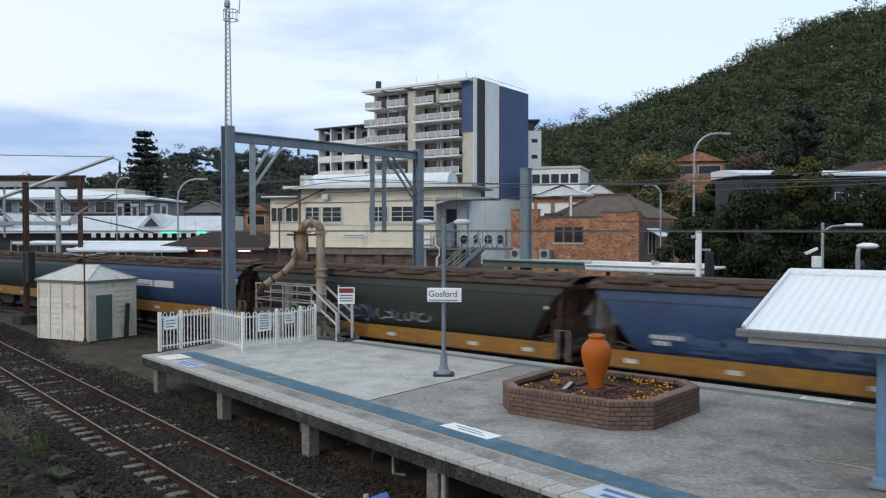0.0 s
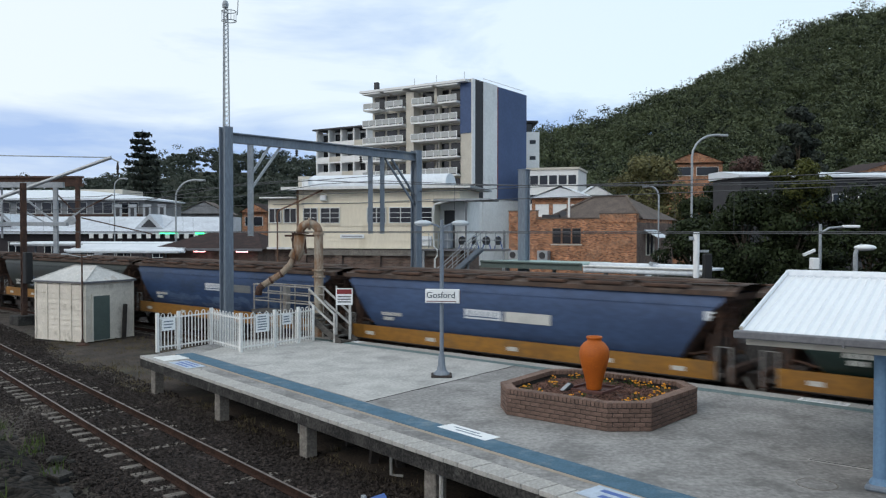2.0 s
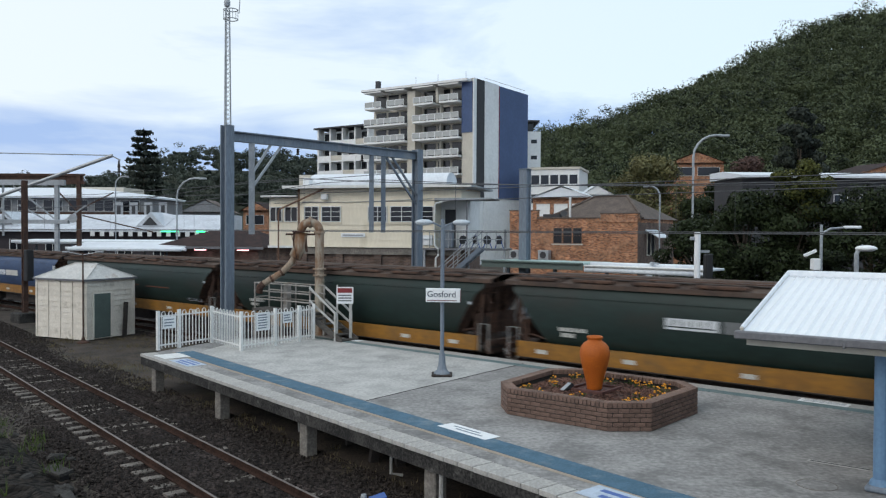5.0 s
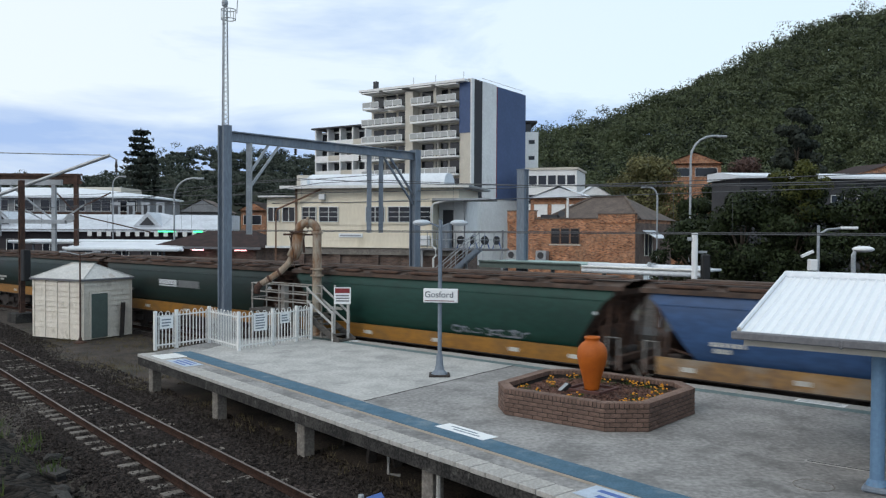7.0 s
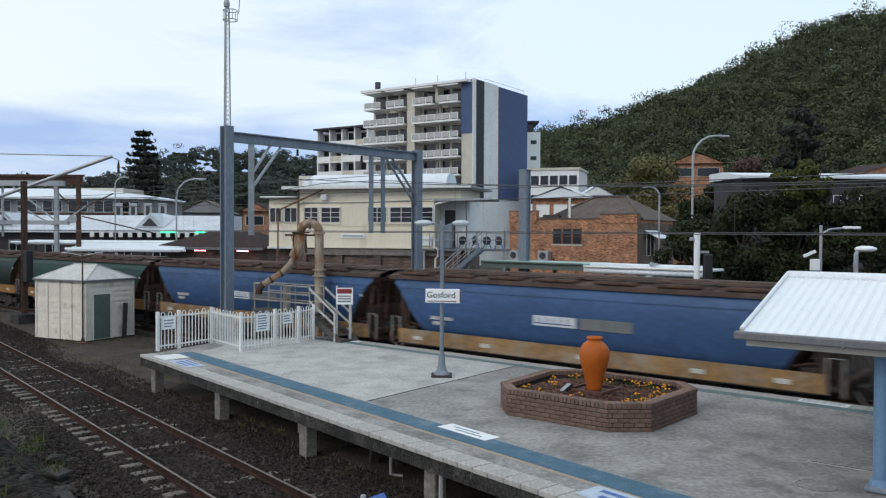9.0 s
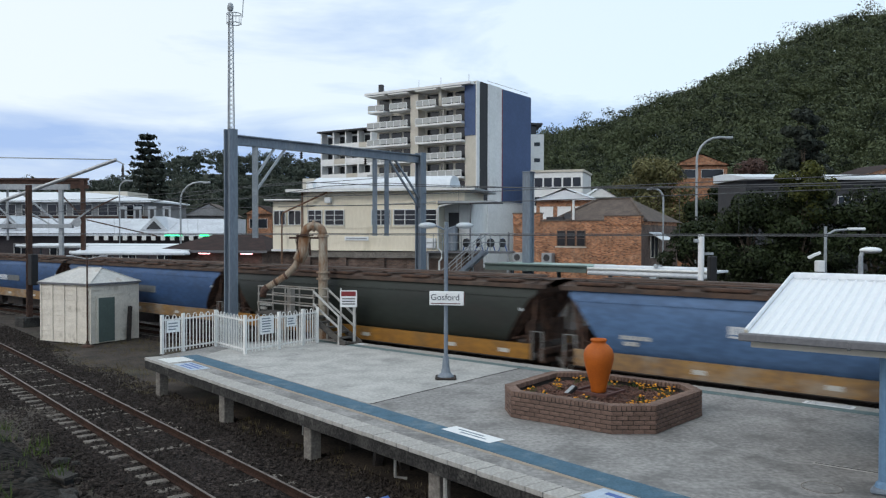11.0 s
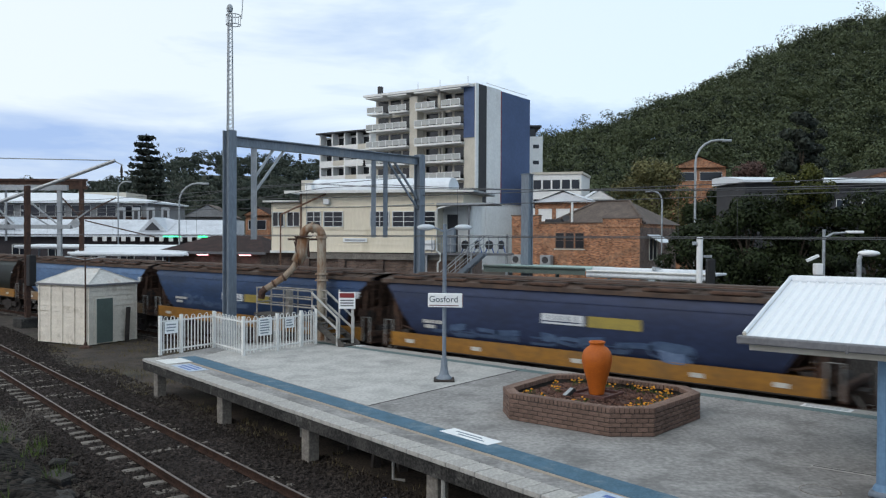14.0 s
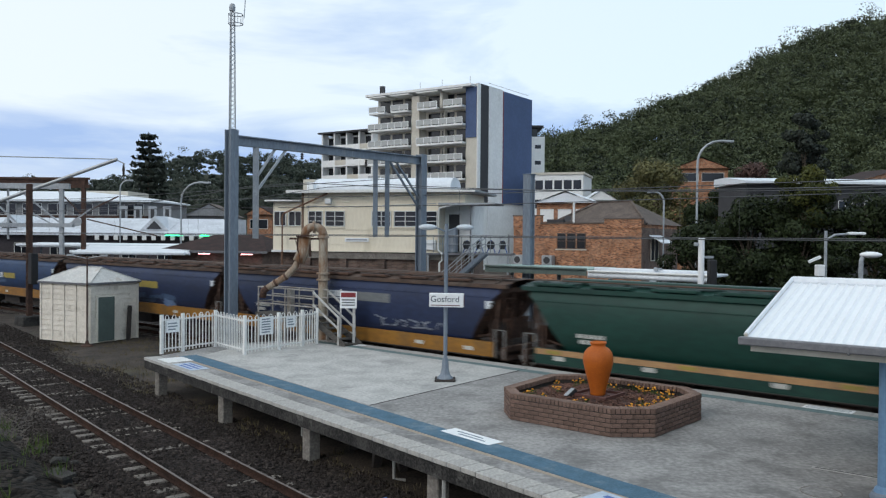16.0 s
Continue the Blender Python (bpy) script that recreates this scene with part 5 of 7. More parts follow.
# coupling points along the line at the start
JOINTS = [-63.5, -47.2, -30.8, -14.6, 2.4, 18.5, 34.7, 50.75, 66.9, 83.0, 98.95, 115.6, 132.2, 150.05, 166.15, 182.7, 199.7, 216.15, 232.6]
YB = "hopper wagon with yellow sill and rusty roof"
TRAIN = [
    hopper_wagon(JOINTS[0], JOINTS[1], P_GREEN, P_YELLOW, "dark green " + YB),
    hopper_wagon(JOINTS[1], JOINTS[2], P_GREEN, P_YELLOW, "grimy dark green " + YB),
    hopper_wagon(JOINTS[2], JOINTS[3], P_BLUE, P_YELLOW, "dark blue " + YB, (-1.6, 2.45, "pale")),
    hopper_wagon(JOINTS[3], JOINTS[4], P_OLIVE, P_YELLOW, "soot-stained green " + YB, None, (("dark", -4.2, 1.95, 3.4, 0.75, 7, 4), ("tag", -4.1, 1.95, 3.2, 0.7, 6, 41), ("tag", -0.5, 1.95, 2.6, 0.45, 7, 8))),
    hopper_wagon(JOINTS[4], JOINTS[5], P_BLUE, P_YELLOW, "blue graffitied " + YB, (-1.2, 2.55, "dull"), (("blue", -5.5, 1.85, 9.5, 0.5, 10, 2),)),
    hopper_wagon(JOINTS[5], JOINTS[6], P_STEELBLUE, P_YELLOW, "grey-blue " + YB, (-1.6, 2.3, "pale")),
    hopper_wagon(JOINTS[6], JOINTS[7], P_GREEN, P_YELLOW, "dark green " + YB, None, (("tag", 5.3, 1.75, 1.1, 0.2, 3, 9),)),
    hopper_wagon(JOINTS[7], JOINTS[8], P_GREEN, P_YELLOW, "weathered dark green " + YB),
    hopper_wagon(JOINTS[8], JOINTS[9], P_GREEN, P_YELLOW, "very dark green " + YB, (-2.0, 2.5, "dull")),
    hopper_wagon(JOINTS[9], JOINTS[10], P_EMERALD, P_YELLOW, "bright green " + YB, None, (("tag", 1.0, 1.72, 3.4, 0.3, 8, 5),)),
    hopper_wagon(JOINTS[10], JOINTS[11], P_MID, P_YELLOW_WORN, "mid blue hopper wagon with weathered sill and rusty roof", (-1.56, 2.24, "dull")),
    hopper_wagon(JOINTS[11], JOINTS[12], P_MID, P_YELLOW_WORN, "blue hopper wagon with worn sill and rusty roof", (-1.41, 2.28, "dull")),
    hopper_wagon(JOINTS[12], JOINTS[13], P_OLIVE, P_YELLOW, "grimy olive " + YB),
    hopper_wagon(JOINTS[13], JOINTS[14], P_SKY, P_YELLOW_WORN, "sun-faded blue hopper wagon with flaking sill", (-2.3, 2.45, "gold")),
    hopper_wagon(JOINTS[14], JOINTS[15], P_BLUE, P_YELLOW, "blue " + YB + ", painted clouds", (-1.81, 2.3, "gold"), (("blue", -6.2, 2.0, 6.0, 0.5, 7, 12),)),
    hopper_wagon(JOINTS[15], JOINTS[16], P_NAVY, P_YELLOW, "very dark blue " + YB, (-0.9, 2.5, "gold"), (("blue", -6.0, 1.8, 10.0, 0.35, 9, 31),)),
    hopper_wagon(JOINTS[16], JOINTS[17], P_NAVY, P_YELLOW, "dark blue " + YB + ", white graffiti", (-1.0, 2.75, "dull"), (("hoops", -4.9, 1.55, 4.6, 0.75, 5, 21), ("hoops", -5.2, 1.08, 5.0, 0.42, 6, 22), ("tag", 1.5, 1.85, 3.6, 0.5, 8, 23))),
    hopper_wagon(JOINTS[17], JOINTS[18], P_EMERALD, P_EMERALD, "plain green hopper wagon with green roof", None, (), P_EMERALD),
]
part("yellow_stripe", boxes((-7.3, 7.3, -1.396, -1.381, 1.34, 1.52)), P_BUFF, TRAIN[-1], "buff stripe along the sill")
for sx in (-6.9, -2.4, 1.9, 6.2):
    part("reflector", boxes((sx, sx + 0.55, -1.402, -1.397, 1.38, 1.48)), P_GOLDPLATE, TRAIN[-1], "yellow reflective strip")
for sx, sl, sz in ((-3.4, 2.6, 2.42), (-0.6, 1.5, 2.24), (1.6, 2.2, 2.20)):
    part("rust_streak", boxes((sx, sx + sl, -1.408, -1.35, sz, sz + 0.045)), P_RUSTRED, TRAIN[6], "thin red-brown streak")


# ---------------------------------------------------------------- trees and hills
def leaf_cloud(verts, rng, c, rad, count, size, ruffle=0.42):
    """Adds small leaf clusters that lie like shingles over an uneven ball, facing mostly outwards."""
    d = rng.normal(size=(count, 3))
    d /= np.linalg.norm(d, axis=1)[:, None] + 1e-9
    r = 0.62 + 0.38 * rng.random(count) ** 0.7
    p = np.array(c) + d * r[:, None] * np.array(rad)
    n = d + rng.normal(size=(count, 3)) * ruffle
    n /= np.linalg.norm(n, axis=1)[:, None] + 1e-9
    a = np.cross(n, rng.normal(size=(count, 3)))
    a /= np.linalg.norm(a, axis=1)[:, None] + 1e-9
    b = np.cross(n, a)
    s = size * rng.uniform(0.6, 1.4, count)[:, None]
    verts.append(np.stack([p - a * s, p - b * s * 0.55, p + a * s, p + b * s * 0.55], 1).reshape(-1, 3))


def leaf_mesh(name, verts, material):
    v = np.concatenate(verts)
    me = bpy.data.meshes.new(name)
    me.from_pydata(v.tolist(), [], np.arange(len(v)).reshape(-1, 4).tolist())
    me.materials.append(material)
    return me


def tree(x, y, z, height, spread, material, label, seed, leaves=2600, size=0.16, group="", trunk=0.22, low=0.15, blobs=26):
    rng = np.random.default_rng(seed)
    t = thing("tree", pose(x, y, z), label, "tree", group)
    bm = bmesh.new()
    lean = rng.uniform(-0.4, 0.4, 2)
    top = Vector((lean[0], lean[1], height * 0.75))
    tube(bm, [(0, 0, -0.3), (lean[0] * 0.2, lean[1] * 0.3, height * 0.25), (lean[0] * 0.7, lean[1] * 0.6, height * 0.5), top], trunk, 7, trunk * 0.25)
    cl = []
    for i in range(blobs):
        a = rng.uniform(0, 2 * math.pi)
        f = low + (1 - low) * rng.random() ** 0.85
        ring = spread * (0.25 + 0.75 * math.sin(math.pi * min(1, (f - low) / (1 - low) * 0.85 + 0.12))) * rng.uniform(0.35, 1.0)
        c = Vector((ring * math.cos(a) + lean[0] * f, ring * math.sin(a) + lean[1] * f, height * f * 0.94))
        cl.append(c)
        if i % 2 == 0:
            h0 = max(0.12, f * 0.6) * height
            s = Vector((lean[0] * 0.5 * f, lean[1] * 0.5 * f, h0))
            tube(bm, [s, s.lerp(c, 0.5) + Vector((0, 0, 0.1)), c], trunk * 0.3, 5, trunk * 0.06)
    part("trunk", bm, M_BARK, t)
    verts = []
    for c in cl:
        k = rng.uniform(0.2, 0.36) * spread
        leaf_cloud(verts, rng, c, (k, k, k * 0.75), leaves // blobs, size)
    ob = new("crown", leaf_mesh("crown", verts, material))
    ob.parent = t
    return t


RIDGE = ((-0.70, 19), (-0.48, 17), (-0.38, 22), (-0.34, 30), (-0.30, 31), (-0.20, 30), (-0.14, 25), (0.0, 24), (0.12, 32), (0.207, 36), (0.29, 48), (0.36, 58), (0.438, 71), (0.52, 79), (0.75, 86))


def hill_height(x, y):
    """Wooded ridge that climbs to the right and a low one to the left."""
    q = x / max(60.0, y)
    r = float(np.interp(q, [a for a, _ in RIDGE], [b for _, b in RIDGE]))
    f = max(0.0, min(1.0, (y - 148) / 182.0))
    f = f * f * (3 - 2 * f)
    return f * (r + 5 * noise.noise((x * 0.02, y * 0.02, 1)))


def hills():
    bm = bmesh.new()
    xs = [-480 + 15 * i for i in range(65)]
    ys = [146 + 9 * i for i in range(30)]
    g = [[bm.verts.new((x * (y / 330), y, GROUND - 0.4 + hill_height(x * (y / 330), y))) for x in xs] for y in ys]
    for a, b in zip(g, g[1:]):
        for i in range(len(xs) - 1):
            bm.faces.new((a[i], a[i + 1], b[i + 1], b[i]))
    tagged(part("hillside", bm, M_HILL, smooth=True), "steep hillside under dense eucalypt forest", "hill", kind="structure")
    rng = np.random.default_rng(11)
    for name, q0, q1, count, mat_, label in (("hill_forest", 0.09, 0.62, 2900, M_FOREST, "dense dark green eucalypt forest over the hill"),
                                             ("low_forest", -0.62, 0.10, 850, M_HAZEFOREST, "distant tree belt behind the town, greyed by painted haze")):
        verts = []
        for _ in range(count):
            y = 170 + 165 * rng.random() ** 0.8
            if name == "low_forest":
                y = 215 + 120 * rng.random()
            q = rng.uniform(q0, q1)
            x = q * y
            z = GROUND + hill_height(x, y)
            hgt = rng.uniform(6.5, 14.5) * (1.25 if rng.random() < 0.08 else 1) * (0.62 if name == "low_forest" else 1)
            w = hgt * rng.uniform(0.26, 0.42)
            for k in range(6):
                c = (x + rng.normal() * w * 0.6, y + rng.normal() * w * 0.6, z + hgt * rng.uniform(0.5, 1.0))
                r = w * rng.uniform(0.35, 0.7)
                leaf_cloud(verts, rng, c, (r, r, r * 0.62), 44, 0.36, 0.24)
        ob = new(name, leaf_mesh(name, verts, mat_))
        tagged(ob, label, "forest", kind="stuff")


def norfolk_pine(x, y, z, height):
    t = thing("pine_tree", pose(x, y, z), "tall dark symmetrical pine with tiered branches", "tree")
    part("trunk", tube(bmesh.new(), [(0, 0, -0.5), (0, 0, height * 0.5), (0, 0, height * 0.98)], 0.35, 8, 0.04), M_BARK, t)
    rng = np.random.default_rng(2)
    verts = []
    for k in range(15):
        f = k / 15
        zz = height * (0.2 + 0.79 * f)
        r = height * 0.19 * (1 - f) ** 0.7 + 0.4
        for j in range(7):
            a = j * 0.9 + k * 0.5 + rng.uniform(-0.2, 0.2)
            for u_ in (0.3, 0.6, 0.9):
                rr = r * u_ * rng.uniform(0.8, 1.1)
                leaf_cloud(verts, rng, (rr * math.cos(a), rr * math.sin(a), zz + 0.2 * u_), (0.75, 0.75, 0.4), 9, 0.5)
    ob = new("crown", leaf_mesh("crown", verts, M_PINE))
    ob.parent = t


hills()
norfolk_pine(-55.3, 150, GROUND, 24.8)
BELT = "trees behind the far platform"
DARK = "dense dark green broadleaf tree beside the line"
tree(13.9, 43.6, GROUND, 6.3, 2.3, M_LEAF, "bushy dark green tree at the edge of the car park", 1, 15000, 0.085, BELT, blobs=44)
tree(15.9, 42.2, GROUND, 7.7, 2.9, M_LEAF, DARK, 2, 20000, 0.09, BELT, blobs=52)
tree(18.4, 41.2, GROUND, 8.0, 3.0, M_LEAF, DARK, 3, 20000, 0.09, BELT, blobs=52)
tree(17.5, 40.0, GROUND, 9.4, 1.7, M_LEAFLIGHT, "yellow-green broadleaf tree with lighter crown", 13, 6000, 0.085, BELT, low=0.68, blobs=26)
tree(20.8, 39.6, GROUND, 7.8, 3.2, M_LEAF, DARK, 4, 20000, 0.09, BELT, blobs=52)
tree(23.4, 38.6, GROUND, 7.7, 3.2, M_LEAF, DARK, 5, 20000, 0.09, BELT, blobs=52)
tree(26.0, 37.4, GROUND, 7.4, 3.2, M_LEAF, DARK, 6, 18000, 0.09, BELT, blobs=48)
LOW = "low dark green shrub beside the line"
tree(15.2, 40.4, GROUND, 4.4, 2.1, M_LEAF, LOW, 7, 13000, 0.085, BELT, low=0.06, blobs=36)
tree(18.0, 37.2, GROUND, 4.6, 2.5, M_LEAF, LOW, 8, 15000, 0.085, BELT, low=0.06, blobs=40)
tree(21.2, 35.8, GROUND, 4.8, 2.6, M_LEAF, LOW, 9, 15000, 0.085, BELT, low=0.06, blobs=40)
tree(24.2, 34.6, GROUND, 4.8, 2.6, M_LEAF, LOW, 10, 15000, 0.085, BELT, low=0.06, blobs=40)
tree(30.5, 118, GROUND, 17.0, 6.2, M_AUTUMN, "large thin-leaved olive tree below the hill", 20, 14000, 0.22, low=0.3, blobs=60)
tree(39.0, 112, GROUND, 13.0, 4.6, M_LEAF, "dark green tree in front of the brick house", 24, 9000, 0.2, low=0.1, blobs=40)
tree(33.5, 104, GROUND, 10.0, 4.2, M_LEAF, "dark green tree behind the lamp", 25, 9000, 0.2, low=0.1, blobs=40)
tree(24.5, 100, GROUND, 8.0, 4.0, M_LEAF, "dark green tree behind the brick building", 26, 8000, 0.2, low=0.1, blobs=36)
tree(47.5, 126, GROUND, 17.5, 5.0, M_TWIG, "bare reddish winter tree below the hill", 21, 12000, 0.2, low=0.3, blobs=50)
tree(57.5, 130, GROUND, 26.5, 4.6, M_PINE, "tall dark conifer below the hill", 22, 12000, 0.28, low=0.1, blobs=60)


# ---------------------------------------------------------------- overhead line structures
def h_section(w, d, z0, z1, web=0.05, fl=0.06):
    """A rolled steel column of H shape."""
    ring = [(-w, -d), (w, -d), (w, -d + fl), (web, -d + fl), (web, d - fl), (w, d - fl), (w, d), (-w, d), (-w, d - fl), (-web, d - fl), (-web, -d + fl), (-w, -d + fl)]
    return prism(bmesh.new(), ring, z0, z1)


def portal():
    """Painted steel portal over the goods line, with a radio mast on its near leg."""
    t = thing("overhead_line_portal", pose(-9.09, 34.24, 0), "grey-blue steel portal carrying overhead wires and a radio mast", "portal frame")
    d = Vector((7.77, 8.74, 0))
    ang = math.degrees(math.atan2(d.y, d.x))

    def at_frac(f, z):
        return (d.x * f, d.y * f, z)
    leg = part("near_leg", h_section(0.20, 0.22, GROUND, 8.6), M_STEEL, t, "tall steel column")
    leg.matrix_basis = pose(0, 0, 0, 0, 0, ang)
    leg = part("far_leg", h_section(0.20, 0.22, GROUND, 8.5), M_STEEL, t)
    leg.matrix_basis = pose(d.x, d.y, 0, 0, 0, ang)
    part("cross_beam", beams(0.26, 0.05, (at_frac(0, 8.36), at_frac(1, 8.36)), (at_frac(0, 7.98), at_frac(1, 7.98))), M_STEEL, t)
    part("beam_web", beams(0.04, 0.36, (at_frac(0, 8.17), at_frac(1, 8.17))), M_STEEL, t)
    for f, z0 in ((0.105, 4.0), (0.715, 4.1), (0.785, 4.1)):
        part("drop_post", beams(0.22, 0.22, (at_frac(f, 7.95), at_frac(f, z0))), M_GALV if f < 0.2 else M_STEEL, t, "hanging steel post")
    for f0, z0, f1, z1 in ((0.105, 6.0, 0.24, 7.95), (0.105, 6.6, 0.19, 7.95), (0.99, 5.6, 0.80, 7.95), (0.99, 6.1, 0.84, 7.95)):
        part("brace", beams(0.09, 0.09, (at_frac(f0, z0), at_frac(f1, z1))), M_GALV if f0 < 0.5 else M_STEEL, t)
    part("insulator", lathe([(0.03, 0), (0.09, 0.05), (0.03, 0.1), (0.09, 0.15), (0.03, 0.2), (0.09, 0.25), (0.03, 0.3)], 8), M_DARKMETAL, t).matrix_basis = Matrix.Translation(at_frac(0.32, 7.62))
    part("insulator", lathe([(0.03, 0), (0.09, 0.05), (0.03, 0.1), (0.09, 0.15), (0.03, 0.2), (0.09, 0.25), (0.03, 0.3)], 8), M_DARKMETAL, t).matrix_basis = Matrix.Translation(at_frac(0.66, 7.62))
    # lattice mast
    z0, z1 = 8.6, 13.75
    for k in range(3):
        a = 2 * math.pi * k / 3 + 0.5
        part("mast_leg", tubes(0.028, [(0.15 * math.cos(a), 0.15 * math.sin(a), z0), (0.10 * math.cos(a), 0.10 * math.sin(a), z1 - 0.2)]), M_GALV, t)
    lac = []
    for i in range(26):
        za, zb = z0 + 0.19 * i, z0 + 0.19 * (i + 1)
        for k in range(3):
            a, b = 2 * math.pi * k / 3 + 0.5, 2 * math.pi * (k + 1) / 3 + 0.5
            r = 0.15 - 0.05 * i / 26
            lac.append(((r * math.cos(a), r * math.sin(a), za), (r * math.cos(b), r * math.sin(b), zb)))
    part("mast_lacing", beams(0.02, 0.02, *lac), M_GALV, t)
    for z in (13.05, 13.45):
        part("mast_ring", tubes(0.02, [(0.15 + 0.3 * math.cos(a), 0.3 * math.sin(a), z) for a in [q * math.pi / 6 for q in range(13)]], seg=4), M_GALV, t)
    for a in [q * math.pi / 3 for q in range(6)]:
        part("mast_ring_strut", beams(0.02, 0.02, ((0.15 + 0.3 * math.cos(a), 0.3 * math.sin(a), 13.05), (0.15 + 0.3 * math.cos(a), 0.3 * math.sin(a), 13.45))), M_GALV, t)
    part("antenna", tubes(0.02, [(0.5, 0, 13.3), (0.55, 0, 14.1)]), M_GALV, t)
    part("camera_head", lathe([(0.02, 13.55), (0.12, 13.6), (0.14, 13.75), (0.10, 13.88), (0.03, 13.92)], 10), M_GALV, t)


def steel_mast(x, y, h, label):
    t = thing("catenary_mast", pose(x, y, 0, 0, 0, TURN), label, "catenary mast")
    part("column", h_section(0.24, 0.22, GROUND, h, 0.17), M_STEEL, t)
    part("cap", bevelled(-0.27, 0.27, -0.25, 0.25, h, h + 0.05, 0.01), M_STEEL, t)


portal()
steel_mast(4.51, 44.0, 7.55, "thick grey-blue steel mast beyond the goods train")


# ---------------------------------------------------------------- signal box and its steps
def window_unit(parent, m, w, h, cols, rows, frame_mat, glass=None, bar=0.05, depth=0.08):
    """A framed window; local x across, z up, -y outwards. Origin at the lower left corner."""
    wd = part("window", boxes((0, w, -0.01, 0.03, 0, h)), glass or M_GLASS, parent, "dark glazing")
    wd.matrix_basis = m
    fr = boxes((-bar, w + bar, -depth, 0.0, -bar, 0), (-bar, w + bar, -depth, 0.0, h, h + bar), (-bar, 0, -depth, 0.0, 0, h), (w, w + bar, -depth, 0.0, 0, h))
    part("window_frame", fr, frame_mat, wd)
    for i in range(1, cols):
        part("mullion", boxes((w * i / cols - bar / 2.2, w * i / cols + bar / 2.2, -depth + 0.01, 0, 0, h)), frame_mat, wd)
    for i in range(1, rows):
        part("glazing_bar", boxes((0, w, -depth + 0.03, 0, h * i / rows - bar / 3, h * i / rows + bar / 3)), frame_mat, wd)
    return wd


def signal_box():
    t = thing("signal_box", pose(-10.91, 50.55, 0, 0, 0, -15), "cream two-storey railway signal box on a brick base", "signal box")
    L, R, D = 10.83, 12.45, 5.2        # end of the main front, end of the porch, depth
    part("base", boxes((2.2, R, 0.25, D, GROUND, 3.15)), M_BROWNBRICK, t, "dark brown brick base")
    for x in (2.4, 4.78, 7.25, 9.75, 12.2):
        part("pier", boxes((x - 0.22, x + 0.22, 0.08, 0.24, GROUND, 2.75)), M_BROWNBRICK, t)
    part("string_course", boxes((2.2, R, 0.05, 0.26, 2.76, 3.12)), M_PIER, t)
    part("upper_wall", boxes((2.11, L, 0.0, D, 3.2, 6.77)), M_CREAM, t, "cream painted upper storey")
    part("porch_frieze", boxes((L + 0.005, R, 0.0, D, 6.16, 6.77)), M_CREAM, t)
    part("porch_wall", boxes((L + 0.005, R, 1.5, D, 3.2, 6.15)), M_PALE, t, "pale recessed porch wall")
    part("base_sill", boxes((2.11, L, -0.05, -0.003, 3.18, 3.3)), M_CREAM, t)
    part("picture_rail", boxes((2.11, L, -0.03, -0.003, 4.52, 4.6)), M_CREAM, t)
    for z in np.arange(3.62, 6.7, 0.32):
        part("board_joint", boxes((2.11, L, -0.012, -0.002, z, z + 0.02)), M_CREAM, t)
    part("corner_board", boxes((2.06, 2.2, -0.035, -0.003, 3.31, 6.76)), M_RUSTBOARD, t, "brown timber corner post")
    wing = part("side_wing", boxes((0.0, 2.10, 0.25, D - 0.6, 3.2, 6.22)), M_CREAM, t, "lower cream wing")
    part("wing_sill", boxes((-0.06, 2.1, 0.15, 0.248, 3.1, 3.24)), M_WHITE, wing)
    part("wing_base", boxes((0.2, 2.15, 0.8, D - 1, GROUND, 3.19)), M_BROWNBRICK, t)
    bm = bmesh.new()
    prism(bm, [(-0.35, -0.1), (2.09, -0.1), (2.09, D - 0.3), (-0.35, D - 0.3)], 6.23, 6.36)
    part("wing_roof", bm, M_GALV, t, "low grey wing roof")
    part("wing_gutter", tubes(0.06, [(-0.38, -0.16, 6.3), (2.05, -0.16, 6.3)]), M_WHITE, t)
    part("roof_slab", boxes((1.3, R + 0.75, -0.6, D + 0.4, 6.78, 6.90)), M_GALV, t, "flat grey roof with wide eaves")
    part("fascia", boxes((1.3, R + 0.75, -0.65, -0.602, 6.75, 6.93)), M_WHITE, t)
    # barrel roof
    bm = bmesh.new()
    k = 12
    pr = [(2.5 - 1.35 * math.cos(math.pi * q / k), 6.91 + 0.90 * math.sin(math.pi * q / k) ** 0.7) for q in range(k + 1)]
    a = [bm.verts.new((2.25, y, z)) for y, z in pr]
    b = [bm.verts.new((11.25, y, z)) for y, z in pr]
    for q in range(k):
        bm.faces.new((a[q], b[q], b[q + 1], a[q + 1]))
    bm.faces.new(a[::-1])
    bm.faces.new(b)
    bmesh.ops.recalc_face_normals(bm, faces=bm.faces[:])
    part("barrel_roof", bm, M_ROOFWHITE, t, "pale blue-white barrel roof")
    part("roof_plant", boxes((1.45, 2.22, 1.5, 3.4, 6.91, 7.72)), M_TAN, t)
    part("roof_cabinet", bevelled(2.3, 2.75, 0.2, 0.7, 6.91, 7.45, 0.02), M_SIGNWHITE, t)
    for x0, w in ((0.12, 0.74), (1.12, 0.8)):
        window_unit(t, pose(x0, 0.24, 4.78), w, 0.84, 2, 1, M_WHITE)
    for x0, w in ((2.56, 0.87), (3.69, 1.19), (6.72, 1.14), (8.13, 1.35), (10.0, 0.75)):
        window_unit(t, pose(x0, -0.005, 4.76), w, 0.87, 2 if w > 0.8 else 1, 3, M_WHITE, bar=0.045)
        part("window_sill", boxes((x0 - 0.08, x0 + w + 0.08, -0.1, -0.031, 4.62, 4.69)), M_CREAM, t)
    nb = part("name_board", boxes((4.95, 6.49, -0.06, -0.005, 3.80, 4.04)), M_SIGNWHITE, t, "small illegible name board")
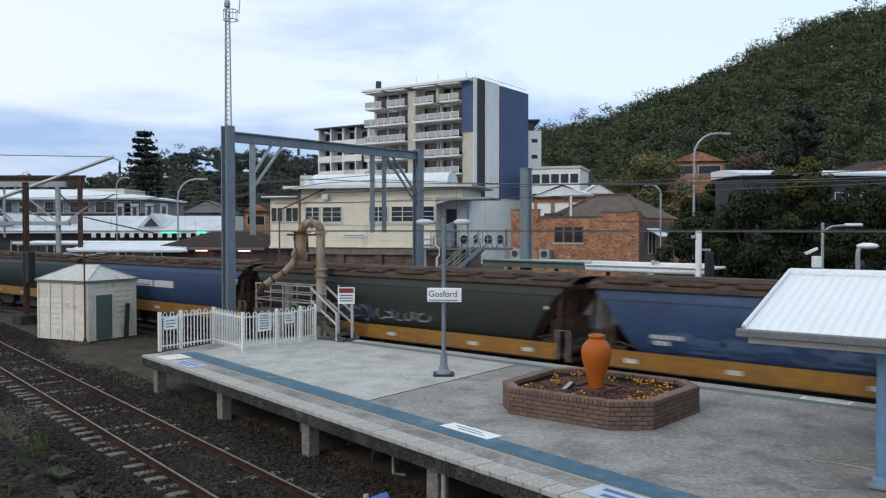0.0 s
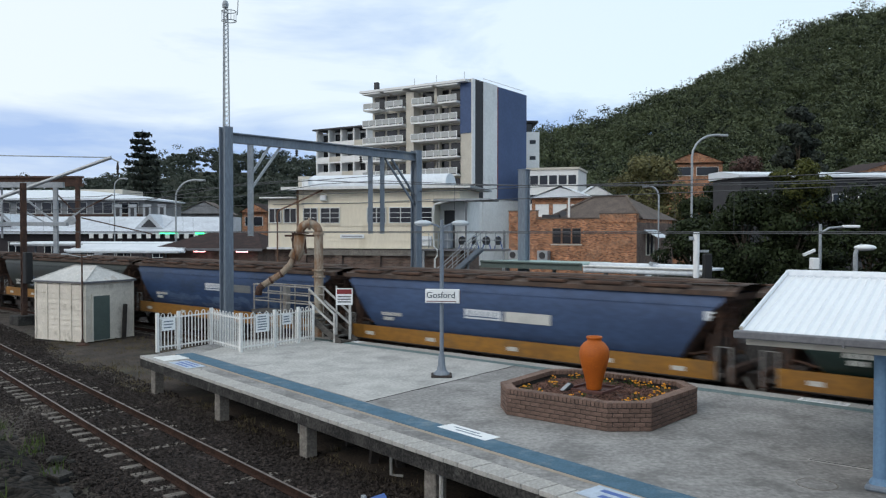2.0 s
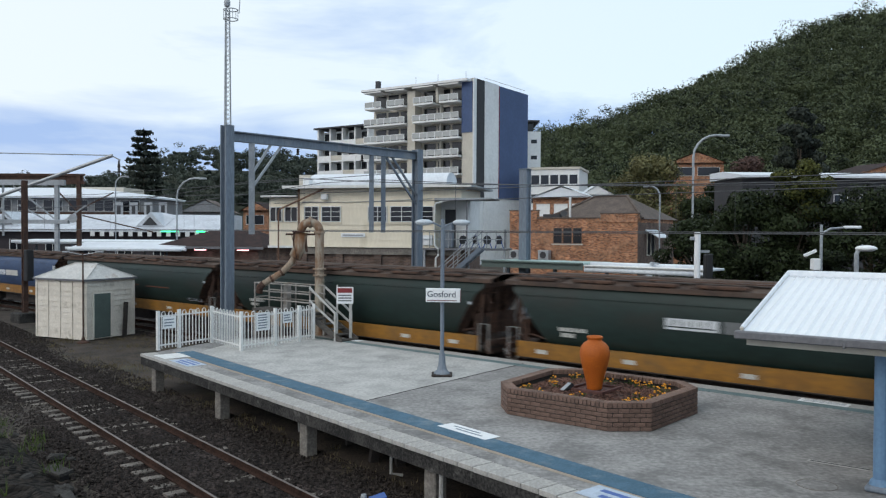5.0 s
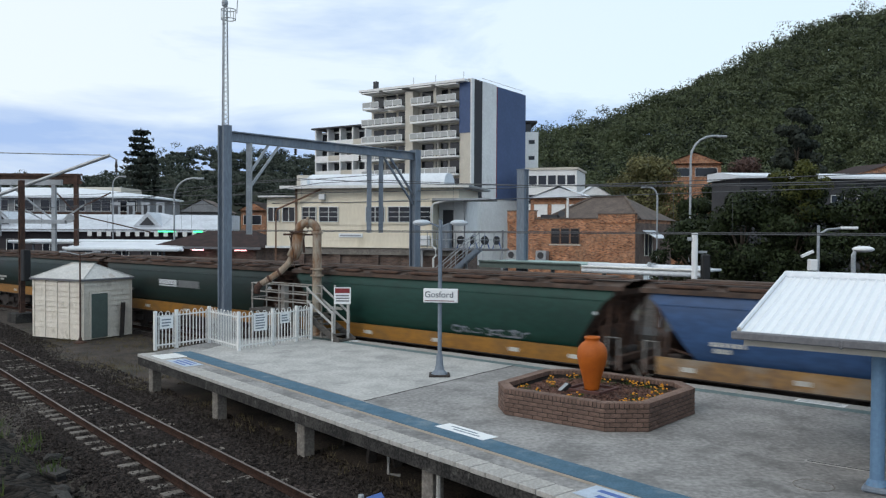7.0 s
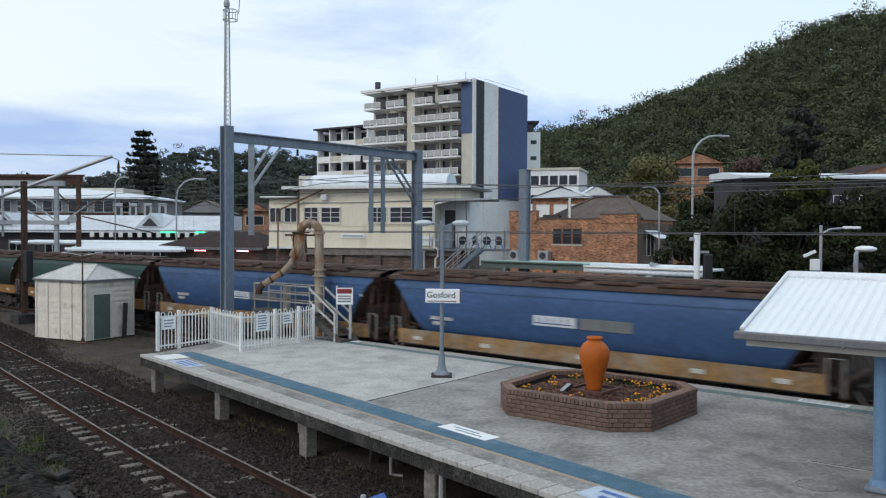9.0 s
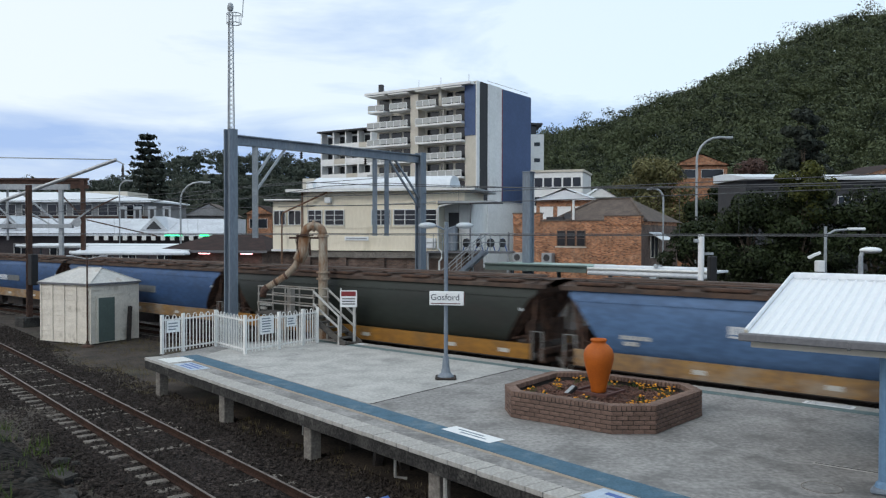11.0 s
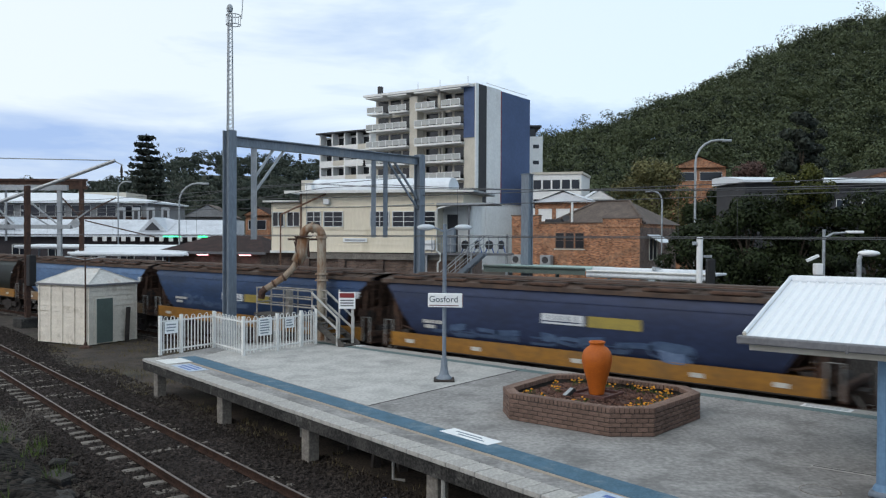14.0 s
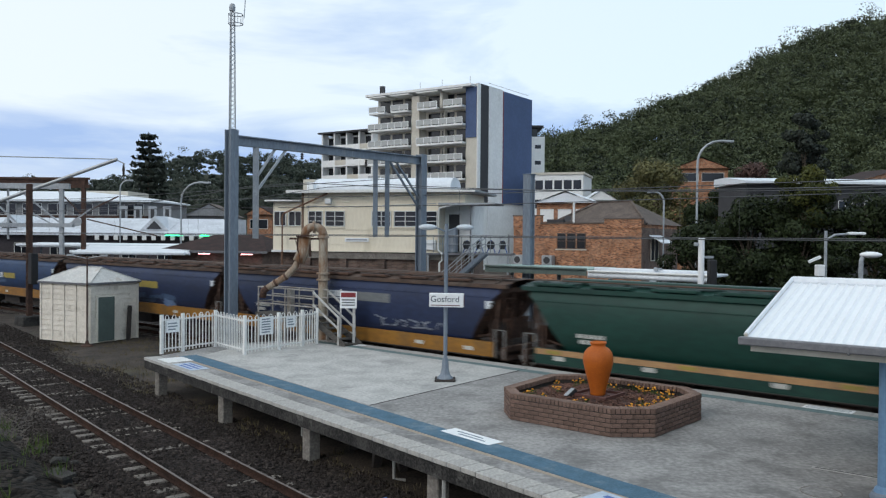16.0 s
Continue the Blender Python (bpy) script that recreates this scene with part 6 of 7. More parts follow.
    part("print_bar", boxes((5.05, 6.39, -0.066, -0.061, 3.88, 3.96)), M_GALV, nb)
    part("wall_lamp", bevelled(3.72, 4.10, -0.30, -0.01, 6.08, 6.42, 0.03), M_SIGNWHITE, t)
    part("conduit", tubes(0.022, [(2.4, -0.03, 5.95), (6.0, -0.03, 5.93), (10.7, -0.03, 6.1)]), M_GALV, t)
    part("rust_vent_pipe", tubes(0.055, [(0.82, -0.15, 2.3), (0.82, -0.15, 5.3), (0.95, -0.25, 5.5), (3.9, -0.3, 6.72)]), M_RUSTRAIL, t, "rusty raking pipe")
    # porch and verandah
    part("door", boxes((L + 0.28, L + 0.95, 1.44, 1.49, 3.24, 5.5)), M_CHARCOAL, t, "dark door")
    part("door_frame", boxes((L + 0.2, L + 0.28, 1.42, 1.49, 3.24, 5.6), (L + 0.95, L + 1.03, 1.42, 1.49, 3.24, 5.6), (L + 0.28, L + 0.95, 1.42, 1.49, 5.5, 5.6)), M_WHITE, t)
    part("verandah_roof", boxes((L + 0.1, 14.3, -0.35, 2.3, 6.03, 6.11)), M_GUTTER, t, "thin dark flat verandah roof")
    part("verandah_edge", boxes((L + 0.1, 14.3, -0.40, -0.352, 6.01, 6.13)), M_GALV, t)
    for x in (12.8, 15.05):
        part("verandah_post", boxes((x, x + 0.08, -0.2, -0.12, 3.24, 6.02 if x < 14 else 4.3)), M_GUTTER, t)
    part("downpipe", tubes(0.06, [(11.75, -0.33, 6.0), (11.0, -0.3, 5.82), (10.93, -0.3, 5.7), (10.93, -0.3, 3.35), (11.15, -0.3, 3.15), (11.15, -0.3, 2.75), (11.0, -0.3, 2.6), (11.0, -0.3, GROUND)]), M_WHITE, t, "white downpipe")
    part("landing", boxes((9.95, 15.2, -0.28, 1.48, 3.08, 3.2)), M_GUTTER, t, "steel landing")
    for x in (10.2, 12.9, 15.0):
        part("landing_post", boxes((x, x + 0.12, -0.2, -0.08, GROUND, 3.08)), M_GALV, t)
    for x in np.arange(10.05, 15.2, 0.57):
        part("baluster", tubes(0.022, [(x, -0.26, 3.2), (x, -0.26, 4.22)], seg=5), M_GALV, t)
    part("landing_rail", tubes(0.03, [(9.95, -0.26, 4.22), (15.18, -0.26, 4.22), (15.18, 1.4, 4.22)]), M_GALV, t)
    part("mid_rail", tubes(0.022, [(9.95, -0.26, 3.72), (15.18, -0.26, 3.72)]), M_GALV, t)
    for x, turn in ((12.5, 62), (13.25, 80), (13.95, 55), (14.65, 68)):
        reel = part("hose_reel", lathe([(0.18, -0.08), (0.25, -0.08), (0.25, -0.05), (0.13, -0.04), (0.13, 0.04), (0.25, 0.05), (0.25, 0.08), (0.18, 0.08)], 14), M_CHARCOAL, t, "dark cable reel")
        reel.matrix_basis = pose(x, 0.3, 3.68, 90, 0, turn)
        part("reel_stand", beams(0.05, 0.05, ((x - 0.25, 0.42, 3.2), (x, 0.42, 3.95)), ((x + 0.25, 0.42, 3.2), (x, 0.42, 3.95))), M_SIGNBLUE, t, "blue reel stand")
    part("air_conditioner", bevelled(10.1, 10.75, -0.2, -0.02, 3.35, 3.95, 0.03), M_SIGNWHITE, t)
    part("meter_cabinet", bevelled(11.3, 11.95, -0.15, 0.35, 3.22, 4.6, 0.03), M_STEEL, t, "grey steel cabinet")
    # stair down along the front
    st = [(13.75 - 0.235 * q, 3.18 - 0.205 * q) for q in range(17)]
    for x, z in st:
        part("tread", boxes((x - 0.14, x + 0.12, -1.32, -0.34, z - 0.04, z)), M_GUTTER, t)
    for y in (-1.36, -0.30):
        part("stringer", beams(0.05, 0.24, ((13.9, y, 3.22), (9.85, y, -0.3))), M_STEEL, t)
        part("stair_rail", tubes(0.03, [(13.9, y, 4.25), (9.85, y, 0.73)]), M_GALV, t)
        part("stair_rail", tubes(0.022, [(13.9, y, 3.75), (9.85, y, 0.23)]), M_GALV, t)
        for q in range(0, 17, 3):
            part("stair_post", tubes(0.024, [(st[q][0], y, st[q][1]), (st[q][0], y, st[q][1] + 1.05)], seg=5), M_GALV, t)
    part("stair_leg", boxes((9.8, 9.9, -1.3, -0.35, GROUND, -0.3)), M_STEEL, t)


M_RUSTBOARD = surface("brown_timber_trim", (0.26, 0.17, 0.11), (0.17, 0.11, 0.08), 0.8, 3.0)
M_RUSTRAIL = surface("rusty_pipe", (0.24, 0.13, 0.08), (0.13, 0.07, 0.045), 0.85, 3.0)


def small_slab_row(name, s0, s1, o0, o1, z, mat_, label, edge=None):
    t = thing(name, line_pose(s0, o0, 0), label, "platform canopy")
    L, D = s1 - s0, o1 - o0
    part("roof", bevelled(0, L, 0, D, z - 0.12, z, 0.03), mat_, t)
    part("fascia", boxes((-0.04, L + 0.04, -0.05, -0.005, z - 0.34, z + 0.02)), edge or M_WHITE, t)
    part("gutter", tubes(0.06, [(0, -0.11, z - 0.02), (L, -0.11, z - 0.02)]), edge or M_WHITE, t)
    if mat_ is M_ROOFWHITE:
        for q in range(3):
            part("roof_roll", tubes(0.12, [(0, -0.02 + 0.3 * q, z - 0.22 + 0.13 * q), (L, -0.02 + 0.3 * q, z - 0.22 + 0.13 * q)], seg=10), M_ROOFWHITE, t, "rounded white roof edge", True)
    for x in np.arange(0.5, L, 3.0):
        part("column", boxes((x, x + 0.15, D / 2, D / 2 + 0.15, GROUND, z - 0.12)), M_STEEL, t)


def far_platform():
    t = thing("far_platform", line_pose(0, 0, 0), "further platform behind the goods train", "platform", kind="structure")
    part("slab", boxes((-120, 60, 8.9, 11.6, GROUND, -0.03)), M_ASPHALT, t, "dark asphalt platform")


# ---------------------------------------------------------------- apartment tower
def tower():
    m = pose(4.89, 130.0, 0, 0, 0, 56.3)
    t = thing("apartment_tower", m, "ten-storey apartment tower with white balconies and blue end wall", "apartment building")
    X, Y, H = 18.6, 21.6, 28.4       # end wall runs along local x, balcony front along local y
    part("core", boxes((1.8, X - 0.05, 0.06, Y - 1.2, GROUND, H)), M_PALE, t, "pale rendered walls")
    for x0, x1, mat_, nm in ((0.0, 0.9, M_PALE, "white_panel"), (0.9, 3.5, M_CHARCOAL, "charcoal_panel"), (3.5, 8.1, M_PALE, "white_panel"), (8.25, X, M_NAVY, "blue_panel")):
        part(nm, boxes((x0, x1, -0.12 if mat_ is not M_CHARCOAL else -0.06, 0.05, 9.8 if mat_ is not M_PALE else GROUND, H + (0.35 if x0 > 8 else 0.5))), mat_, t)
    part("red_fin", boxes((8.1, 8.25, -0.2, 0.05, 10.0, H + 0.3)), M_RED, t)
    part("corner_wall", boxes((0.0, 1.79, 0.06, 2.1, GROUND, H + 0.4)), M_TAN, t, "tan rendered corner")
    part("blue_corner_panel", boxes((-0.12, -0.005, 0.1, 2.1, 20.2, H - 0.1)), M_NAVY, t)
    part("divider", boxes((-0.2, 1.79, 11.3, 12.9, GROUND, H - 0.6)), M_TAN, t, "tan rendered fin")
    part("parapet", boxes((0.0, X, 0.1, Y, H, H + 0.45)), M_PALE, t)
    part("roof_edge", boxes((-1.3, 3.0, 0.4, Y + 0.5, H - 0.1, H + 0.28)), M_PALE, t, "white roof edge")
    part("flue", boxes((1.6, 2.3, Y - 1.1, Y - 0.4, H + 0.45, H + 2.2)), M_CHARCOAL, t)
    for y in (2.0, 7.5, 12.0):
        part("aerial", tubes(0.05, [(1.0, y, H), (1.0, y, H + 1.9)], seg=4), M_GALV, t)
    part("roof_rail", tubes(0.04, [(4, 0.3, H + 1.1), (X - 0.5, 0.3, H + 1.1)], seg=4), M_GALV, t)
    floors = [H - 2.95 * k for k in range(1, 11)]
    for i, z in enumerate(floors):
        if z < 3:
            break
        for y0, y1 in ((2.15, 11.25), (12.95, Y)):
            top = i == 0
            spans = ((y0 + 0.1, y0 + 3.7), (y0 + 5.0, y1 - 0.2)) if top else ((y0, y1),)
            part("recess_wall", boxes((1.7, 1.79, y0, y1, z + 0.05, z + 2.75)), M_TAN, t)
            for q in range(3):
                ya = y0 + 0.5 + q * (y1 - y0 - 0.6) / 3
                part("balcony_door", boxes((1.62, 1.695, ya, ya + (y1 - y0) / 3 - 0.7, z + 0.1, z + 2.35)), M_GLASS, t, "dark glass door")
            for ya, yb in spans:
                b = part("balcony", boxes((-1.1, 1.69, ya, yb, z - 0.30, z)), M_PALE, t, "white balcony slab")
                part("balustrade", boxes((-1.1, -1.05, ya, yb, z + 0.12, z + 0.95)), M_PALEGLASS, b, "pale glass balustrade")
                part("top_rail", boxes((-1.14, -1.02, ya, yb, z + 0.96, z + 1.04)), M_SIGNWHITE, b)
                for yy in np.arange(ya, yb + 0.01, (yb - ya) / max(2, round((yb - ya) / 1.5))):
                    part("rail_post", boxes((-1.13, -1.04, yy - 0.04, yy + 0.04, z, z + 1.0)), M_SIGNWHITE, b)
                if top:
                    part("balcony_canopy", boxes((-1.2, 1.69, ya - 0.2, yb + 0.2, z + 2.55, z + 2.75)), M_PALE, b)
        part("bay_column", boxes((-0.1, 1.69, 6.7, 7.2, z, z + 2.6)) if i == 0 else boxes((0.9, 1.69, 6.8, 7.1, z, z + 2.6)), M_TAN, t)


def white_block():
    t = thing("rear_apartment_block", pose(10.5, 150, 0), "white rendered block with small windows behind the tower", "apartment building")
    part("wall", boxes((0, 7.7, 0, 9, GROUND, 22.8)), M_PALE, t)
    part("top_storey", boxes((0.3, 6.4, 0.8, 8, 22.81, 24.5)), M_GLASS, t)
    part("roof", boxes((-0.5, 7.4, -0.4, 9.3, 24.51, 24.85)), M_CHARCOAL, t)
    for q in range(6):
        part("window", boxes((5.9, 7.0, -0.04, 0.02, 20.6 - 2.95 * q, 21.3 - 2.95 * q)), M_GLASS, t)


M_PALEGLASS = glassy("pale_balustrade", (0.40, 0.41, 0.40), 0.2)


def low_apartments():
    t = thing("apartment_block", pose(-14.0, 152, 0, 0, 0, 146.1), "pale apartment block with grid of balconies and dark roof", "apartment building")
    L, H = 12.5, 23.6
    part("core", boxes((0, L, -9, -1.6, GROUND, H)), M_PALE, t)
    part("roof", boxes((-0.6, L + 0.8, -9.4, 0.5, H + 0.4, H + 0.7)), M_CHARCOAL, t, "dark flat roof")
    for k in range(8):
        z = H - 2.9 * (k + 1)
        for j in range(4):
            x0 = j * L / 4
            part("window", boxes((x0 + 0.3, x0 + L / 4 - 0.4, -1.62, -1.5, z + 0.2, z + 2.5)), M_GLASS, t)
            part("balcony", boxes((x0 + 0.15, x0 + L / 4 - 0.15, -1.55, 0.0, z - 0.25, z)), M_PALE, t)
            part("balustrade", boxes((x0 + 0.15, x0 + L / 4 - 0.15, -0.06, 0.0, z + 0.02, z + 1.0)), M_PALE if (j + k) % 3 else M_TAN, t)
    for j in range(5):
        part("fin", boxes((j * L / 4 - 0.15, j * L / 4 + 0.15, -1.6, 0.05, GROUND, H + 0.4)), M_PALE, t)


def office():
    t = thing("office_building", pose(14.5, 136, 0, 0, 0, -18), "pale low office building with window bands", "building")
    part("wall", boxes((0, 8.5, 0, 10, GROUND, 14.6)), M_PALE, t)
    part("parapet", boxes((-0.2, 8.7, -0.2, 10.2, 14.62, 15.0)), M_TAN, t)
    for z in (12.2, 9.0, 5.8):
        for q in range(5):
            part("window", boxes((0.5 + q * 1.6, 1.8 + q * 1.6, -0.04, 0.02, z, z + 1.5)), M_GLASS, t)


# ---------------------------------------------------------------- brick buildings
def brick_shop():
    m = pose(15.97, 66.0, 0, 0, 0, -34)
    t = thing("brick_building", m, "two-storey orange brick building with parapet and tiled roof", "building")
    L, D = 11.9, 9.0
    part("wall", boxes((-L, 0, 0, D, GROUND, 5.35)), M_REDBRICK, t, "orange-brown brick wall")
    part("corner_parapet", boxes((-3.2, 0.0, -0.06, 0.5, 5.0, 5.72)), M_REDBRICK, t)
    part("left_parapet", boxes((-L, -9.2, -0.06, 0.5, 5.0, 6.05)), M_REDBRICK, t)
    part("coping", boxes((-9.19, -3.21, -0.08, 0.4, 5.36, 5.46)), M_TILE, t)
    part("coping", boxes((-3.25, 0.05, -0.1, 0.55, 5.721, 5.8)), M_TILE, t)
    part("coping", boxes((-L - 0.05, -9.15, -0.1, 0.55, 6.051, 6.13)), M_TILE, t)
    part("light_brick_patch", boxes((-8.6, -3.6, -0.02, 0, 2.6, 4.9)), M_REDBRICK, t)
    for q in range(3):
        window_unit(t, pose(-7.5 + q * 0.92, -0.02, 3.25), 0.72, 1.25, 1, 2, M_BROWNBRICK, depth=0.06)
    part("window_sill", boxes((-7.7, -4.8, -0.1, 0.0, 3.08, 3.18)), M_TAN, t)
    bm = bmesh.new()
    b = [bm.verts.new(p) for p in ((-8.6, 0.6, 5.3), (0.2, 0.6, 5.3), (0.2, D + 1, 5.3), (-8.6, D + 1, 5.3))]
    r = [bm.verts.new((-5.6, 4.4, 7.35)), bm.verts.new((-2.6, 4.4, 7.35))]
    bm.faces.new((b[0], b[1], r[1], r[0]))
    bm.faces.new((b[1], b[2], r[1]))
    bm.faces.new((b[2], b[3], r[0], r[1]))
    bm.faces.new((b[3], b[0], r[0]))
    bmesh.ops.recalc_face_normals(bm, faces=bm.faces[:])
    part("roof", bm, M_TILE, t, "brown tiled hip roof")
    part("ridge_tiles", tubes(0.12, [(0.2, 0.6, 5.35), (-2.6, 4.4, 7.4), (-5.6, 4.4, 7.4), (-8.6, 0.6, 5.35)]), M_TILE, t)
    part("side_wall", boxes((0.01, 0.06, 0.0, D, GROUND, 5.0)), M_BROWNBRICK, t)
    window_unit(t, pose(0.07, 2.0, 2.3, 0, 0, 90), 1.8, 1.8, 2, 1, M_TAN)
    aw = part("awning", beams(2.8, 0.06, ((0.1, 2.9, 4.4), (1.3, 2.9, 3.75))), M_ROOFWHITE, t, "pale corrugated awning")
    window_unit(t, pose(0.07, 1.8, 0.3, 0, 0, 90), 2.0, 1.0, 2, 1, M_WHITE, glass=M_PALE)
    part("vent_pipe", tubes(0.11, [(-6.4, 0.8, 5.3), (-6.4, 0.8, 7.3)]), M_WHITE, t, "white vent pipe")
    part("satellite_dish", lathe([(0.02, 0), (0.2, 0.05), (0.3, 0.12), (0.31, 0.13)], 12), M_CHARCOAL, t).matrix_basis = pose(-6.9, 0.7, 5.75, 60, 0, 20)
    part("roof_tank", boxes((-8.9, -7.3, 0.6, 1.8, 5.3, 5.75)), M_CHARCOAL, t)
    for x in (-11.6, -8.7):
        ac = part("air_conditioner", bevelled(x, x + 1.0, -0.75, -0.1, 1.75, 2.6, 0.04), M_GALV, t, "grey air conditioning unit")
        part("fan_grille", lathe([(0.3, 0), (0.3, 0.03), (0.05, 0.04)], 14), M_CHARCOAL, ac).matrix_basis = pose(x + 0.5, -0.75, 2.18, 90)
        part("wall_bracket", boxes((x + 0.1, x + 0.16, -0.7, 0.0, 1.66, 1.74), (x + 0.84, x + 0.9, -0.7, 0.0, 1.66, 1.74)), M_GALV, ac)


def gabled_house(x, y, turn, w, d, h, roof_h, wall_mat, roof_mat, label, windows=3, base=GROUND, white_gable=False):
    t = thing("house", pose(x, y, base, 0, 0, turn), label, "house", "houses below the hill")
    part("wall", boxes((-w / 2, w / 2, 0, d, 0, h)), wall_mat, t)
    bm = bmesh.new()
    e = 0.5
    a = [bm.verts.new(p) for p in ((-w / 2 - e, -e, h - 0.1), (w / 2 + e, -e, h - 0.1), (0, -e, h + roof_h))]
    b = [bm.verts.new((v.co.x, d + e, v.co.z)) for v in a]
    bm.faces.new((a[0], a[2], b[2], b[0]))
    bm.faces.new((a[1], b[1], b[2], a[2]))
    bm.faces.new((a[0], b[0], b[1], a[1]))
    part("roof", bm, roof_mat, t)
    bm = bmesh.new()
    v = [bm.verts.new(p) for p in ((-w / 2 - 0.3, -0.3, h), (w / 2 + 0.3, -0.3, h), (0, -0.3, h + roof_h - 0.2))]
    q = [bm.verts.new((p.co.x, -0.05, p.co.z)) for p in v]
    bm.faces.new(v)
    bm.faces.new(q[::-1])
    for i in range(3):
        bm.faces.new((v[i], q[i], q[(i + 1) % 3], v[(i + 1) % 3]))
    part("gable", bm, M_ROOFWHITE if white_gable else wall_mat, t)
    for i in range(windows):
        window_unit(t, pose(-w / 2 + 0.5 + i * (w - 0.6) / windows, -0.01, h - 2.2), (w - 0.6) / windows - 0.6, 1.4, 1, 1, M_WHITE, glass=M_PALE if white_gable else None)
    return t


# ---------------------------------------------------------------- town to the left
def long_building(name, m, L, D, z_eave, z_ridge, wall_mat, roof_mat, label, win=(), overhang=1.0, fall=0.0):
    t = thing(name, m, label, "building")
    part("wall", boxes((0, L, 0, D, GROUND, z_eave)), wall_mat, t)
    bm = bmesh.new()
    ring = ((-overhang, z_eave - 0.05), (-overhang, z_eave + 0.2), (D * 0.55, z_ridge), (D, z_ridge), (D, z_eave))
    # the ridge drops in a shallow arc over the last stretch where fall is given
    cuts = [(-0.6, 0.0)] + [(L + 0.6 - fall * (1 - q / 5), (q / 5) ** 1.6) for q in range(6)] if fall else [(-0.6, 0.0), (L + 0.6, 0.0)]
    rows = [[bm.verts.new((x, y, z if z <= z_eave + 0.21 else z + (z_eave + 0.21 - z) * f)) for y, z in ring] for x, f in cuts]
    k = len(ring)
    for a, b in zip(rows, rows[1:]):
        for i in range(k):
            bm.faces.new((a[i], b[i], b[(i + 1) % k], a[(i + 1) % k]))
    bm.faces.new(rows[0][::-1])
    bm.faces.new(rows[-1])
    bmesh.ops.recalc_face_normals(bm, faces=bm.faces[:])
    part("roof", bm, roof_mat, t)
    for x, w, z, h in win:
        window_unit(t, pose(x, -0.01, z), w, h, 2, 1, M_WHITE)
    return t


M_SHOPDARK = surface("dark_shopfront", (0.045, 0.036, 0.042), (0.025, 0.02, 0.024), 0.6, 0.8)
M_GREYWALL = surface("grey_render", (0.27, 0.275, 0.285), (0.20, 0.205, 0.215), 0.8, 0.5)


def town():
    a = long_building("commercial_building", pose(-66, 111, 0, 0, 0, -2), 25.7, 14, 8.55, 10.3, M_GREYWALL, M_ROOFWHITE, "long low commercial building with curved white roof",
                      win=[(0.9 + 3.55 * q, 2.6, 6.75, 1.45) for q in range(7)], fall=15.0)
    part("dark_band", boxes((0, 25.7, -0.06, -0.005, 5.9, 6.6)), M_RUST, a)
    part("roof_step", boxes((9, 16.5, 14.1, 22, 8, 10.75)), M_TAN, a)
    b = long_building("station_building", pose(-58, 95, 0, 0, 0, 1), 31.5, 10, 4.0, 6.1, M_SHOPDARK, M_TOWNROOF, "long station building with white sheet roof",
                      win=[(3.0 + 4.2 * q, 1.6, 1.2, 1.8) for q in range(7)])
    for x in (6.5, 23.5):
        bm = bmesh.new()
        v = [bm.verts.new(p) for p in ((x - 1.7, 0.2, 4.6), (x + 1.7, 0.2, 4.6), (x, 0.2, 6.3), (x - 1.7, 5, 6.0), (x + 1.7, 5, 6.0), (x, 5, 6.35))]
        for f in ((0, 1, 2), (0, 2, 5, 3), (1, 4, 5, 2)):
            bm.faces.new([v[i] for i in f])
        part("dormer", bm, M_TOWNROOF, b, "white gabled dormer")
        bm = bmesh.new()
        bm.faces.new([bm.verts.new(p) for p in ((x - 0.95, 0.17, 4.75), (x + 0.95, 0.17, 4.75), (x, 0.17, 5.75))])
        part("dormer_louvre", bm, M_CHARCOAL, b)
    for x in np.arange(17.0, 31, 1.1):
        part("valance_board", boxes((x, x + 0.5, -1.06, -1.02, 3.45, 4.0)), M_WHITE, b)
    for x, w_, mt in ((26.2, 2.0, glow("green_light", (0.10, 0.9, 0.45), 1.4)), (29.8, 1.0, glow("green_light_small", (0.05, 0.8, 0.3), 3.0))):
        part("neon_sign", boxes((x - w_ / 2, x + w_ / 2, -1.2, -1.07, 3.95, 4.15)), mt, b, "lit green shop sign")
    # numerals on the parapet, kept as plain bars
    n = thing("roof_sign", pose(-44.0, 108.9, 6.0, 0, 0, -2), "row of pale characters on a frame, illegible", "sign")
    for q in range(4):
        part("character_bar", boxes((q * 2.0, q * 2.0 + 1.1, -0.1, 0.0, 0.0, 1.9)), M_GALV, n)
        part("character_gap", boxes((q * 2.0 + 0.3, q * 2.0 + 0.8, -0.13, -0.101, 0.3, 1.5)), M_CHARCOAL, n)
    part("frame", boxes((-0.3, 7.6, 0.005, 0.08, -0.1, 0.1)), M_GALV, n)
    # brown hip roof by the platform with lit eaves
    h = thing("platform_building", pose(-19.0, 69, 0, 0, 0, -12), "low platform building with dark red tiled hip roof and lit eaves", "building")
    part("wall", boxes((-5.2, 3.6, 0, 7, GROUND, 2.7)), M_BROWNBRICK, h)
    bm = bmesh.new()
    v = [bm.verts.new(p) for p in ((-6.0, -0.8, 2.75), (4.4, -0.8, 2.75), (4.4, 7.6, 2.75), (-6.0, 7.6, 2.75), (-2.6, 3.4, 4.15), (2.0, 3.4, 4.15))]
    for f in ((0, 1, 5, 4), (1, 2, 5), (2, 3, 4, 5), (3, 0, 4), (3, 2, 1, 0)):
        bm.faces.new([v[i] for i in f])
    part("roof", bm, M_TILERED, h)
    part("fascia", boxes((-6.0, 4.4, -0.86, -0.81, 2.6, 2.8)), M_GUTTER, h)
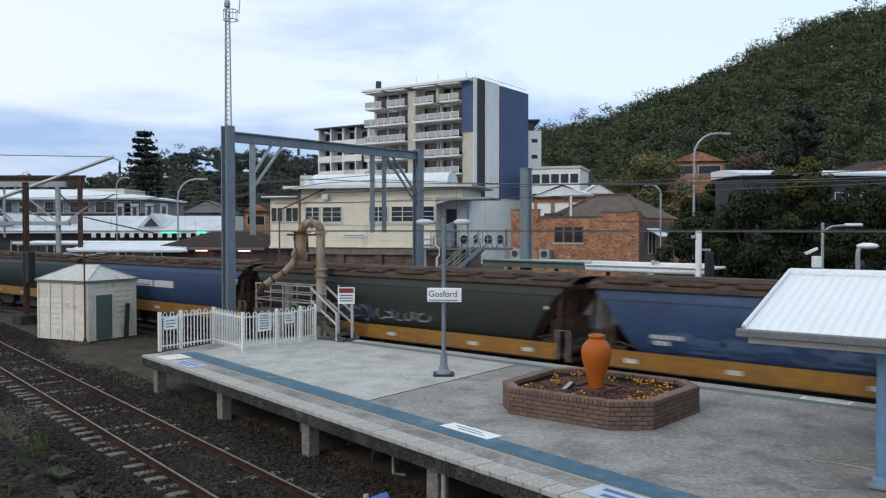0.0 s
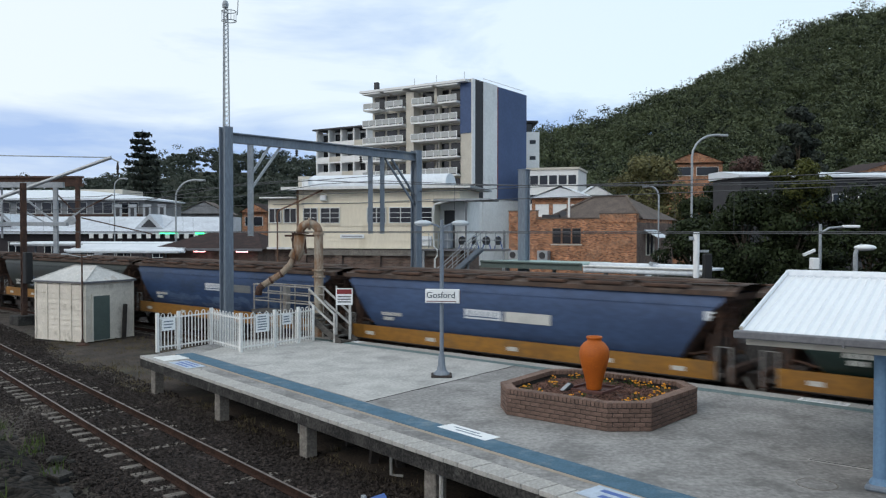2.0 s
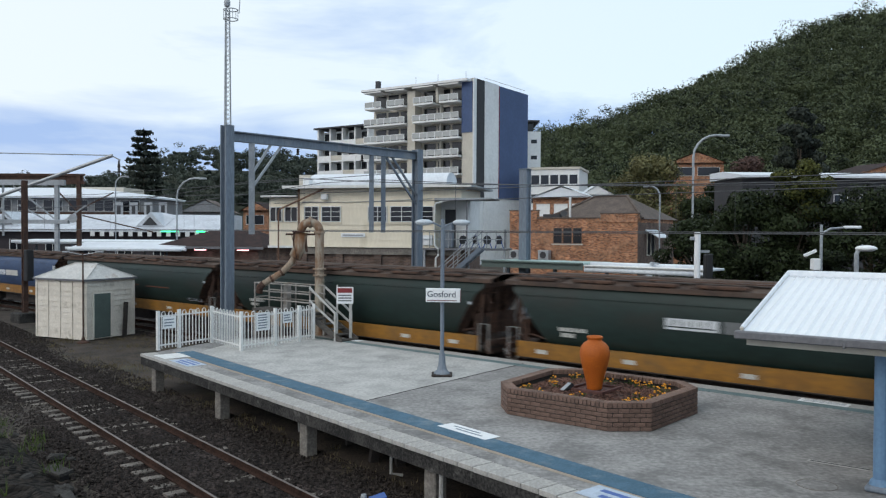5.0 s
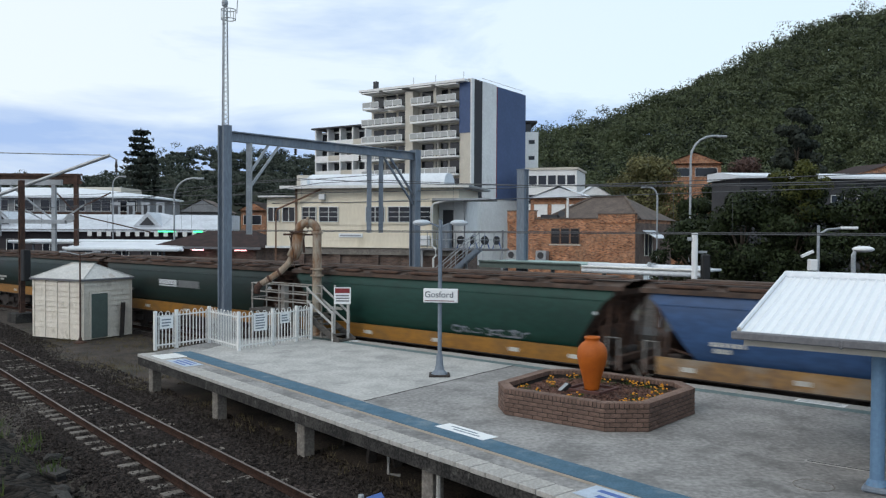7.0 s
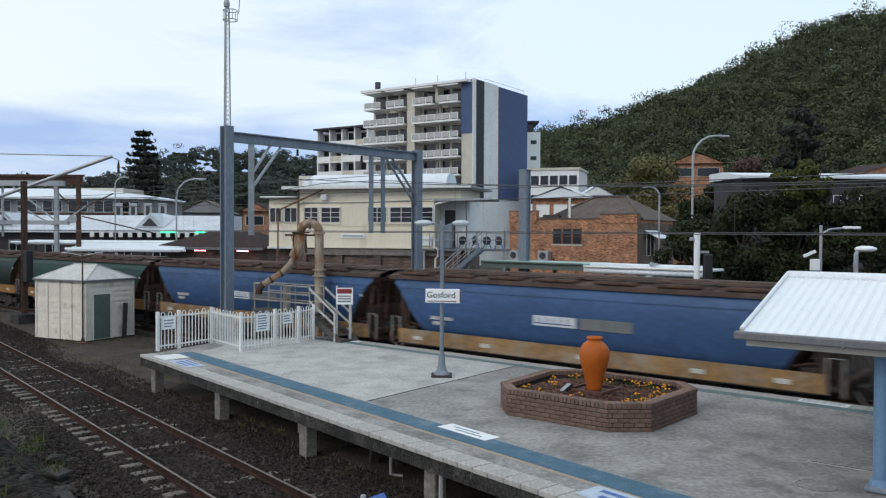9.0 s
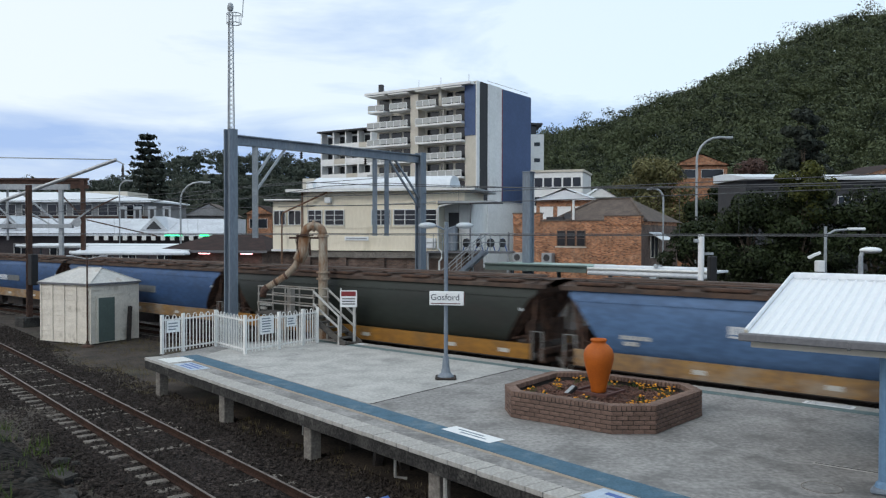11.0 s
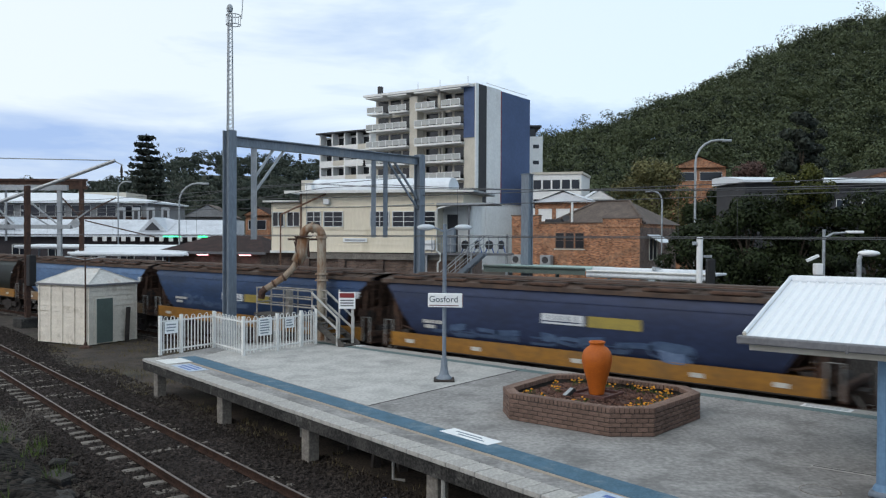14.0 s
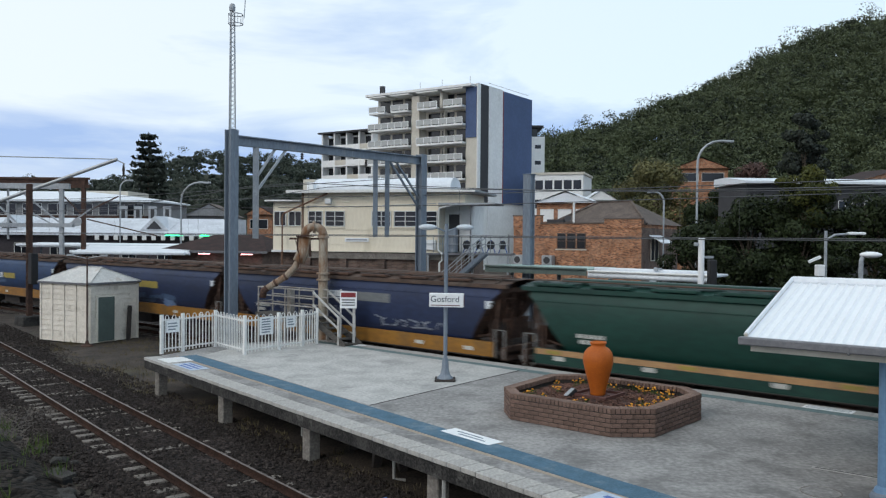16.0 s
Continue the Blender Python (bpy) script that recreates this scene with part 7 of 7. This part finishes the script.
    for x in (-1.4, 2.5):
        part("eaves_light", boxes((x - 0.5, x + 0.5, -0.75, -0.6, 2.48, 2.56)), glow("warm_tube", (1.0, 0.42, 0.45), 4.0), h, "lit warm fluorescent tube")
    # long canopies on the far platform
    for x, y, L, z, mt, lb in ((-38.5, 73, 16.5, 3.05, M_ROOFWHITE, "long white curved platform canopy"), (-32.0, 69.5, 10.2, 2.55, M_ROOFWHITE, "flat white platform canopy")):
        c = thing("platform_canopy", pose(x, y, 0, 0, 0, -7), lb, "platform canopy")
        part("roof", bevelled(0, L, 0, 3.0, z - 0.15, z + 0.1, 0.06), mt, c).matrix_basis = pose(0, 0, 0, 10 if z < 3 else 3)
        part("gutter", tubes(0.14, [(-0.3, -0.1, z + 0.05), (L * 0.5, -0.1, z + 0.02), (L + 0.3, -0.1, z - 0.02)]), M_ROOFWHITE, c)
        for q in np.arange(1.0, L, 3.5):
            part("column", boxes((q, q + 0.14, 1.4, 1.54, GROUND, z - 0.15)), M_STEEL, c)


def lamp_gooseneck(x, y, base, top, reach, mat_, label, r=0.09):
    t = thing("street_lamp", pose(x, y, base), label, "street lamp")
    h = top - base
    pts = [(0, 0, 0), (0, 0, h - abs(reach) * 0.75)]
    for q in range(1, 6):
        a = math.pi / 2 * q / 5
        pts.append((reach * 0.75 * (1 - math.cos(a)), 0, h - abs(reach) * 0.75 + abs(reach) * 0.75 * math.sin(a)))
    pts.append((reach * 0.95, 0, h))
    part("pole", tubes(r, pts, seg=8), mat_, t)
    x0, x1 = sorted((reach * 0.9, reach * 1.2))
    part("lamp_head", bevelled(x0, x1, -0.16, 0.16, h - 0.12, h + 0.06, 0.04), mat_, t)


# ---------------------------------------------------------------- shelter on the platform
def shelter():
    t = thing("platform_shelter", pose(5.1, 13.6, 0, 0, 0, -37), "platform shelter with white corrugated roof and blue posts", "shelter")
    L, half, z0, z1 = 8.0, 3.0, 2.48, 3.31
    bm = bmesh.new()
    steps = int(L / 0.04)
    rows = []
    for y, z in ((0.0, z0), (half, z1), (2 * half, z0)):
        rows.append([bm.verts.new((L * i / steps, y, z + (0.035 if i % 4 == 0 else 0.0))) for i in range(steps + 1)])
    for a, b in zip(rows, rows[1:]):
        for i in range(steps):
            bm.faces.new((a[i], a[i + 1], b[i + 1], b[i]))
    part("roof_sheet", bm, M_SHELTERROOF, t, "white corrugated roof sheet")
    part("ridge_cap", tubes(0.10, [(-0.02, half, z1 + 0.02), (L, half, z1 + 0.02)], seg=10), M_ROOFWHITE, t)
    part("barge_board", beams(0.05, 0.2, ((-0.03, 0.0, z0 - 0.02), (-0.03, half, z1 - 0.02))), M_TAN, t)
    part("barge_board", beams(0.05, 0.2, ((-0.03, 2 * half, z0 - 0.02), (-0.03, half, z1 - 0.02))), M_TAN, t)
    part("barge_cap", tubes(0.04, [(-0.03, 0.0, z0 + 0.07), (-0.03, half, z1 + 0.07)]), M_ROOFWHITE, t)
    for y in (-0.07, 2 * half + 0.07):
        part("gutter", bevelled(-0.12, L, y - 0.08, y + 0.07, z0 - 0.10, z0 + 0.035, 0.02), M_GUTTER, t, "grey gutter")
    part("gutter_joint", bevelled(1.55, 1.59, -0.16, 0.005, z0 - 0.12, z0 + 0.01, 0.005), M_GUTTER, t)
    part("fascia", boxes((0.02, L, 0.10, 0.14, z0 - 0.22, z0 - 0.05)), M_TAN, t, "cream fascia board")
    part("ceiling", boxes((0.02, L, 0.16, 2 * half - 0.1, z0 - 0.06, z0 - 0.03)), M_PALE, t)
    for x, y in ((1.98, 0.70), (6.2, 0.70), (1.98, 5.3), (6.2, 5.3)):
        part("post", tubes(0.11, [(x, y, 0), (x, y, z0 - 0.05)], seg=18), M_BLUEPOST, t, "round blue post")
        part("post_base", bevelled(x - 0.2, x + 0.2, y - 0.2, y + 0.2, 0, 0.10, 0.03), M_STEEL, t)
        part("post_collar", lathe([(0.165, 0.10), (0.15, 0.16), (0.115, 0.2)], 14), M_BLUEPOST, t).location = (x, y, 0)


# ---------------------------------------------------------------- water crane
def water_crane():
    t = thing("water_crane", pose(-4.89, 32.3, 0), "rusty cast-iron railway water crane with swan-neck and hose", "water crane")
    part("column", lathe([(0.24, 0), (0.24, 0.1), (0.19, 0.14), (0.19, 2.35), (0.27, 2.36), (0.27, 2.42), (0.19, 2.43), (0.19, 2.6), (0.27, 2.61), (0.27, 2.67), (0.18, 2.68), (0.18, 4.05), (0.23, 4.06), (0.23, 4.16), (0.17, 4.17)], 18), M_RUSTPAINT, t, "rust-streaked pale column")
    arc = [(-0.37 - 0.37 * math.cos(math.pi - a), 0, 4.16 + 0.34 * math.sin(a)) for a in [math.pi * q / 10 for q in range(11)]]
    part("swan_neck", tubes(0.17, arc, seg=14), M_RUSTPAINT, t, "curved swan-neck pipe", True)
    part("neck_flange", lathe([(0.24, -0.04), (0.24, 0.04)], 14), M_RUSTPAINT, t).matrix_basis = pose(-0.37, 0, 4.5, 0, 90, 0)
    part("crosshead", boxes((-1.35, 0.1, -0.05, 0.05, 3.98, 4.06), (-1.05, -0.95, -0.08, 0.08, 3.4, 4.1)), M_RUST, t, "rusty cross bar")
    part("flange_plate", lathe([(0.36, 4.10), (0.36, 4.16)], 14), M_RUST, t).location = (-0.74, 0, 0)
    part("canvas_bag", tubes(0.25, [(-0.72, 0, 4.1), (-0.80, 0, 3.5), (-0.98, 0, 3.1)], seg=12, ), M_RUSTPAINT, t, "tapering grey sleeve", True)
    part("hose", tubes(0.13, [(-0.98, 0, 3.15), (-1.15, 0, 2.85), (-1.5, 0, 2.5), (-1.9, 0, 2.25), (-2.25, 0, 2.02)], seg=10), M_RUSTPAINT, t, "sloping rusty hose pipe", True)
    part("nozzle", tubes(0.14, [(-2.22, 0, 2.05), (-2.38, 0, 1.92), (-2.42, 0, 1.65)], seg=10), M_RUST, t, "dark rusty nozzle", True)
    part("chain", tubes(0.02, [(-1.1, -0.1, 4.0), (-0.9, -0.25, 3.3), (-0.85, -0.28, 2.7)], seg=4), M_RUST, t)
    for x in (-1.5, -1.9):
        part("hose_band", lathe([(0.155, -0.04), (0.155, 0.04)], 10), M_RUST, t).matrix_basis = pose(x, 0, 2.5 if x > -1.6 else 2.25, 0, 60, 0)
    part("drain_pipe", tubes(0.05, [(-0.55, -0.05, 3.9), (-0.5, -0.05, 3.3)], seg=6), M_RUST, t)


M_RUSTPAINT = surface("rust_streaked_paint", (0.42, 0.38, 0.31), (0.32, 0.28, 0.22), 0.75, 2.5, 0.2, stain=(0.19, 0.085, 0.035), amount=0.8, stain_scale=1.6, stretch=(1.4, 1.4, 0.5))
M_OLDRAIL = surface("weathered_pale_steel", (0.36, 0.34, 0.31), (0.25, 0.23, 0.21), 0.7, 3.0, stain=(0.17, 0.12, 0.08), amount=0.35, stain_scale=2.0)


def crane_deck():
    """Raised service deck with pale tubular rails and a short stair."""
    t = thing("service_deck", line_pose(-8.7, -1.35, 0), "raised timber service deck with pale handrails and steps", "deck")
    part("deck_boards", boxes((-3.7, 0.0, 0.0, 0.85, 0.86, 0.95)), M_OLDWOOD, t, "weathered timber deck")
    for x in (-3.6, -1.85, -0.1):
        for y in (0.05, 0.78):
            part("deck_leg", boxes((x, x + 0.1, y - 0.05, y + 0.05, GROUND if x < -2 else -0.25, 0.86)), M_OLDRAIL, t)
            part("rail_post", tubes(0.032, [(x + 0.05, y, 0.95), (x + 0.05, y, 2.0)]), M_OLDRAIL, t, "pale tubular post")
    for y in (0.05, 0.78):
        for z in (1.35, 1.68, 2.0):
            part("handrail", tubes(0.03, [(-3.6, y, z), (0.0, y, z)]), M_OLDRAIL, t, "pale tubular rail")
    for z in (1.4, 2.0):
        part("handrail", tubes(0.03, [(-3.6, 0.05, z), (-3.6, 0.78, z)]), M_OLDRAIL, t)
    part("inner_post", boxes((-2.0, -1.75, 0.3, 0.5, 0.95, 1.95)), M_OLDRAIL, t)
    for q in range(5):
        x, z = 0.1 + 0.33 * q, 0.78 - 0.18 * q
        part("step", boxes((x, x + 0.33, 0.06, 0.80, z - 0.05, z)), M_OLDWOOD, t, "dark timber step")
    for y in (0.03, 0.83):
        part("stringer", beams(0.05, 0.24, ((0.0, y, 0.86), (1.78, y, 0.0))), M_OLDWOOD, t)
        part("sloping_rail", beams(0.05, 0.07, ((-0.05, y, 1.95), (1.45, y, 1.05))), M_WHITEWOOD, t, "pale sloping handrail")
        part("sloping_rail", beams(0.05, 0.07, ((-0.05, y, 1.45), (1.45, y, 0.62))), M_WHITEWOOD, t)
        part("stair_post", boxes((1.40, 1.48, y - 0.04, y + 0.04, 0.0, 1.1)), M_WHITEWOOD, t)
    s = thing("danger_sign", line_pose(-7.35, -0.75, 0, 40), "white danger notice with red header on a pale post", "sign")
    part("post", boxes((-0.33, -0.27, 0.0, 0.06, -0.0, 2.1)), M_WHITEWOOD, s)
    part("plate", boxes((-0.32, 0.32, -0.03, -0.005, 1.38, 2.02)), M_SIGNWHITE, s)
    part("red_header", boxes((-0.28, 0.28, -0.036, -0.031, 1.80, 1.98)), M_RED, s)
    for z in (1.7, 1.6, 1.5):
        part("print_bar", boxes((-0.25, 0.25, -0.036, -0.031, z - 0.025, z + 0.025)), M_GUTTER, s)
    part("back_post", boxes((0.16, 0.26, 0.0, 0.08, 0.0, 1.4)), M_WHITEWOOD, s)


M_OLDWOOD = surface("old_dark_timber", (0.11, 0.10, 0.09), (0.06, 0.055, 0.05), 0.9, 2.0, 0.4, stretch=(0.3, 2, 2))
M_WHITEWOOD = surface("peeling_white_paint", (0.52, 0.51, 0.49), (0.38, 0.37, 0.35), 0.7, 2.5, stain=(0.2, 0.18, 0.16), amount=0.35, stain_scale=2.2)


# ---------------------------------------------------------------- left gantries and wires
def left_gantries():
    a = thing("rusty_gantry_post", pose(-24.16, 46.83, GROUND, 0, 0, TURN), "dark rusty steel gantry post on a concrete block", "gantry")
    part("column", beams(0.08, 0.26, ((-0.11, 0, 0), (-0.11, 0, 8.2)), ((0.11, 0, 0), (0.11, 0, 8.2))), M_RUST, a, "rusty twin-channel column")
    part("lacing", beams(0.03, 0.08, *(((-0.11, -0.14, z), (0.11, -0.14, z + 0.4)) for z in np.arange(0.3, 7.6, 0.8))), M_RUST, a)
    part("footing", bevelled(-0.6, 0.6, -0.6, 0.6, -0.1, 0.55, 0.05), M_EDGE, a)
    part("signal_box_case", bevelled(0.3, 0.75, -0.2, 0.2, 2.4, 4.2, 0.04), M_BLACK, a)
    g = thing("overhead_gantry", pose(-28.55, 60, GROUND, 0, 0, 0), "grey steel gantry with cantilever arm over the tracks", "gantry")
    part("column", boxes((-0.14, 0.14, -0.14, 0.14, 0, 8.64)), M_GALV, g, "grey steel column")
    part("top_beam", boxes((-9, 0.6, -0.15, 0.15, 8.65, 9.05)), M_GALV, g)
    part("low_beam", boxes((-9, 0.9, -0.26, 0.16, 5.8, 6.1)), M_GALV, g)
    part("cantilever_arm", tubes(0.13, [(-5.6, -1.5, 7.0), (4.75, -1.5, 10.75)], seg=8), M_GALV, g, "sloping tubular arm")
    part("tie", tubes(0.04, [(-8, -1.5, 10.95), (4.6, -1.5, 10.75)], seg=5), M_GALV, g)
    part("arm_end", beams(0.08, 0.08, ((4.6, -1.5, 10.75), (5.3, -1.5, 10.4))), M_GALV, g)
    part("insulator", lathe([(0.05, 0), (0.12, 0.08), (0.05, 0.16), (0.12, 0.24), (0.05, 0.32), (0.12, 0.4), (0.05, 0.9)], 8), M_DARKMETAL, g).location = (5.2, -1.5, 9.5)
    for x0, z0, x1, z1 in ((-3.2, 8.6, -0.2, 6.2), (-6.0, 8.6, -3.4, 6.2), (0.4, 5.9, 2.2, 7.2), (-2.8, 7.2, -0.3, 5.8)):
        part("brace", beams(0.1, 0.1, ((x0, -0.05, z0), (x1, -0.05, z1))), M_GALV, g)
    part("wheel_tensioner", lathe([(0.08, -0.05), (0.32, -0.05), (0.32, 0.05), (0.08, 0.05)], 14), M_GALV, g).matrix_basis = pose(1.3, -0.3, 6.2, 90)
    part("walk_frame", beams(0.12, 0.12, ((-8.5, 0.4, 6.3), (-8.5, 0.4, 9.0)), ((-4.2, 0.4, 4.9), (-4.2, 0.4, 9.0))), M_GALV, g)
    b = thing("rusty_gantry", pose(-31.4, 70, GROUND, 0, 0, 0), "dark rusty steel gantry over the far tracks", "gantry")
    part("column", boxes((-0.16, 0.16, -0.16, 0.16, 0, 10.2)), M_RUST, b)
    part("truss_chord", boxes((-14, 0.5, -0.13, 0.13, 9.3, 9.6)), M_RUST, b)
    part("truss_chord", boxes((-14, 0.5, -0.13, 0.13, 10.0, 10.2)), M_RUST, b)
    part("truss_plate", boxes((-14, 0.4, -0.03, 0.03, 9.605, 9.995)), M_RUST, b, "dark rusty girder web")
    for q in range(9):
        part("truss_lacing", beams(0.08, 0.08, ((-13.5 + q * 1.5, 0, 9.5), (-12.75 + q * 1.5, 0, 10.1)), ((-12.75 + q * 1.5, 0, 10.1), (-12.0 + q * 1.5, 0, 9.5))), M_RUST, b)
    for x0, z0, x1, z1 in ((0.2, 7.2, 3.0, 8.6), (-0.2, 7.0, -3.0, 9.9), (0.3, 6.6, 6.4, 5.2)):
        part("brace", beams(0.1, 0.1, ((x0, 0, z0), (x1, 0, z1))), M_RUST, b)


def wires():
    for o, zc, zm in ((1.4, 4.10, 5.55), (6.2, 4.15, 5.75)):
        w = thing("overhead_wire", line_pose(0, o, 0), "thin dark overhead contact and catenary wires", "overhead wire", "overhead wires")
        part("contact_wire", tubes(0.016, [(-190, 0, zc + 0.1), (-14.0, 0, zc + 0.05), (70, 0, zc)], seg=4), M_WIRE, w)
        span = []
        for q in range(61):
            s = -190 + 260 * q / 60
            f = ((s + 14.5) % 52) / 52
            span.append((s, 0, zm + 1.1 * (2 * f - 1) ** 2))
        part("catenary_wire", tubes(0.016, span, seg=4), M_WIRE, w)
        for q in range(3, 61, 2):
            part("dropper", tubes(0.006, [(span[q][0], 0, zc + 0.05), span[q]], seg=3), M_WIRE, w)
    for s0, o0, z0, s1, o1, z1 in ((-60, 9.6, 6.9, 40, 10.5, 6.4), (-60, 9.9, 6.2, 40, 9.9, 6.0), (-80, 9.0, 7.4, -14, 9.8, 7.3)):
        w = part("feeder_wire", tubes(0.018, [on_line(s0, o0, z0), on_line((s0 + s1) / 2, (o0 + o1) / 2, (z0 + z1) / 2 - 0.35), on_line(s1, o1, z1)], seg=4), M_WIRE)
        tagged(w, "dark feeder cable strung between masts", "cable", "feeder cables")


signal_box()
far_platform()
small_slab_row("green_canopy", -11.0, -4.85, 12.6, 15.6, 2.64, M_GREENROOF, "pale green sheet roof of a platform canopy", M_DOORGREEN)
small_slab_row("white_canopy", -4.7, 1.4, 12.6, 14.6, 2.56, M_ROOFWHITE, "white sheet roof of a platform canopy")
tower()
low_apartments()
white_block()
office()
brick_shop()
gabled_house(14.2, 96, -20, 7.0, 8, 9.5, 1.4, M_REDBRICK, M_ROOFWHITE, "brick house with white gable and blinds", 3, white_gable=True)
gabled_house(44.0, 140, -10, 9.0, 8, 17.5, 2.0, M_REDBRICK, M_TILERED, "orange brick house among trees under the hill", 2)
gabled_house(73.0, 130, 15, 14.0, 8, 15.0, 2.0, M_REDBRICK, M_TILERED, "brick house with verandah under the hill", 4)
gabled_house(23.0, 120, 0, 4.0, 5, 11.0, 1.5, M_PALE, M_ROOFWHITE, "small white house below the hill", 1)
gabled_house(-41.0, 140, 5, 8.0, 9, 8.6, 2.2, M_GREYWALL, M_TILE, "grey house with brown tiled roof behind the station", 2)
gabled_house(-29.5, 128, -5, 4.0, 9, 8.6, 1.4, M_REDBRICK, M_TILERED, "small red-roofed brick house behind the station", 1)
town()
long_building("carport_building", pose(33.4, 90, 0, 0, 0, 3), 24, 8, 10.4, 11.3, M_CHARCOAL, M_ROOFWHITE, "long white-roofed building behind the trees", win=[(1.5 + 3 * q, 1.5, 6.9, 1.6) for q in range(6)])
lamp_gooseneck(18.6, 60, GROUND, 11.4, 2.2, M_GALV, "tall curved grey street lamp")
lamp_gooseneck(17.5, 65, GROUND, 7.9, -1.1, M_GALV, "curved grey street lamp by the brick building", 0.08)
lamp_gooseneck(-23.6, 72, GROUND, 8.8, 2.2, M_GALV, "curved grey lamp on the far platform", 0.08)
lamp_gooseneck(-35.5, 88, GROUND, 10.0, 1.2, M_GALV, "slim grey lamp on the far platform", 0.07)
lamp_gooseneck(10.2, 37.4, GROUND, 2.75, -0.45, M_GALV, "low grey lamp at the end of a canopy", 0.035)


def line_poles():
    p = thing("signal_post", pose(10.5, 33.2, GROUND), "white signal post with dark hooded signal head", "railway signal")
    part("post", tubes(0.13, [(0, 0, 0), (0, 0, 5.3)], seg=10), M_SIGNWHITE, p)
    part("bracket", boxes((0, 0.5, -0.03, 0.03, 4.55, 4.65)), M_GALV, p)
    part("signal_head", bevelled(0.3, 0.6, -0.2, 0.2, 3.3, 4.5, 0.04), M_BLACK, p, "black signal case")
    part("post_cap", lathe([(0.15, 5.3), (0.14, 5.36), (0.04, 5.4)], 10), M_SIGNWHITE, p)
    part("camera_knob", bevelled(-0.3, -0.12, -0.08, 0.08, 5.05, 5.2, 0.02), M_GALV, p)
    c = thing("camera_pole", pose(14.56, 31.0, GROUND), "slim grey pole with camera housing and lamp arm", "lamp post")
    part("pole", tubes(0.06, [(0, 0, 0), (0, 0, 5.7)]), M_GALV, c)
    part("arm", tubes(0.045, [(0, 0, 5.35), (0.35, 0, 5.55), (1.0, 0, 5.6)]), M_GALV, c)
    part("lamp_head", bevelled(0.85, 1.5, -0.1, 0.1, 5.55, 5.66, 0.03), M_SIGNWHITE, c)
    part("camera_box", bevelled(-0.36, -0.07, -0.15, 0.15, 3.95, 4.4, 0.03), M_SIGNWHITE, c, "white control box")
    part("camera", beams(0.12, 0.1, ((-0.65, 0, 4.5), (-0.2, 0, 4.7))), M_SIGNWHITE, c, "small white camera")
    d = thing("platform_lamp", pose(15.1, 29.4, GROUND), "grey lamp post with white dome lantern", "lamp post")
    part("pole", tubes(0.085, [(0, 0, 0), (0, 0, 4.6), (0.08, 0, 4.8), (0.25, 0, 4.9)], seg=8), M_GALV, d)
    bm = bmesh.new()
    bmesh.ops.create_uvsphere(bm, u_segments=16, v_segments=8, radius=1, matrix=Matrix.Translation((0.35, 0, 4.82)) @ Matrix.Diagonal((0.40, 0.28, 0.12, 1)))
    part("dome", bm, M_SIGNWHITE, d, "white dome lantern", True)


line_poles()
shelter()
water_crane()
crane_deck()
left_gantries()
wires()


# ---------------------------------------------------------------- what moves
SPEED = 13.52      # metres a second along the goods line


def motions():
    for w in TRAIN:
        m = w.matrix_basis.copy()
        walk(w, [(t, Matrix.Translation(-SPEED * t * T) @ m) for t in (0.0, 4.0, 8.0, 12.0, 16.0)])


motions()
